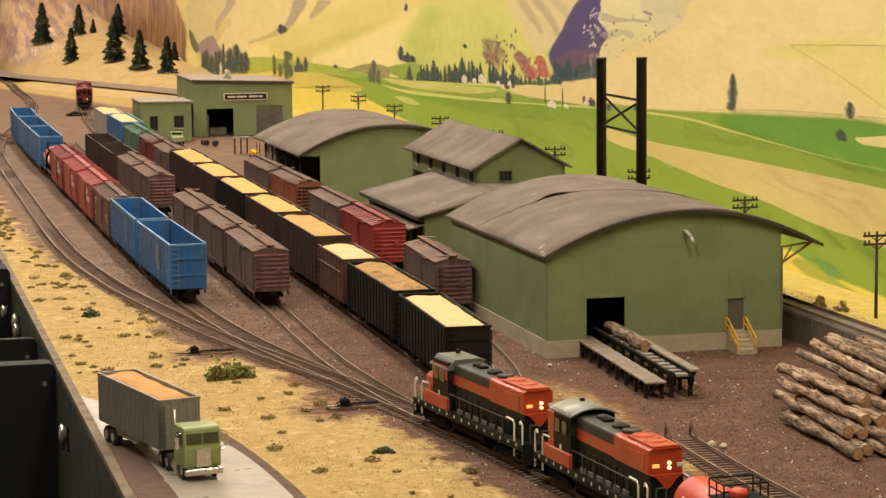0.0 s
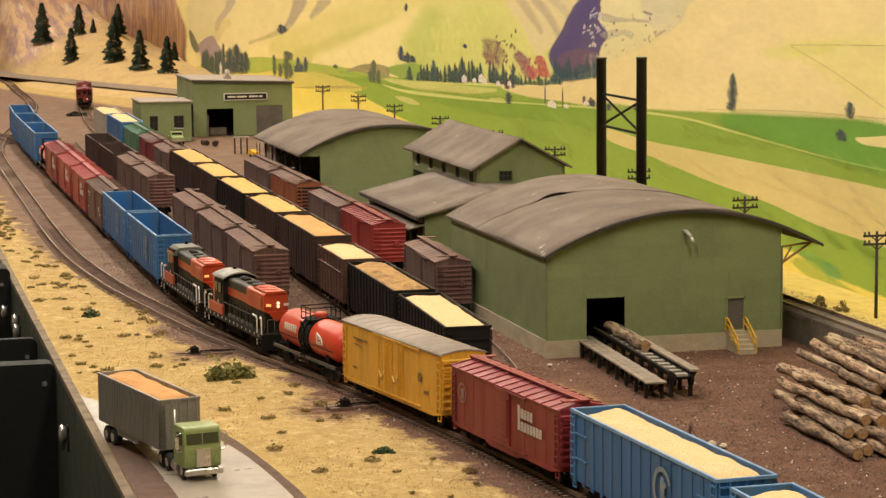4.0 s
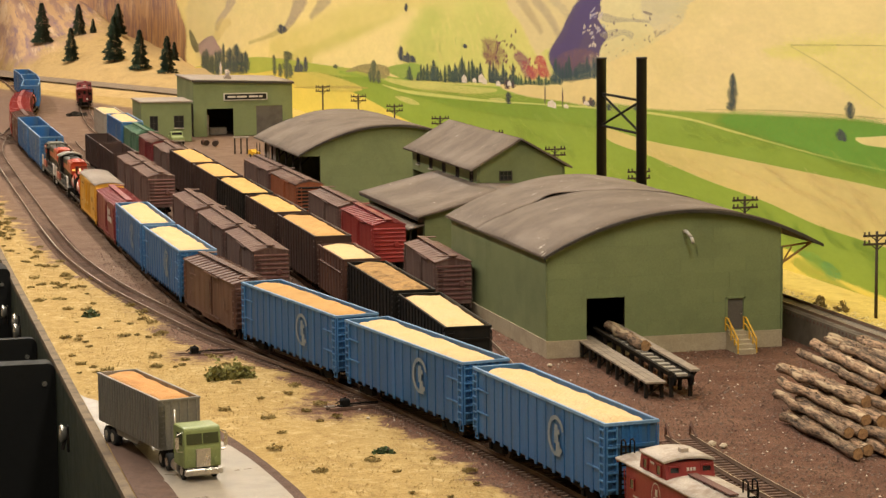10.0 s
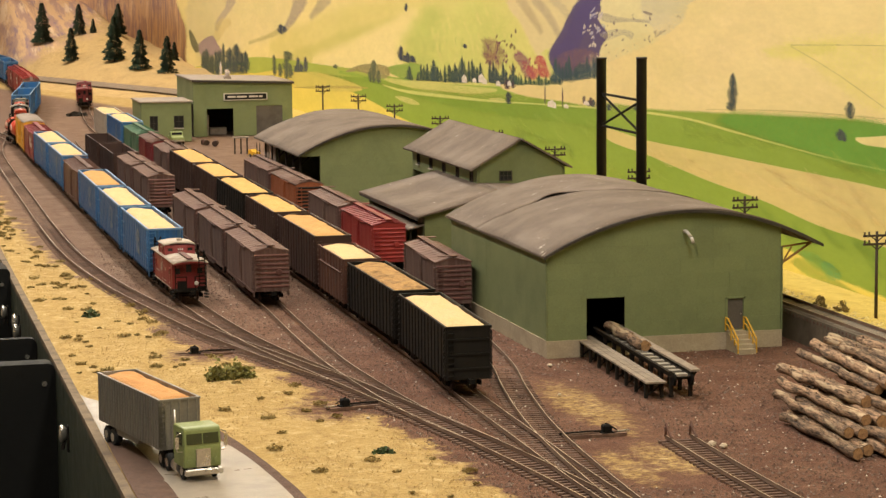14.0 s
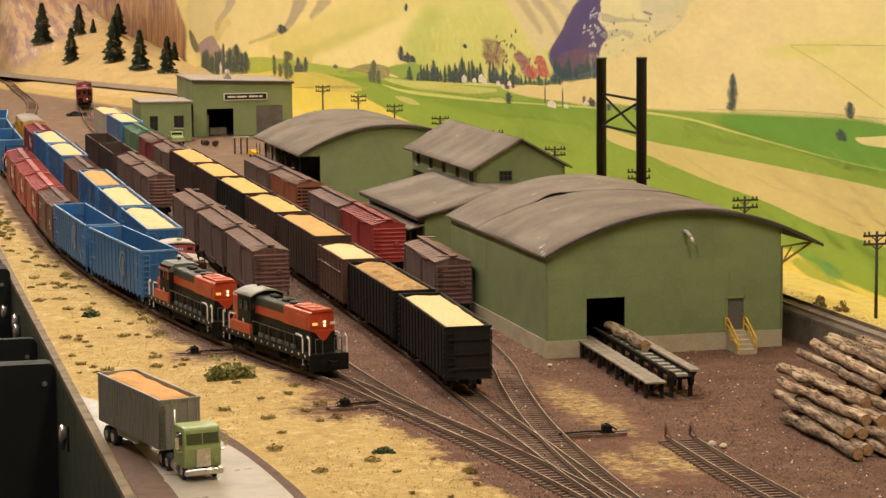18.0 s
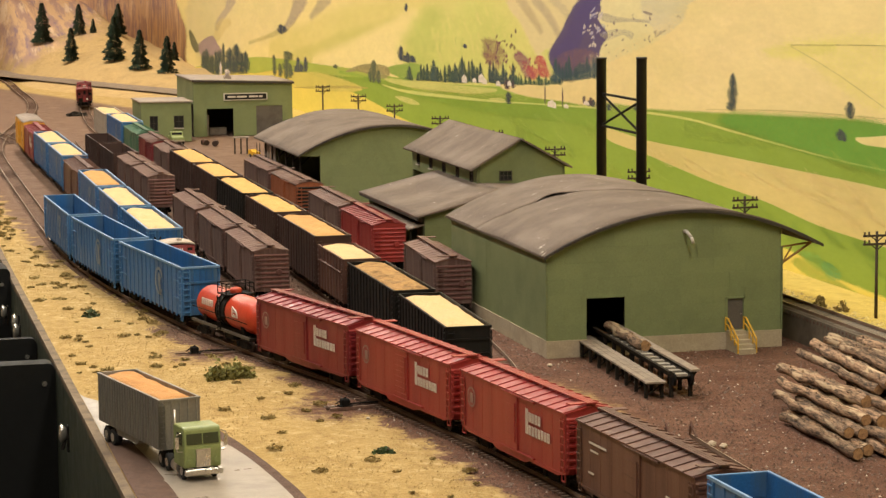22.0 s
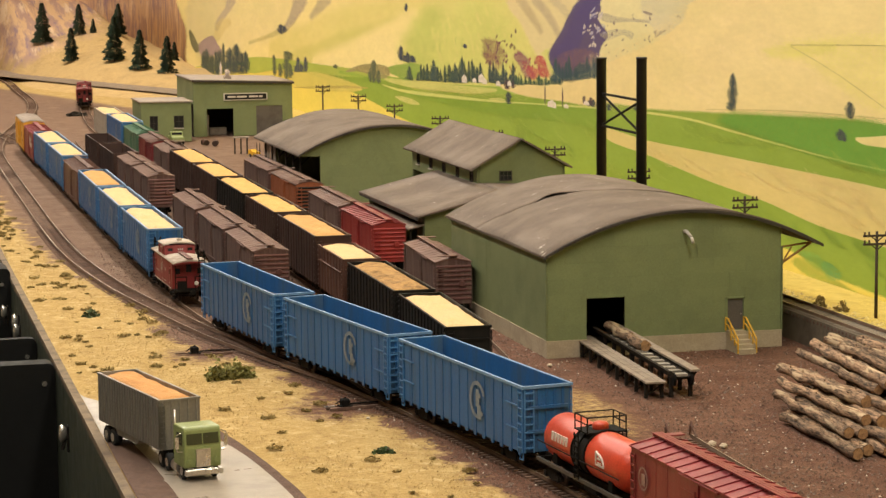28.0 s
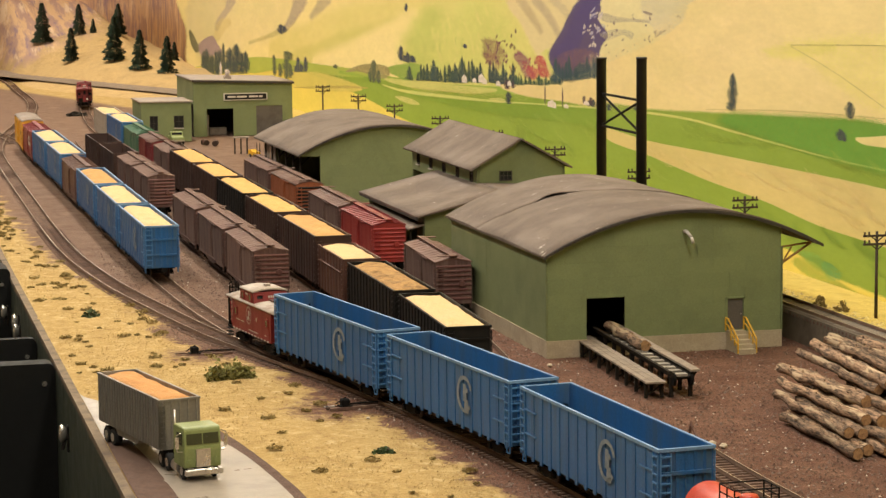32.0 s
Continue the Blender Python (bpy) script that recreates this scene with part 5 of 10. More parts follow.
def rail_bm(line, s0, s1, side, z=RT, wid=0.00066, hgt=0.0024, step=0.012):
    bm = bmesh.new()
    prev = None
    n = max(2, int((s1 - s0) / step))
    for i in range(n + 1):
        s = s0 + (s1 - s0) * i / n
        p, q = line.at(s), line.at(min(s + 0.004, line.length))
        if s + 0.004 > line.length:
            p0 = line.at(s - 0.004)
            d = p - p0
        else:
            d = q - p
        d = d / np.linalg.norm(d)
        nrm = np.array([-d[1], d[0]])
        c = p + nrm * side
        ring = []
        for off, zz in ((-wid, z - hgt), (-wid / 2, z - hgt * 0.35), (-wid / 2, z), (wid / 2, z), (wid / 2, z - hgt * 0.35), (wid, z - hgt)):
            ring.append(bm.verts.new((*(c + nrm * off), zz)))
        if prev:
            for k in range(6):
                bm.faces.new((prev[k], prev[(k + 1) % 6], ring[(k + 1) % 6], ring[k])).material_index = 1 if k == 2 else 0
        else:
            bm.faces.new(ring)
        prev = ring
    bm.faces.new(prev[::-1])
    return bm


TRACK_GROUP = "yard tracks"


def track(line, s0, s1, near0, near1, label, sink=0.0):
    """Rails and ties along a line from s0 to s1; single ties between near0 and near1, the rest joined."""
    t = thing("track", label, "track", group=TRACK_GROUP, kind="structure")
    for side in (-0.0088, 0.0088):
        rail = part("rail", rail_bm(line, s0, s1, side), RAIL_RUST, t, "rusty rail with a worn bright top")
        rail.data.materials.append(RAIL)
    rng = random.Random(int(s0 * 1000 + s1 * 77))
    rest = bmesh.new()
    s = s0 + 0.004
    count = 0
    while s < s1 - 0.003:
        p, q = line.at(s - 0.004), line.at(s + 0.004)
        d = q - p
        a = math.atan2(d[1], d[0]) + rng.uniform(-0.03, 0.03)
        c = line.at(s)
        if near0 <= s <= near1 and count < 290:
            part("tie", TIE_MESH, TIE, t, m=Matrix.Translation((c[0], c[1], -sink * rng.uniform(0.7, 1.15) - 0.0010 * min(1.0, max(0.0, (c[1] - 1.70) / 0.35)))) @ Matrix.Rotation(a, 4, "Z"))
            count += 1
            s += 0.0072
        else:
            box(rest, (c[0], c[1], -0.0018), (0.0026, 0.029 * rng.uniform(0.7, 1.0), 0.0022), a)
            s += 0.0085
    tagged(part("far_ties", rest, TIE, t, "brown ties joined along the far track"), kind="stuff")
    return t


yA = LINE_A.near
track(LINE_A, 0.05, LINE_A.length, yA(2.25), yA(1.28), "curved lead track with worn rails and brown ties")
track(LINE_B, LINE_B.near(4.9), LINE_B.near(1.80), LINE_B.near(2.9), LINE_B.near(1.88), "running track curving along the straw turf")
track(LINE_C, 0.05, LINE_C.near(4.2), 9, 9, "far spur track at the end of the bench")
track(LINE_3, 0.02, LINE_3.length - 0.01, LINE_3.near(2.18), LINE_3.near(1.70), "storage track under weathered boxcars", 0.0010)
track(LINE_4, 0.02, LINE_4.length - 0.01, LINE_4.near(1.74), LINE_4.near(1.36), "storage track under wood chip cars", 0.0010)
track(LINE_5, 0.02, LINE_5.length - 0.01, LINE_5.near(1.86), LINE_5.near(1.36), "siding beside the long green shed", 0.0010)
track(LINE_S, 0.0, LINE_S.length, 0.0, 0.28, "stub track ending at two rusty rail stops")
grade = track(LINE_K, LINE_K.near(2.6), LINE_K.near(1.0), LINE_K.near(2.0), LINE_K.near(1.6), "back track along the top of the retaining wall", 0.0019)
grade.location.z = 0.0236


# ---- rolling stock; local x runs towards the near end, z = 0 is the rail top ----
def wheel_mesh(r=0.0048):
    bm = bmesh.new()
    for y in (-0.0083, 0.0083):
        lathe(bm, [(y - 0.0012, r), (y + 0.0008, r), (y + 0.0013, r * 0.8)], (0, 0, 0), "y", 14)
    tube(bm, (0, -0.0082, 0), (0, 0.0082, 0), 0.0009, 8)
    return mesh_of("wheelset", bm, WHEEL)


def truck_frame_mesh(wb=0.0195, axles=2, h=0.0058):
    """A bogie frame: two arched side frames with springs and boxes, and a bolster."""
    bm = bmesh.new()
    for y in (-0.0118, 0.0118):
        n = wb / 2
        prism(bm, [(-n - 0.004, h - 0.0022), (-n - 0.004, h + 0.0005), (-n + 0.003, h + 0.0028), (n - 0.003, h + 0.0028), (n + 0.004, h + 0.0005), (n + 0.004, h - 0.0022), (n - 0.0025, h - 0.0016), (0.003, h - 0.0036), (-0.003, h - 0.0036), (-n + 0.0025, h - 0.0016)], y - 0.001, y + 0.001, "y")
        for k in range(axles):
            x = -n + wb * k / (axles - 1)
            box(bm, (x, y * 1.06, h - 0.0009), (0.0035, 0.0024, 0.0034))
        for x in (-0.0018, 0.0018):
            tube(bm, (x, y, h - 0.0030), (x, y, h + 0.0018), 0.0011, 6)
    box(bm, (0, 0, h + 0.0012), (0.005, 0.024, 0.003))
    return mesh_of("truck_frame", bm, UNDER)


WHEELSET = wheel_mesh()
FRAME2, FRAME3 = truck_frame_mesh(), truck_frame_mesh(0.036, 3)


def coupler_mesh():
    bm = bmesh.new()
    box(bm, (0.003, 0, 0.0105), (0.010, 0.0018, 0.0022))
    box(bm, (0.0085, 0.0006, 0.0105), (0.0028, 0.0044, 0.0032))
    tube(bm, (0.0085, -0.0022, 0.0105), (0.0085, -0.0022, 0.0060), 0.0004, 5)
    return mesh_of("coupler", bm, UNDER)


COUPLER = coupler_mesh()


def bogies(t, half, axles=2, wb=0.0195, frame_mesh=None):
    for sx in (-half, half):
        tr = part("truck", frame_mesh or FRAME2, UNDER, t, "grimy black bogie", pose(sx, 0, 0))
        for k in range(axles):
            part("wheelset", WHEELSET, WHEEL, tr, m=pose(-wb / 2 + wb * k / (axles - 1), 0, 0.0048))


def couplers(t, end):
    part("coupler", COUPLER, UNDER, t, "small black knuckle coupler", pose(end, 0, 0))
    part("coupler", COUPLER, UNDER, t, "small black knuckle coupler", pose(-end, 0, 0, 0, 0, 180))


def ladder_mesh(h, w, rungs, r=0.00035):
    """A ladder in the y-z plane, foot at z = 0."""
    bm = bmesh.new()
    for y in (-w / 2, w / 2):
        box(bm, (0, y, h / 2), (r * 1.6, r * 2.4, h))
    for i in range(rungs):
        box(bm, (0.0003, 0, h * (i + 0.6) / rungs), (r * 2.4, w, r * 2.6))
    return bm


def text_mesh(txt, size, material, spacing=1.0):
    c = bpy.data.curves.new("lettering", "FONT")
    c.body, c.size, c.align_x, c.align_y, c.space_line, c.extrude, c.resolution_u = txt, size, "CENTER", "CENTER", 0.9, 0.00012, 2
    c.space_character = spacing
    ob = bpy.data.objects.new("lettering", c)
    scene.collection.objects.link(ob)
    me = bpy.data.meshes.new_from_object(ob.evaluated_get(bpy.context.evaluated_depsgraph_get()))
    bpy.data.objects.remove(ob)
    bpy.data.curves.remove(c)
    me.materials.clear()
    me.materials.append(material)
    return me


SIDE_L = Matrix.Rotation(radians(90), 4, "X")  # reads on the side that faces -y


def on_left(x, y, z, sx=1.0, sz=1.0):
    return Matrix.Translation((x, y, z)) @ SIDE_L @ Matrix.Diagonal((sx, sz, 1, 1))


def bars(t, material, rects, y, label="illegible lettering"):
    """Small lettering as plain bars on the side at y: (x, z, length, height)."""
    bm = bmesh.new()
    for x, z, l, h in rects:
        box(bm, (x, y, z), (l, 0.0003, h))
    return part("lettering", bm, material, t, label)


GON_L, GON_W, GON_H, GON_B = 0.209, 0.0352, 0.0538, 0.0118


def load_bm(l, w, z, crown, seed, edge=0.0):
    """A heaped load: a bumpy sheet, higher in the middle, closed below."""
    bm = bmesh.new()
    nx, ny = 44, 12
    rows = []
    for i in range(nx + 1):
        row = []
        for j in range(ny + 1):
            x, y = -l / 2 + l * i / nx, -w / 2 + w * j / ny
            ex = min(1.0, min(i, nx - i) / 3.0)
            ey = math.sin(math.pi * j / ny) ** 0.35
            n = noise.noise(Vector((x * 45 + seed, y * 70, seed))) * 0.0022 + noise.noise(Vector((x * 260, y * 260, seed))) * 0.0007
            row.append(bm.verts.new((x, y, z + crown * (0.35 + 0.65 * ex) * ey * ex + n * (0.3 + 0.7 * ey) - (1 - ex) * 0.0012)))
        rows.append(row)
    for a, b in zip(rows, rows[1:]):
        for j in range(ny):
            f = bm.faces.new((a[j], a[j + 1], b[j + 1], b[j]))
            f.smooth = True
    return bm


def gondola_meshes():
    L, W, H, B = GON_L, GON_W, GON_H, GON_B
    out = {}
    bm = bmesh.new()
    box(bm, (0, 0, (H + B) / 2), (L - 0.002, 0.0008, H - B))
    out["side"] = mesh_of("side_sheet", bm, BLUE)
    bm = bmesh.new()
    box(bm, (0, 0, (H + B) / 2), (0.0008, W - 0.0042, H - B))
    out["end"] = mesh_of("end_sheet", bm, BLUE)
    bm = bmesh.new()
    box(bm, (0, 0, B + 0.0012), (L - 0.005, W - 0.0042, 0.0016))
    out["floor"] = mesh_of("floor_plate", bm, BLUE)
    bm = bmesh.new()
    for y in (-W / 2 + 0.0008, W / 2 - 0.0008):
        box(bm, (0, y, H - 0.0004), (L, 0.0016, 0.0018))
    for x in (-L / 2 + 0.0008, L / 2 - 0.0008):
        box(bm, (x, 0, H - 0.0004), (0.0016, W - 0.0033, 0.0018))
    out["rim"] = mesh_of("top_rim", bm, RIM_PALE)
    bm = bmesh.new()
    prism(bm, [(-0.0024, B + 0.0005), (-0.0021, H - 0.0014), (0.0021, H - 0.0014), (0.0024, B + 0.0005), (0.0016, B - 0.0020), (-0.0016, B - 0.0020)], -0.0003, 0.0006, "y")
    out["rib"] = mesh_of("rib", bm, BLUE)
    bm = bmesh.new()
    box(bm, (0, 0, 0), (0.019, 0.0011, 0.0009))
    out["hbar"] = mesh_of("side_bar", bm, BLUE_RIM)
    bm = bmesh.new()
    for k in range(2):
        box(bm, (0, 0, B + 0.013 + k * 0.0155), (0.0024, W - 0.006, 0.0020))
    out["endbar"] = mesh_of("end_brace", bm, BLUE)
    bm = bmesh.new()
    box(bm, (0, 0, 0), (0.0008, 0.0018, H - B - 0.003))
    out["endpost"] = mesh_of("end_post", bm, BLUE)
    out["ladder"] = mesh_of("ladder", ladder_mesh(H - B - 0.002, 0.0062, 8), BLUE_RIM)
    bm = bmesh.new()
    wire(bm, [(0, -0.0026, 0.0), (0, -0.0024, -0.0045), (0, 0.0024, -0.0045), (0, 0.0026, 0.0)], 0.0005, 5)
    out["stirrup"] = mesh_of("stirrup_step", bm, BLUE_RIM)
    bm = bmesh.new()
    box(bm, (0, 0, B - 0.001), (L * 0.96, 0.006, 0.004))
    box(bm, (0, 0, B - 0.0004), (L * 0.985, 0.026, 0.0016))
    for x in (-0.06, -0.02, 0.02, 0.06):
        box(bm, (x, 0, B - 0.001), (0.002, 0.030, 0.0024))
    tube(bm, (-0.02, 0.007, B - 0.004), (0.004, 0.007, B - 0.004), 0.0026, 8)
    out["frame"] = mesh_of("underframe", bm, UNDER)
    bm = bmesh.new()  # round herald seen as a broken ring round a plain figure
    for a in range(130, 426, 12):
        r = 0.0125
        p = [(r * math.sin(radians(b)) * 1.02, r * math.cos(radians(b))) for b in (a, a + 12)]
        q = [(x * 0.76, z * 0.78) for x, z in p]
        bm.faces.new([bm.verts.new((x, 0, z)) for x, z in (p[0], p[1], q[1], q[0])])
    for x, z, l, h in ((0.0004, 0.0010, 0.0062, 0.0118), (0.0030, -0.0078, 0.0074, 0.0090), (0.0040, 0.0030, 0.0040, 0.0030)):
        bm.faces.new([bm.verts.new((x + a * l / 2, 0, z + b * h / 2)) for a, b in ((-1, -1), (1, -1), (0.7, 1), (-0.8, 1))])
    out["herald"] = mesh_of("herald", bm, FADED)
    return out


GON = gondola_meshes()


def gondola(label, load=None, seed=0, m=None):
    """A long ribbed blue wood chip gondola, empty or heaped."""
    L, W, H, B = GON_L, GON_W, GON_H, GON_B
    t = thing("gondola_car", label, "gondola car", m, "blue gondolas")
    part("floor_plate", GON["floor"], BLUE, t)
    part("top_rim", GON["rim"], BLUE_RIM, t, "worn lighter blue top rim")
    part("underframe", GON["frame"], UNDER, t, "grimy black underframe")
    n = 15
    for sy in (-1, 1):
        y = sy * (W / 2 - 0.0009)
        body = part("side_sheet", GON["side"], BLUE, t, m=pose(0, sy * (W / 2 - 0.0014), 0))
        y0 = sy * (W / 2 - 0.0014)
        for i in range(n):
            x = -L / 2 + 0.006 + (L - 0.012) * i / (n - 1)
            part("rib", GON["rib"], BLUE, body, m=Matrix.Translation((x, y - y0, 0)) @ Matrix.Rotation(0 if sy < 0 else math.pi, 4, "Z"))
        for sx in (-1, 1):
            for z in (B + 0.014, B + 0.029):
                part("side_bar", GON["hbar"], BLUE_RIM, body, m=pose(sx * (L / 2 - 0.0165), y + sy * 0.0003 - y0, z))
            part("stirrup_step", GON["stirrup"], BLUE_RIM, t, m=Matrix.Translation((sx * (L / 2 - 0.0042), sy * (W / 2 - 0.0014), B - 0.0002)) @ Matrix.Rotation(math.pi / 2, 4, "Z"))
            part("ladder", GON["ladder"], BLUE_RIM, t, m=Matrix.Translation((sx * (L / 2 - 0.0042), sy * (W / 2 - 0.0003), B)) @ Matrix.Rotation(-sy * -math.pi / 2, 4, "Z"))
        part("herald", GON["herald"], FADED, t, "faded pale round herald", pose(sy * -L * 0.165, sy * (W / 2 + 0.0004), B + 0.0225, 0, 0, 0 if sy < 0 else 180))
    for sx in (-1, 1):
        part("end_sheet", GON["end"], BLUE, t, m=pose(sx * (L / 2 - 0.0014), 0, 0))
        part("end_brace", GON["endbar"], BLUE, t, m=pose(sx * (L / 2 - 0.0006), 0, 0))
        for y in (-0.011, -0.0055, 0.0, 0.0055, 0.011):
            part("end_post", GON["endpost"], BLUE, t, m=pose(sx * (L / 2 - 0.0008), y, (H + B) / 2))
        part("ladder", GON["ladder"], BLUE_RIM, t, m=Matrix.Translation((sx * (L / 2 + 0.0001), -sx * (W / 2 - 0.0048), B)) @ Matrix.Rotation(0 if sx > 0 else math.pi, 4, "Z"))
    if load:
        part("load", load_bm(L - 0.0036, W - 0.0036, H - 0.0048, 0.0056, seed), load, t, "heaped wood chips")
    bogies(t, 0.074)
    couplers(t, L / 2)
    return t


def arch(w, z0, rise, n=8):
    return [(-w / 2 + w * i / n, z0 + rise * (1 - (2 * i / n - 1) ** 2)) for i in range(n + 1)]


def peak(w, z0, rise):
    return [(-w / 2, z0), (0, z0 + rise), (w / 2, z0)]


def boxcar(label, paint, roof_paint, L=0.182, W=0.0345, eave=0.0485, rise=0.0036, name="boxcar", group="boxcars", words=None, words_mat=None, m=None, round_roof=False, roofwalk=True, doors=1, door_x=0.0, ribbed_door=False, small_marks=None, end=None):
    B = 0.0115
    worn = paint is BOX_GREY
    belly = 0.0042 if doors == 1 else 0.0023
    end_paint, lip = (BOX_END, 0.0002) if worn else (end or paint, 0.0007)
    t = thing(name, label, "boxcar", m, group)
    bm = bmesh.new()
    box(bm, (0, 0, (B + eave) / 2), (L, W - 0.0016, eave - B))
    prof = (arch(W - 0.0018, eave, rise) if round_roof else peak(W - 0.0018, eave, rise))
    prism(bm, prof[::-1] + [(-W / 2 + 0.001, eave - 0.0001), (W / 2 - 0.001, eave - 0.0001)][::1], -L / 2, L / 2, "x")
    body = part("body", bm, paint, t)
    # roof sheet with raised seams
    bm = bmesh.new()
    top = arch(W + 0.0006, eave, rise) if round_roof else peak(W + 0.0006, eave, rise)
    prism(bm, [(y, z + 0.0008) for y, z in top] + [(y, z - 0.0001) for y, z in top[::-1]], -L / 2 - 0.0005, L / 2 + 0.0005, "x", round_roof)
    roof = part("roof", bm, roof_paint, t)
    if not round_roof:
        seam = bmesh.new()
        prism(seam, [(-W / 2 - 0.0002, eave + 0.0008), (0, eave + rise + 0.0008), (W / 2 + 0.0002, eave + 0.0008), (W / 2 + 0.0002, eave + 0.0008 + lip), (0, eave + rise + 0.0009 + lip), (-W / 2 - 0.0002, eave + 0.0008 + lip)], -0.0006, 0.0006, "x")
        seam = mesh_of("roof_seam", seam, roof_paint)
        k = int(L / 0.0125)
        for i in range(k + 1):
            part("roof_seam", seam, roof_paint, roof, m=pose(-L / 2 + 0.001 + (L - 0.002) * i / k, 0, 0))
    else:
        seam = bmesh.new()
        line = arch(W + 0.0008, eave, rise)
        prism(seam, [(y, z + 0.0008) for y, z in line] + [(y, z + 0.0010) for y, z in line[::-1]], -0.0006, 0.0006, "x")
        seam = mesh_of("roof_seam", seam, roof_paint)
        for i in range(13):
            part("roof_seam", seam, roof_paint, roof, m=pose(-L / 2 + 0.003 + (L - 0.006) * i / 12, 0, 0))
    if roofwalk:
        walk_bm = bmesh.new()
        for y in (-0.0022, 0, 0.0022):
            box(walk_bm, (0, y, eave + rise + 0.0027), (L + 0.004, 0.0019, 0.0007))
        for i in range(9):
            box(walk_bm, (-L / 2 + L * i / 8, 0, eave + rise + 0.0019), (0.0012, 0.0066, 0.0012))
        part("roof_walk", walk_bm, roof_paint, t, "narrow running board along the ridge")
        for sx in (-1, 1):
            lat = bmesh.new()
            box(lat, (sx * (L / 2 - 0.0035), -sx * 0.008, eave + rise + 0.0022), (0.0062, 0.011, 0.0007))
            part("roof_walk", lat, roof_paint, t, "short side running board")
    # side panels: rivet battens
    rib = bmesh.new()
    box(rib, (0, 0, (B + eave) / 2), (0.0005, 0.0003, eave - B - 0.002))
    rib = mesh_of("batten", rib, paint)
    stirrup = bmesh.new()
    wire(stirrup, [(0, -0.0026, 0.0), (0, -0.0024, -0.0045), (0, 0.0024, -0.0045), (0, 0.0026, 0.0)], 0.0005, 5)
    stirrup = mesh_of("stirrup_step", stirrup, paint)
    for sy in (-1, 1):
        y = sy * (W / 2 - 0.0008)
        for i in range(11):
            x = -L / 2 + 0.004 + (L - 0.008) * i / 10
            if abs(x - door_x) > 0.017 * doors:
                part("batten", rib, paint, body, m=pose(x, y, 0))
        for k in range(doors):
            dx = door_x + (k - (doors - 1) / 2) * 0.024
            bm = bmesh.new()
            box(bm, (dx, y + sy * 0.0005, (B + eave) / 2), (0.023, 0.0010, eave - B - 0.002))
            door = part("door", bm, paint, t, "sliding side door")
            for z in [B + 0.004 + q * 0.0038 for q in range(9)] if ribbed_door else (B + 0.010, B + 0.020, B + 0.029):
                rb = bmesh.new()
                if ribbed_door:
                    box(rb, (dx, y + sy * 0.0011, z), (0.020, 0.0007, 0.0014))
                else:
                    box(rb, (dx, y + sy * 0.0010, z), (0.021, 0.0005, 0.0007))
                part("door_rib", rb, paint, door)
            if doors == 2:  # plug door gear: upright rods with a pair of slanting handles
                for ex in (-0.006, 0.006):
                    gb = bmesh.new()
                    tube(gb, (dx + ex, y + sy * 0.0018, B + 0.003), (dx + ex, y + sy * 0.0018, eave - 0.003), 0.0005, 6)
                    part("lock_bar", gb, paint, door)
                gb = bmesh.new()
                wire(gb, [(dx - 0.0045, y + sy * 0.0019, B + 0.0150), (dx, y + sy * 0.0021, B + 0.0108), (dx + 0.0045, y + sy * 0.0019, B + 0.0150)], 0.0006)
                part("door_handle", gb, DOOR_PALE, door, "pale V-shaped door gear")
            hb = bmesh.new()
            tube(hb, (dx + 0.009, y + sy * 0.0016, B + 0.006), (dx + 0.009, y + sy * 0.0016, eave - 0.006), 0.0004, 5)
            part("lock_bar", hb, paint, door)
        for z, nm in ((eave - 0.0009, "door_track"), (B + 0.0006, "door_track")):
            bm = bmesh.new()
            box(bm, (door_x + 0.012, y + sy * 0.0009, z), (0.052 * max(1, doors * 0.8), 0.0016, 0.0010))
            part(nm, bm, paint, t)
        sill = bmesh.new()
        prism(sill, [(-L / 2 + 0.002, B), (-L / 2 + 0.012, B - 0.0022), (-0.03, B - 0.0022), (-0.022, B - belly), (0.022, B - belly), (0.03, B - 0.0022), (L / 2 - 0.012, B - 0.0022), (L / 2 - 0.002, B)], y - 0.0005, y + 0.0005, "y")
        part("side_sill", sill, paint, t)
        for sx in (-1, 1):
            part("ladder", mesh_of("ladder", ladder_mesh(eave - B - 0.004, 0.0052, 7), paint), paint, t, m=Matrix.Translation((sx * (L / 2 - 0.0042), y + sy * 0.0007, B + 0.001)) @ Matrix.Rotation(sy * math.pi / 2, 4, "Z"))
            part("stirrup_step", stirrup, paint, t, m=Matrix.Translation((sx * (L / 2 - 0.0042), y, B)) @ Matrix.Rotation(math.pi / 2, 4, "Z"))
    for sx in (-1, 1):  # corrugated ends
        for i in range(8):
            bm = bmesh.new()
            z = B + 0.003 + (eave - B - 0.004) * i / 8
            prism(bm, [(-0.0004, z), (0.0009, z + 0.0012), (0.0009, z + 0.0021), (-0.0004, z + 0.0033)], -W / 2 + 0.0010, W / 2 - 0.0010, "y")
            for v in bm.verts:
                v.co.x = sx * (L / 2 + v.co.x)
            part("end_corrugation", bm, end_paint, body)
        lb = ladder_mesh(eave - B - 0.004, 0.0052, 7)
        part("ladder", lb, paint, t, m=Matrix.Translation((sx * (L / 2 + 0.0011), -sx * (W / 2 - 0.0045), B + 0.001)) @ Matrix.Rotation(0 if sx > 0 else math.pi, 4, "Z"))
        bw = bmesh.new()
        lathe(bw, [(0, 0.0028), (0.0006, 0.0030), (0.0010, 0.0024)], (sx * (L / 2 + 0.0014), sx * 0.007, B + 0.018), "x", 12)
        part("brake_wheel", bw, end_paint, t)
    bm = bmesh.new()
    box(bm, (0, 0, B - 0.0008), (L * 0.97, 0.010, 0.003))
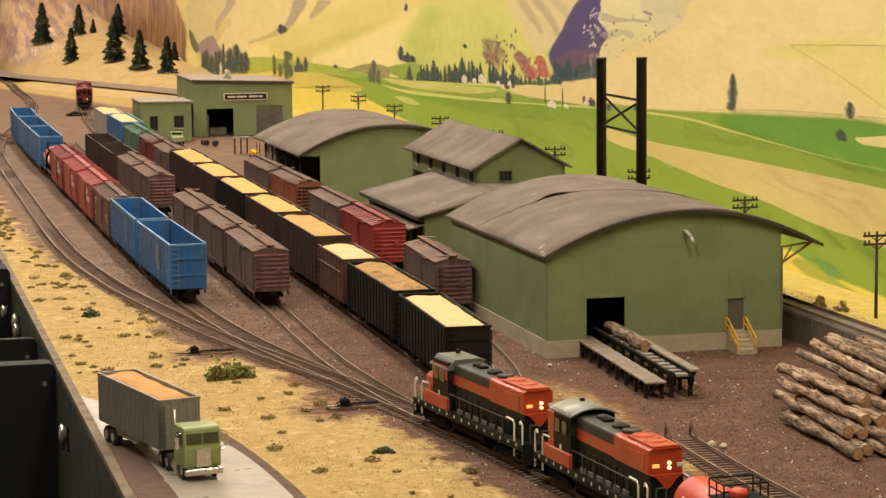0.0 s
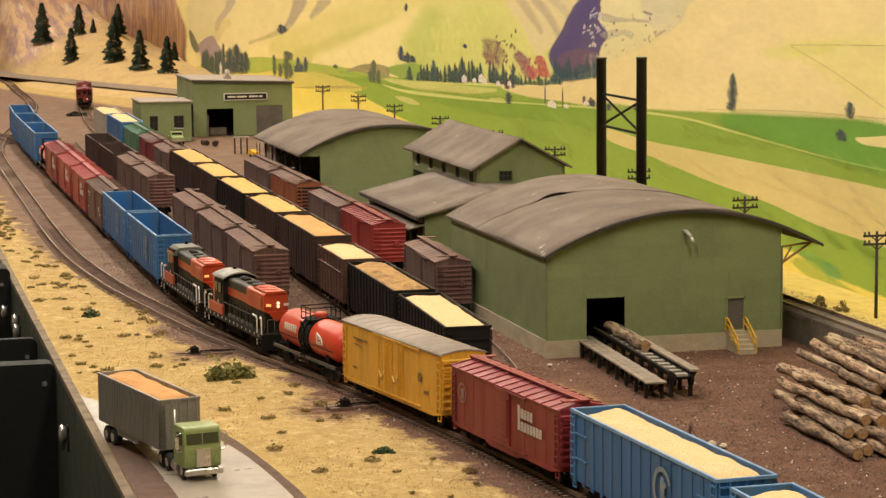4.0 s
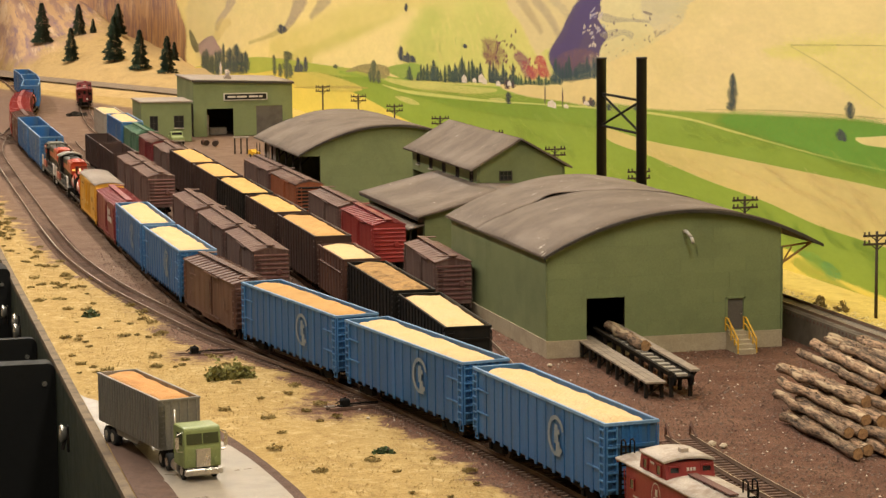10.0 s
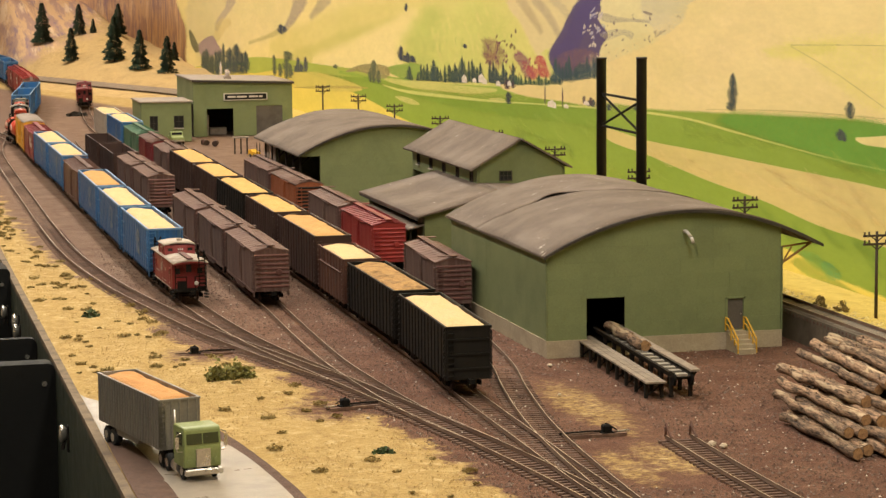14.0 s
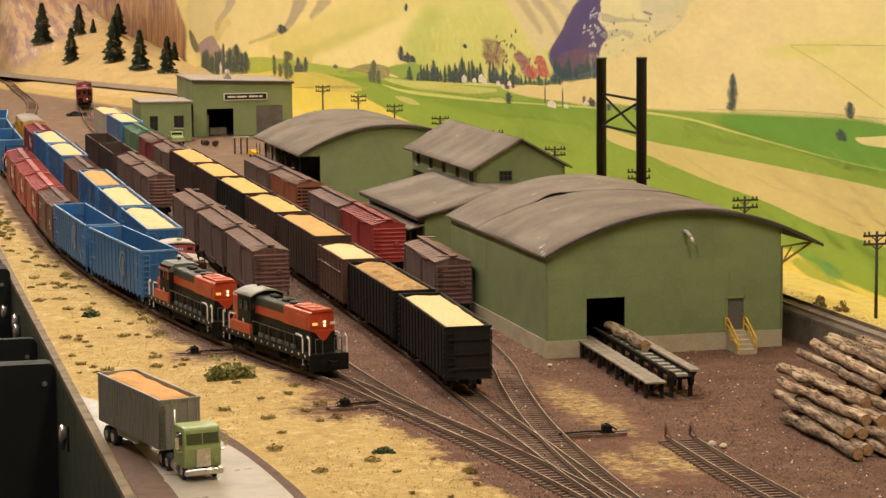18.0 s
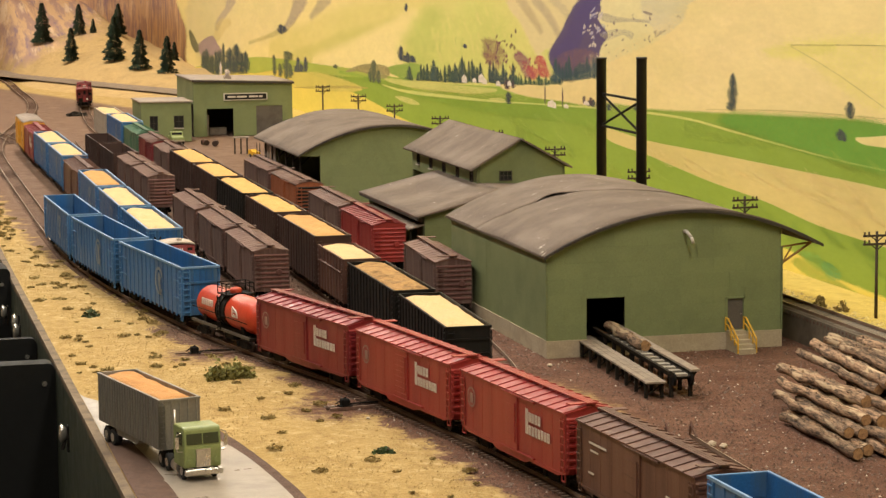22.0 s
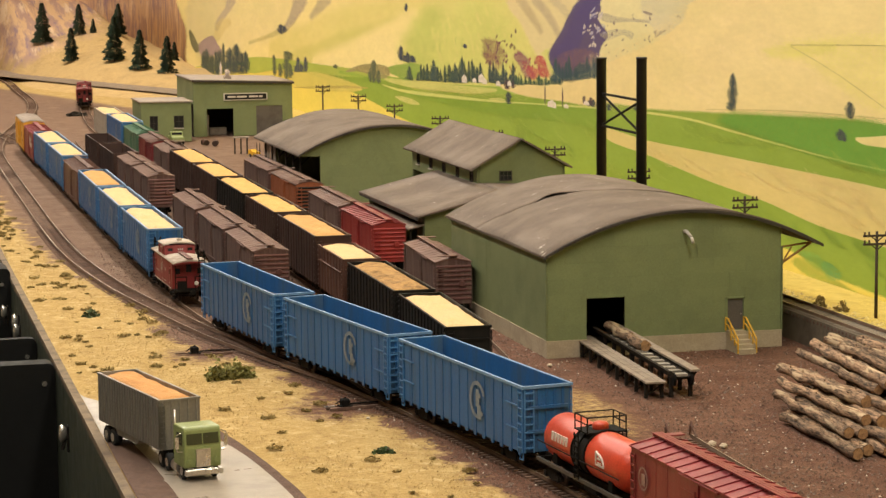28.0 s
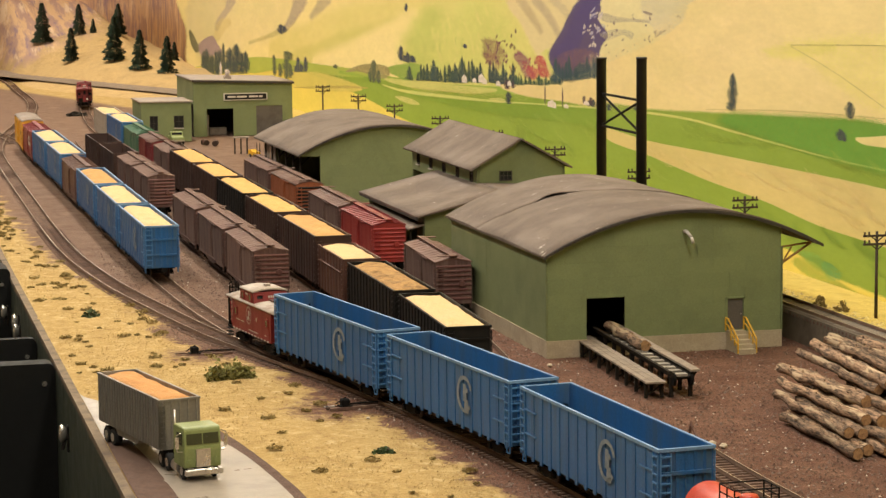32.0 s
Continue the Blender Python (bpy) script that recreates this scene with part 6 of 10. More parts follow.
    box(bm, (0.012, 0.004, B - 0.004), (0.016, 0.006, 0.005))
    tube(bm, (-0.022, 0.006, B - 0.004), (-0.006, 0.006, B - 0.004), 0.0024, 8)
    part("underframe", bm, UNDER, t, "grimy black underframe")
    for x, z, counts, h in words or ():  # company words as rows of plain bars
        bm = bmesh.new()
        u = h / 0.0058
        for row, n in enumerate(counts):
            x0 = x
            for i in range(n):
                k = 1.3 if i == 0 else 1.0
                zz = z - row * h * 1.35 + (h * 0.15 if i == 0 else 0)
                for dx in (0.0, 0.0021 * u):
                    box(bm, (x0 + dx, -W / 2 - 0.0003, zz), (0.0011 * u, 0.0003, h * k))
                box(bm, (x0 + 0.00105 * u, -W / 2 - 0.00028, zz + (h * k / 2 - 0.0006) * (1 if i % 2 else -1)), (0.0028 * u, 0.0003, 0.0011))
                x0 += 0.0046 * u
        part("lettering", bm, words_mat or WHITE, t, "two rows of white painted lettering bars")
        bm = bmesh.new()  # round mark at the far end of the side
        for a in range(0, 360, 20):
            p = [(0.0068 * math.sin(radians(b)), 0.0068 * math.cos(radians(b))) for b in (a, a + 20)]
            bm.faces.new([bm.verts.new((-L / 2 + 0.020 + u * k, -W / 2 - 0.0003, 0.034 + w * k)) for (u, w), k in ((p[0], 1), (p[1], 1), (p[1], 0.82), (p[0], 0.82))])
        box(bm, (-L / 2 + 0.0205, -W / 2 - 0.0003, 0.0335), (0.0050, 0.0003, 0.0066))
        part("herald", bm, FADED_RED, t, "faded pale round mark")
    if small_marks:
        bars(t, small_marks, [(-L * 0.30, eave - 0.009, 0.026, 0.0012), (-L * 0.33, eave - 0.0135, 0.012, 0.0010), (L * 0.36, B + 0.012, 0.007, 0.0022), (-L * 0.36, B + 0.010, 0.008, 0.0012), (L * 0.30, eave - 0.020, 0.0055, 0.0060)], -W / 2 - 0.0001)
    bogies(t, L / 2 - 0.029)
    couplers(t, L / 2)
    return t


def chip_car(label, paint, load, L=0.19, W=0.0355, H=0.0505, seed=0, m=None, ribs=14, name="hopper_car", diag=False):
    """A ribbed wood chip hopper, heaped full."""
    B = 0.0105
    t = thing(name, label, "hopper car", m, "wood chip cars")
    bm = bmesh.new()
    box(bm, (0, 0, B + 0.001), (L - 0.004, W - 0.004, 0.0016))
    part("floor_plate", bm, paint, t)
    sides = {}
    for sy in (-1, 1):
        bm = bmesh.new()
        box(bm, (0, sy * (W / 2 - 0.0013), (H + B) / 2), (L - 0.001, 0.0008, H - B))
        sides[sy] = part("side_sheet", bm, paint, t)
    for sx in (-1, 1):
        bm = bmesh.new()
        box(bm, (sx * (L / 2 - 0.001), 0, (H + B) / 2), (0.0008, W - 0.0036, H - B))
        part("end_sheet", bm, paint, t)
    bm = bmesh.new()
    for y in (-W / 2 + 0.0007, W / 2 - 0.0007):
        box(bm, (0, y, H - 0.0004), (L, 0.0014, 0.0018))
    for x in (-L / 2 + 0.0007, L / 2 - 0.0007):
        box(bm, (x, 0, H - 0.0004), (0.0014, W - 0.003, 0.0018))
    part("top_rim", bm, paint, t)
    rib = bmesh.new()
    box(rib, (0, 0, (B + H) / 2 - 0.001), (0.0015, 0.0013, H - B - 0.001))
    rib = mesh_of("rib", rib, paint)
    for sy in (-1, 1):
        for i in range(ribs):
            part("rib", rib, paint, sides[sy], m=pose(-L / 2 + 0.004 + (L - 0.008) * i / (ribs - 1), sy * (W / 2 - 0.0008), 0))
        if diag:
            bm = bmesh.new()
            tube(bm, (-L / 2 + 0.01, sy * (W / 2 - 0.0005), H - 0.013), (L / 2 - 0.01, sy * (W / 2 - 0.0005), H - 0.013), 0.0011, 6)
            part("side_bar", bm, paint, t)
        for sx in (-1, 1):
            part("ladder", mesh_of("ladder", ladder_mesh(H - B - 0.003, 0.0052, 8), paint), paint, t, m=Matrix.Translation((sx * (L / 2 - 0.0035), sy * (W / 2 - 0.0001), B)) @ Matrix.Rotation(sy * math.pi / 2, 4, "Z"))
    for sx in (-1, 1):
        for k in range(3):
            bm = bmesh.new()
            box(bm, (sx * (L / 2 - 0.0003), 0, B + 0.008 + k * 0.011), (0.0012, W - 0.004, 0.0016))
            part("end_brace", bm, paint, t)
        part("ladder", mesh_of("ladder", ladder_mesh(H - B - 0.003, 0.0052, 8), paint), paint, t, m=Matrix.Translation((sx * (L / 2 + 0.0002), -sx * (W / 2 - 0.0045), B)) @ Matrix.Rotation(0 if sx > 0 else math.pi, 4, "Z"))
    if load:
        part("load", load_bm(L - 0.003, W - 0.003, H - 0.0022, 0.0030, seed), load, t, "heaped wood chips")
    bm = bmesh.new()
    box(bm, (0, 0, B - 0.001), (L * 0.97, 0.010, 0.0035))
    for x in (-0.03, 0.0, 0.03):
        prism(bm, [(x - 0.012, B), (x + 0.012, B), (x + 0.003, B - 0.006), (x - 0.003, B - 0.006)], -0.010, 0.010, "y")
    part("underframe", bm, UNDER, t, "grimy black underframe with hopper bays")
    bogies(t, L / 2 - 0.029)
    couplers(t, L / 2)
    return t
def tank_car(label, m=None):
    """A short orange-red tank car with a black middle band, dome platform and two lettered panels."""
    L, R, Z = 0.130, 0.0145, 0.0275
    t = thing("tank_car", label, "tank car", m, "tank cars")
    bm = bmesh.new()
    lathe(bm, [(-L / 2 + 0.003, 0.004), (-L / 2 + 0.0045, 0.009), (-L / 2 + 0.007, 0.0122), (-L / 2 + 0.011, R), (L / 2 - 0.011, R), (L / 2 - 0.007, 0.0122), (L / 2 - 0.0045, 0.009), (L / 2 - 0.003, 0.004)], (0, 0, Z), "x", 28)
    part("tank", bm, TANK_RED, t, "glossy orange-red tank barrel")
    bm = bmesh.new()
    lathe(bm, [(-0.010, R + 0.0004), (0.010, R + 0.0004)], (0, 0, Z), "x", 28)
    part("middle_band", bm, BLACK, t, "black band round the tank")
    for x in (-0.0095, 0.0, 0.0095):
        bm = bmesh.new()
        lathe(bm, [(x - 0.0006, R + 0.0011), (x + 0.0006, R + 0.0011)], (0, 0, Z), "x", 28)
        part("strap", bm, UNDER, t)
    bm = bmesh.new()
    lathe(bm, [(Z + R - 0.002, 0.0050), (Z + R + 0.0028, 0.0050), (Z + R + 0.0040, 0.0042), (Z + R + 0.0045, 0.002)], (0, 0, 0), "z", 16)
    part("dome", bm, TANK_RED, t)
    bm = bmesh.new()
    box(bm, (0, 0, Z + R - 0.0006), (0.020, 0.026, 0.0008))
    part("dome_platform", bm, UNDER, t)
    zt = Z + R + 0.0088
    for y in (-0.0125, 0.0125):
        for x in (-0.0095, 0.0, 0.0095):
            bm = bmesh.new()
            tube(bm, (x, y, Z + R - 0.001), (x, y, zt), 0.00045, 5)
            part("railing_post", bm, UNDER, t)
        for z in (zt, zt - 0.0042):
            bm = bmesh.new()
            tube(bm, (-0.0095, y, z), (0.0095, y, z), 0.00042, 5)
            part("railing_bar", bm, UNDER, t)
    for x in (-0.0095, 0.0095):
        bm = bmesh.new()
        tube(bm, (x, -0.0125, zt), (x, 0.0125, zt), 0.00045, 5)
        part("railing_bar", bm, UNDER, t)
    for sy in (-1, 1):
        part("ladder", mesh_of("ladder", ladder_mesh(0.028, 0.006, 8), UNDER), UNDER, t, m=Matrix.Translation((0, sy * (R + 0.0012), 0.0125)) @ Matrix.Rotation(sy * math.pi / 2, 4, "Z"))
        bm = bmesh.new()
        box(bm, (0, sy * 0.0145, 0.0125), (L, 0.0016, 0.0022))
        part("side_sill", bm, RAIL_G, t, "grey side sill")
        bm = bmesh.new()
        wire(bm, [(-L / 2 + 0.003, sy * (R + 0.001), Z - 0.003), (L / 2 - 0.003, sy * (R + 0.001), Z - 0.003)], 0.0004)
        part("handrail", bm, UNDER, t)
    bm = bmesh.new()
    box(bm, (0, 0, 0.0110), (L, 0.010, 0.0032))
    for x in (-0.042, 0.042):
        prism(bm, [(-0.012, 0.012), (0.012, 0.012), (0.012, 0.021), (0.007, 0.016), (-0.007, 0.016), (-0.012, 0.021)], x - 0.003, x + 0.003, "x")
    box(bm, (0, 0, 0.0060), (0.018, 0.014, 0.005))
    for x in (-L / 2, L / 2):
        box(bm, (x, 0, 0.0118), (0.0016, 0.030, 0.0028))
    part("underframe", bm, UNDER, t, "black frame with tank saddles")
    # bent lettering and a white triangular mark on the barrel
    bm = bmesh.new()  # company word as a row of plain bars
    for i in range(6):
        box(bm, (-0.0405 + i * 0.0044, -(R + 0.0002) * math.cos(0.25), Z + 0.0036), (0.0021, 0.0010, 0.0054))
    part("lettering", bm, WHITE, t, "row of white lettering bars")
    bm = bmesh.new()
    for p, q in (((-0.0045, 0.0042), (-0.0045, -0.0042)), ((-0.0045, 0.0042), (0.0050, 0.0012)), ((0.005, 0.0012), (0.0075, -0.0042)), ((-0.0045, -0.0042), (0.0075, -0.0042))):
        for k in range(1):
            a3 = [Vector((0.031 + u, -(R + 0.0004) * math.cos(w / R), Z + 0.003 + w * 0.9)) for u, w in (p, q)]
            tube(bm, a3[0], a3[1], 0.00075, 4)
    for zz in (-0.0025, 0.0, 0.0022):
        box(bm, (0.0315, -R * math.cos((zz) / R) - 0.0001, Z + 0.003 + zz), (0.0055, 0.0006, 0.0009))
    part("emblem", bm, WHITE, t, "white triangular mark with illegible bars")
    bogies(t, L / 2 - 0.020)
    couplers(t, L / 2 - 0.001)
    return t


def caboose(label, m=None, CAB_WHITE=CAB_WHITE):
    """A red cupola caboose with pale roofs, end platforms and railings."""
    L, W, B, E = 0.1005, 0.0330, 0.0120, 0.0368
    t = thing("caboose", label, "caboose", m)
    bm = bmesh.new()
    box(bm, (0, 0, (B + E) / 2), (L, W - 0.002, E - B))
    body = part("body", bm, CAB_RED, t)
    bm = bmesh.new()
    RL = L + 0.026
    top = arch(W + 0.0004, E, 0.0024)
    prism(bm, [(y, z + 0.0010) for y, z in top] + [(y, z - 0.0002) for y, z in top[::-1]], -RL / 2, RL / 2, "x", True)
    roof = part("roof", bm, CAB_WHITE, t, "dusty white arched roof")
    bm = bmesh.new()
    for sx in (-1, 1):
        low = arch(W - 0.0006, E, 0.0022)
        prism(bm, [(y, z - 0.0003) for y, z in low] + [(y, z - 0.0017) for y, z in low[::-1]], sx * (RL / 2 - 0.0004), sx * (RL / 2 - 0.0020), "x", True)
    part("roof_edge", bm, CAB_RED, roof, "red roof end beam")
    for x0, x1 in ((-RL / 2 + 0.001, -0.035), (0.0075, RL / 2 - 0.001)):  # a plank walk each side of the cupola
        bm = bmesh.new()
        box(bm, ((x0 + x1) / 2, 0, E + 0.0046), (x1 - x0, 0.0052, 0.0009))
        for k in range(4):
            box(bm, (x0 + (k + 0.5) / 4 * (x1 - x0), 0, E + 0.0038), (0.0010, 0.0050, 0.0012))
        part("running_board", bm, BOX_END, roof, "dusty brown roof walk")
    bm = bmesh.new()
    for sx in (-1, 1):
        prism(bm, arch(W - 0.002, E, 0.0026)[::-1], sx * (L / 2) - 0.0006, sx * (L / 2) + 0.0006, "x")
    part("end_gable", bm, CAB_RED, t)
    # cupola
    CX, CL, CW, CE = -0.0135, 0.033, 0.0290, 0.0474
    bm = bmesh.new()
    prism(bm, [(CX - CL / 2 - 0.003, E), (CX - CL / 2, CE), (CX + CL / 2, CE), (CX + CL / 2 + 0.003, E)], -CW / 2, CW / 2, "y")
    cup = part("cupola", bm, CAB_RED, t, "red lookout cupola")
    bm = bmesh.new()
    top = arch(CW + 0.0014, CE, 0.0020)
    prism(bm, [(y, z + 0.0009) for y, z in top] + [(y, z - 0.0002) for y, z in top[::-1]], CX - CL / 2 - 0.001, CX + CL / 2 + 0.001, "x", True)
    part("cupola_roof", bm, CAB_WHITE, t, "dusty white cupola roof")
    bm = bmesh.new()
    box(bm, (CX + 0.004, 0.002, CE + 0.0040), (0.0045, 0.0045, 0.0022))
    part("roof_vent", bm, CAB_WHITE, t)
    win = bmesh.new()
    box(win, (0, 0, 0), (0.0048, 0.0007, 0.0054))
    win = mesh_of("window", win, GLASS)
    frm = bmesh.new()
    for x in (-0.0029, 0.0029):
        box(frm, (x, 0, 0), (0.0010, 0.0012, 0.0068))
    for z in (-0.0030, 0.0030):
        box(frm, (0, 0, z), (0.0052, 0.0012, 0.0009))
    frm = mesh_of("window_frame", frm, CAB_RED)
    spots = []
    for sy in (-1, 1):
        y = sy * (W / 2 - 0.0008)
        for x in (-0.040, 0.040, 0.012):
            if x != 0.012:
                spots.append((x, y, B + 0.0150, 0))
        for x in (CX - 0.0095, CX + 0.0095):
            spots.append((x, sy * (CW / 2 + 0.0002), CE - 0.0052, 0))
    for sx in (-1, 1):
        for y in (-0.0092, 0.0098):
            spots.append((CX + sx * (CL / 2 + 0.0012), y, CE - 0.0052, 90))
        spots.append((sx * (L / 2 + 0.0003), -0.0105, B + 0.0165, 90))
        spots.append((sx * (L / 2 + 0.0003), 0.0105, B + 0.0165, 90))
    for x, y, z, a in spots:
        w = part("window", win, GLASS, t, "small dark window", pose(x, y, z, 0, 0, a))
        part("window_frame", frm, CAB_RED, w)
    for sx in (-1, 1):
        bm = bmesh.new()
        box(bm, (sx * (L / 2 + 0.0004), 0, B + 0.0125), (0.0008, 0.0085, 0.024))
        d = part("door", bm, CAB_RED, t, "red end door")
        g = bmesh.new()
        box(g, (sx * (L / 2 + 0.0010), 0, B + 0.0190), (0.0005, 0.0050, 0.0070))
        part("door_glass", g, GLASS, d)
        bm = bmesh.new()
        box(bm, (sx * (L / 2 + 0.0065), 0, B - 0.0006), (0.013, W - 0.002, 0.0016))
        part("platform", bm, UNDER, t, "black end platform")
        bm = bmesh.new()
        xe = sx * (L / 2 + 0.0122)
        for y in (-W / 2 + 0.002, -0.004, 0.004, W / 2 - 0.002):
            tube(bm, (xe, y, B), (xe, y, B + 0.0125 if abs(y) < 0.01 else E), 0.0005, 5)
        for z in (B + 0.0125, B + 0.0065):
            for a, b in ((-W / 2 + 0.002, -0.004), (0.004, W / 2 - 0.002)):
                tube(bm, (xe, a, z), (xe, b, z), 0.0005, 5)
        part("railing", bm, UNDER, t, "thin black end railing")
        lb = ladder_mesh(E - B + 0.008, 0.0055, 9)
        part("ladder", lb, UNDER, t, m=Matrix.Translation((xe + sx * 0.0008, sx * 0.0105, B)) @ Matrix.Rotation(0 if sx > 0 else math.pi, 4, "Z"))
        bm = bmesh.new()
        for y in (0.0078, 0.0132):
            wire(bm, [(xe, y * sx, E + 0.001), (xe, y * sx, E + 0.0105), (xe - sx * 0.0035, y * sx, E + 0.0118), (xe - sx * 0.0062, y * sx, E + 0.0105), (xe - sx * 0.0062, y * sx, E + 0.004)], 0.0005)
        part("grab_rail", bm, UNDER, t, "curved black roof grab rail")
        # this disc stands for a pale round marker at the caboose end
        bm = bmesh.new()
        lathe(bm, [(0, 0.0019), (0.0008, 0.0021), (0.0012, 0.0014)], (sx * (L / 2 + 0.0125), sx * 0.0050, B + 0.0065), "x", 14)
        part("brake_wheel", bm, RAIL_W, t, "pale round end marker")
        # black plates put the roof overhang's shade on the platform into shape and colour
        bm = bmesh.new()
        box(bm, (sx * (L / 2 + 0.0118), -sx * 0.0085, B + 0.0042), (0.0010, 0.0085, 0.0090))
        box(bm, (sx * (L / 2 + 0.0118), sx * 0.0105, B + 0.0012), (0.0010, 0.0085, 0.0040))
        part("shade_plate", bm, UNDER, t, "black plate put in for the shade under the roof end")
        for sy in (-1, 1):
            bm = bmesh.new()
            for k in range(3):
                box(bm, (sx * (L / 2 + 0.0065), sy * (W / 2 - 0.001), B - 0.002 - k * 0.0028), (0.0095, 0.0035, 0.0006))
            part("step", bm, UNDER, t, "black steps at the corner")
            bm = bmesh.new()
            wire(bm, [(sx * (L / 2 - 0.0015), sy * (W / 2 - 0.0002), B + 0.003), (sx * (L / 2 - 0.0015), sy * (W / 2 + 0.0007), B + 0.022)], 0.0004)
            part("grab_iron", bm, CAB_RED, t)
    for sy in (-1, 1):  # round herald and letter bars on the side
        y = sy * (W / 2 - 0.0007)
        bm = bmesh.new()
        for a in range(0, 360, 20):
            p = [(0.0064 * math.sin(radians(b)), 0.0074 * math.cos(radians(b))) for b in (a, a + 20)]
            q = [(u * 0.88, w * 0.88) for u, w in p]
            bm.faces.new([bm.verts.new((-0.006 + u, y, B + 0.0155 + w)) for u, w in (p[0], p[1], q[1], q[0])])
        box(bm, (-0.0052, y, B + 0.0170), (0.0030, 0.0003, 0.0040))
        box(bm, (-0.0066, y, B + 0.0128), (0.0046, 0.0003, 0.0030))
        part("herald", bm, CAB_WHITE, t, "faded white round herald")
        bars(t, CAB_WHITE, [(0.006, B + 0.0035, 0.024, 0.0007), (-0.034, B + 0.0085, 0.010, 0.0009), (-0.022, B + 0.0085, 0.007, 0.0009), (0.014, B + 0.0145, 0.0022, 0.0028), (0.037, B + 0.0045, 0.004, 0.0010)], y)
        bm = bmesh.new()
        for i in range(12):
            box(bm, (-0.044 + i * 0.008, y + sy * 0.0004, B + 0.0006), (0.0026, 0.0006, 0.0011))
        part("sill_trim", bm, WHITE, t, "row of pale sill brackets")
        bars(t, CAB_WHITE, [(CX, CE - 0.003, 0.0050, 0.0014)], sy * (CW / 2 + 0.0003))
    bars_end = bmesh.new()
    for k in range(3):
        box(bars_end, (CX + CL / 2 + 0.0012, -0.0012 + k * 0.0019, CE - 0.0040), (0.0008, 0.0012, 0.0018))
    part("lettering", bars_end, WHITE, t, "illegible cupola number")
    bm = bmesh.new()
    box(bm, (0, 0, B - 0.001), (L * 1.2, 0.010, 0.003))
    for x in (-0.012, 0.012):
        box(bm, (x, 0.004, B - 0.004), (0.014, 0.010, 0.005))
    part("underframe", bm, UNDER, t, "black underframe with boxes")
    bogies(t, L / 2 - 0.014)
    couplers(t, L / 2 + 0.011)
    return t


def engine(label, L, m=None, lit_near=True, low_nose=False):
    """An orange and dark green road switcher: cab near the far end, long hood to the near end."""
    W, K = 0.0330, L / 0.186
    D = 0.0165  # deck
    HW, HT = 0.0205, 0.0485  # hood width and top
    t = thing("locomotive", label, "locomotive", m, "locomotives")
    bm = bmesh.new()
    box(bm, (0, 0, D - 0.0022), (L, W, 0.0044))
    deck = part("deck", bm, GREEN_DK, t, "dark green running deck")
    cx0, cx1 = -0.062 * K, -0.062 * K + 0.027  # cab
    hx0, hx1 = cx1, L / 2 - 0.010
    # long hood: rounded top, split in colour fields
    def hood(x0, x1, z0, z1, material, name, top=False, w=HW):
        b = bmesh.new()
        if top:
            curve = [(0.0030 * (1 - math.cos(radians(a))), 0.0024 * (1 - math.sin(radians(a)))) for a in (0, 30, 60, 90)]
            prof = [(-w / 2, z0)] + [(-w / 2 + p, z1 - q) for p, q in curve] + [(w / 2 - p, z1 - q) for p, q in curve[::-1]] + [(w / 2, z0)]
            prism(b, prof, x0, x1, "x")
            if name == "hood_end":  # the nose rounds off at its corners
                for v in b.verts:
                    if v.co.x > x1 - 1e-6:
                        v.co.x -= 0.0022 * (abs(v.co.y) / (w / 2)) ** 4
        else:
            box(b, ((x0 + x1) / 2, 0, (z0 + z1) / 2), (x1 - x0, w, z1 - z0))
        return part(name, b, material, t)
    hm = hx0 + (hx1 - hx0) * 0.52
    hood(hx0, hm, D, D + 0.0178, GREEN_DK, "hood_lower")
    hood(hx0, hm, D + 0.0178, D + 0.0245, ORANGE, "hood_stripe", w=HW + 0.0002)
    hood(hx0, hm, D + 0.0245, HT, HOOD_TOP, "hood_top", True)
    hood(hm, hx1 - 0.0008, D, D + 0.0170, GREEN_DK, "hood_lower")
    hood(hm, hx1, D + 0.0170, HT, ORANGE, "hood_end", True, HW + 0.0002)
    nose = bmesh.new()
    prism(nose, [(-HW / 2, D + 0.0172), (-HW * 0.30, D + 0.0150), (-HW * 0.12, D + 0.0105), (0, D + 0.0088), (HW * 0.12, D + 0.0105), (HW * 0.30, D + 0.0150), (HW / 2, D + 0.0172)], hx1 - 0.0022, hx1 + 0.0005, "x")
    part("nose_chevron", nose, ORANGE, t, "orange V on the hood end")
    # doors and louvres along the hood
    dm = bmesh.new()
    box(dm, (0, 0, D + 0.0075), (0.0068, 0.0005, 0.0120))
    dm = mesh_of("hood_door", dm, GREEN_DK)
    for sy in (-1, 1):
        for i in range(11):
            part("hood_door", dm, GREEN_DK, t, m=pose(hx0 + 0.008 + i * 0.0105 * K, sy * (HW / 2 + 0.0002), -0.0005))
        bm = bmesh.new()
        box(bm, (hx1 - 0.019, sy * (HW / 2 + 0.0003), HT - 0.0085), (0.022, 0.0006, 0.0085))
        part("radiator_grille", bm, ORANGE, t)
    # roof fans and hatches
    for x, r, mt in ((0.064, 0.0068, ORANGE), (0.047, 0.0068, ORANGE), (0.030, 0.0058, HOOD_TOP), (0.012, 0.0052, HOOD_TOP), (-0.018, 0.0030, HOOD_TOP)):
        bm = bmesh.new()
        lathe(bm, [(HT - 0.0004, r), (HT + 0.0016, r), (HT + 0.0022, r * 0.9), (HT + 0.0016, r * 0.75)], (x * K, 0, 0), "z", 18)
        part("roof_fan", bm, mt, t, "round roof fan")
    bm = bmesh.new()
    box(bm, (0.062 * K, 0, HT + 0.0006), (0.038 * K, 0.0165, 0.0016))
    part("roof_hatch", bm, ORANGE, t)
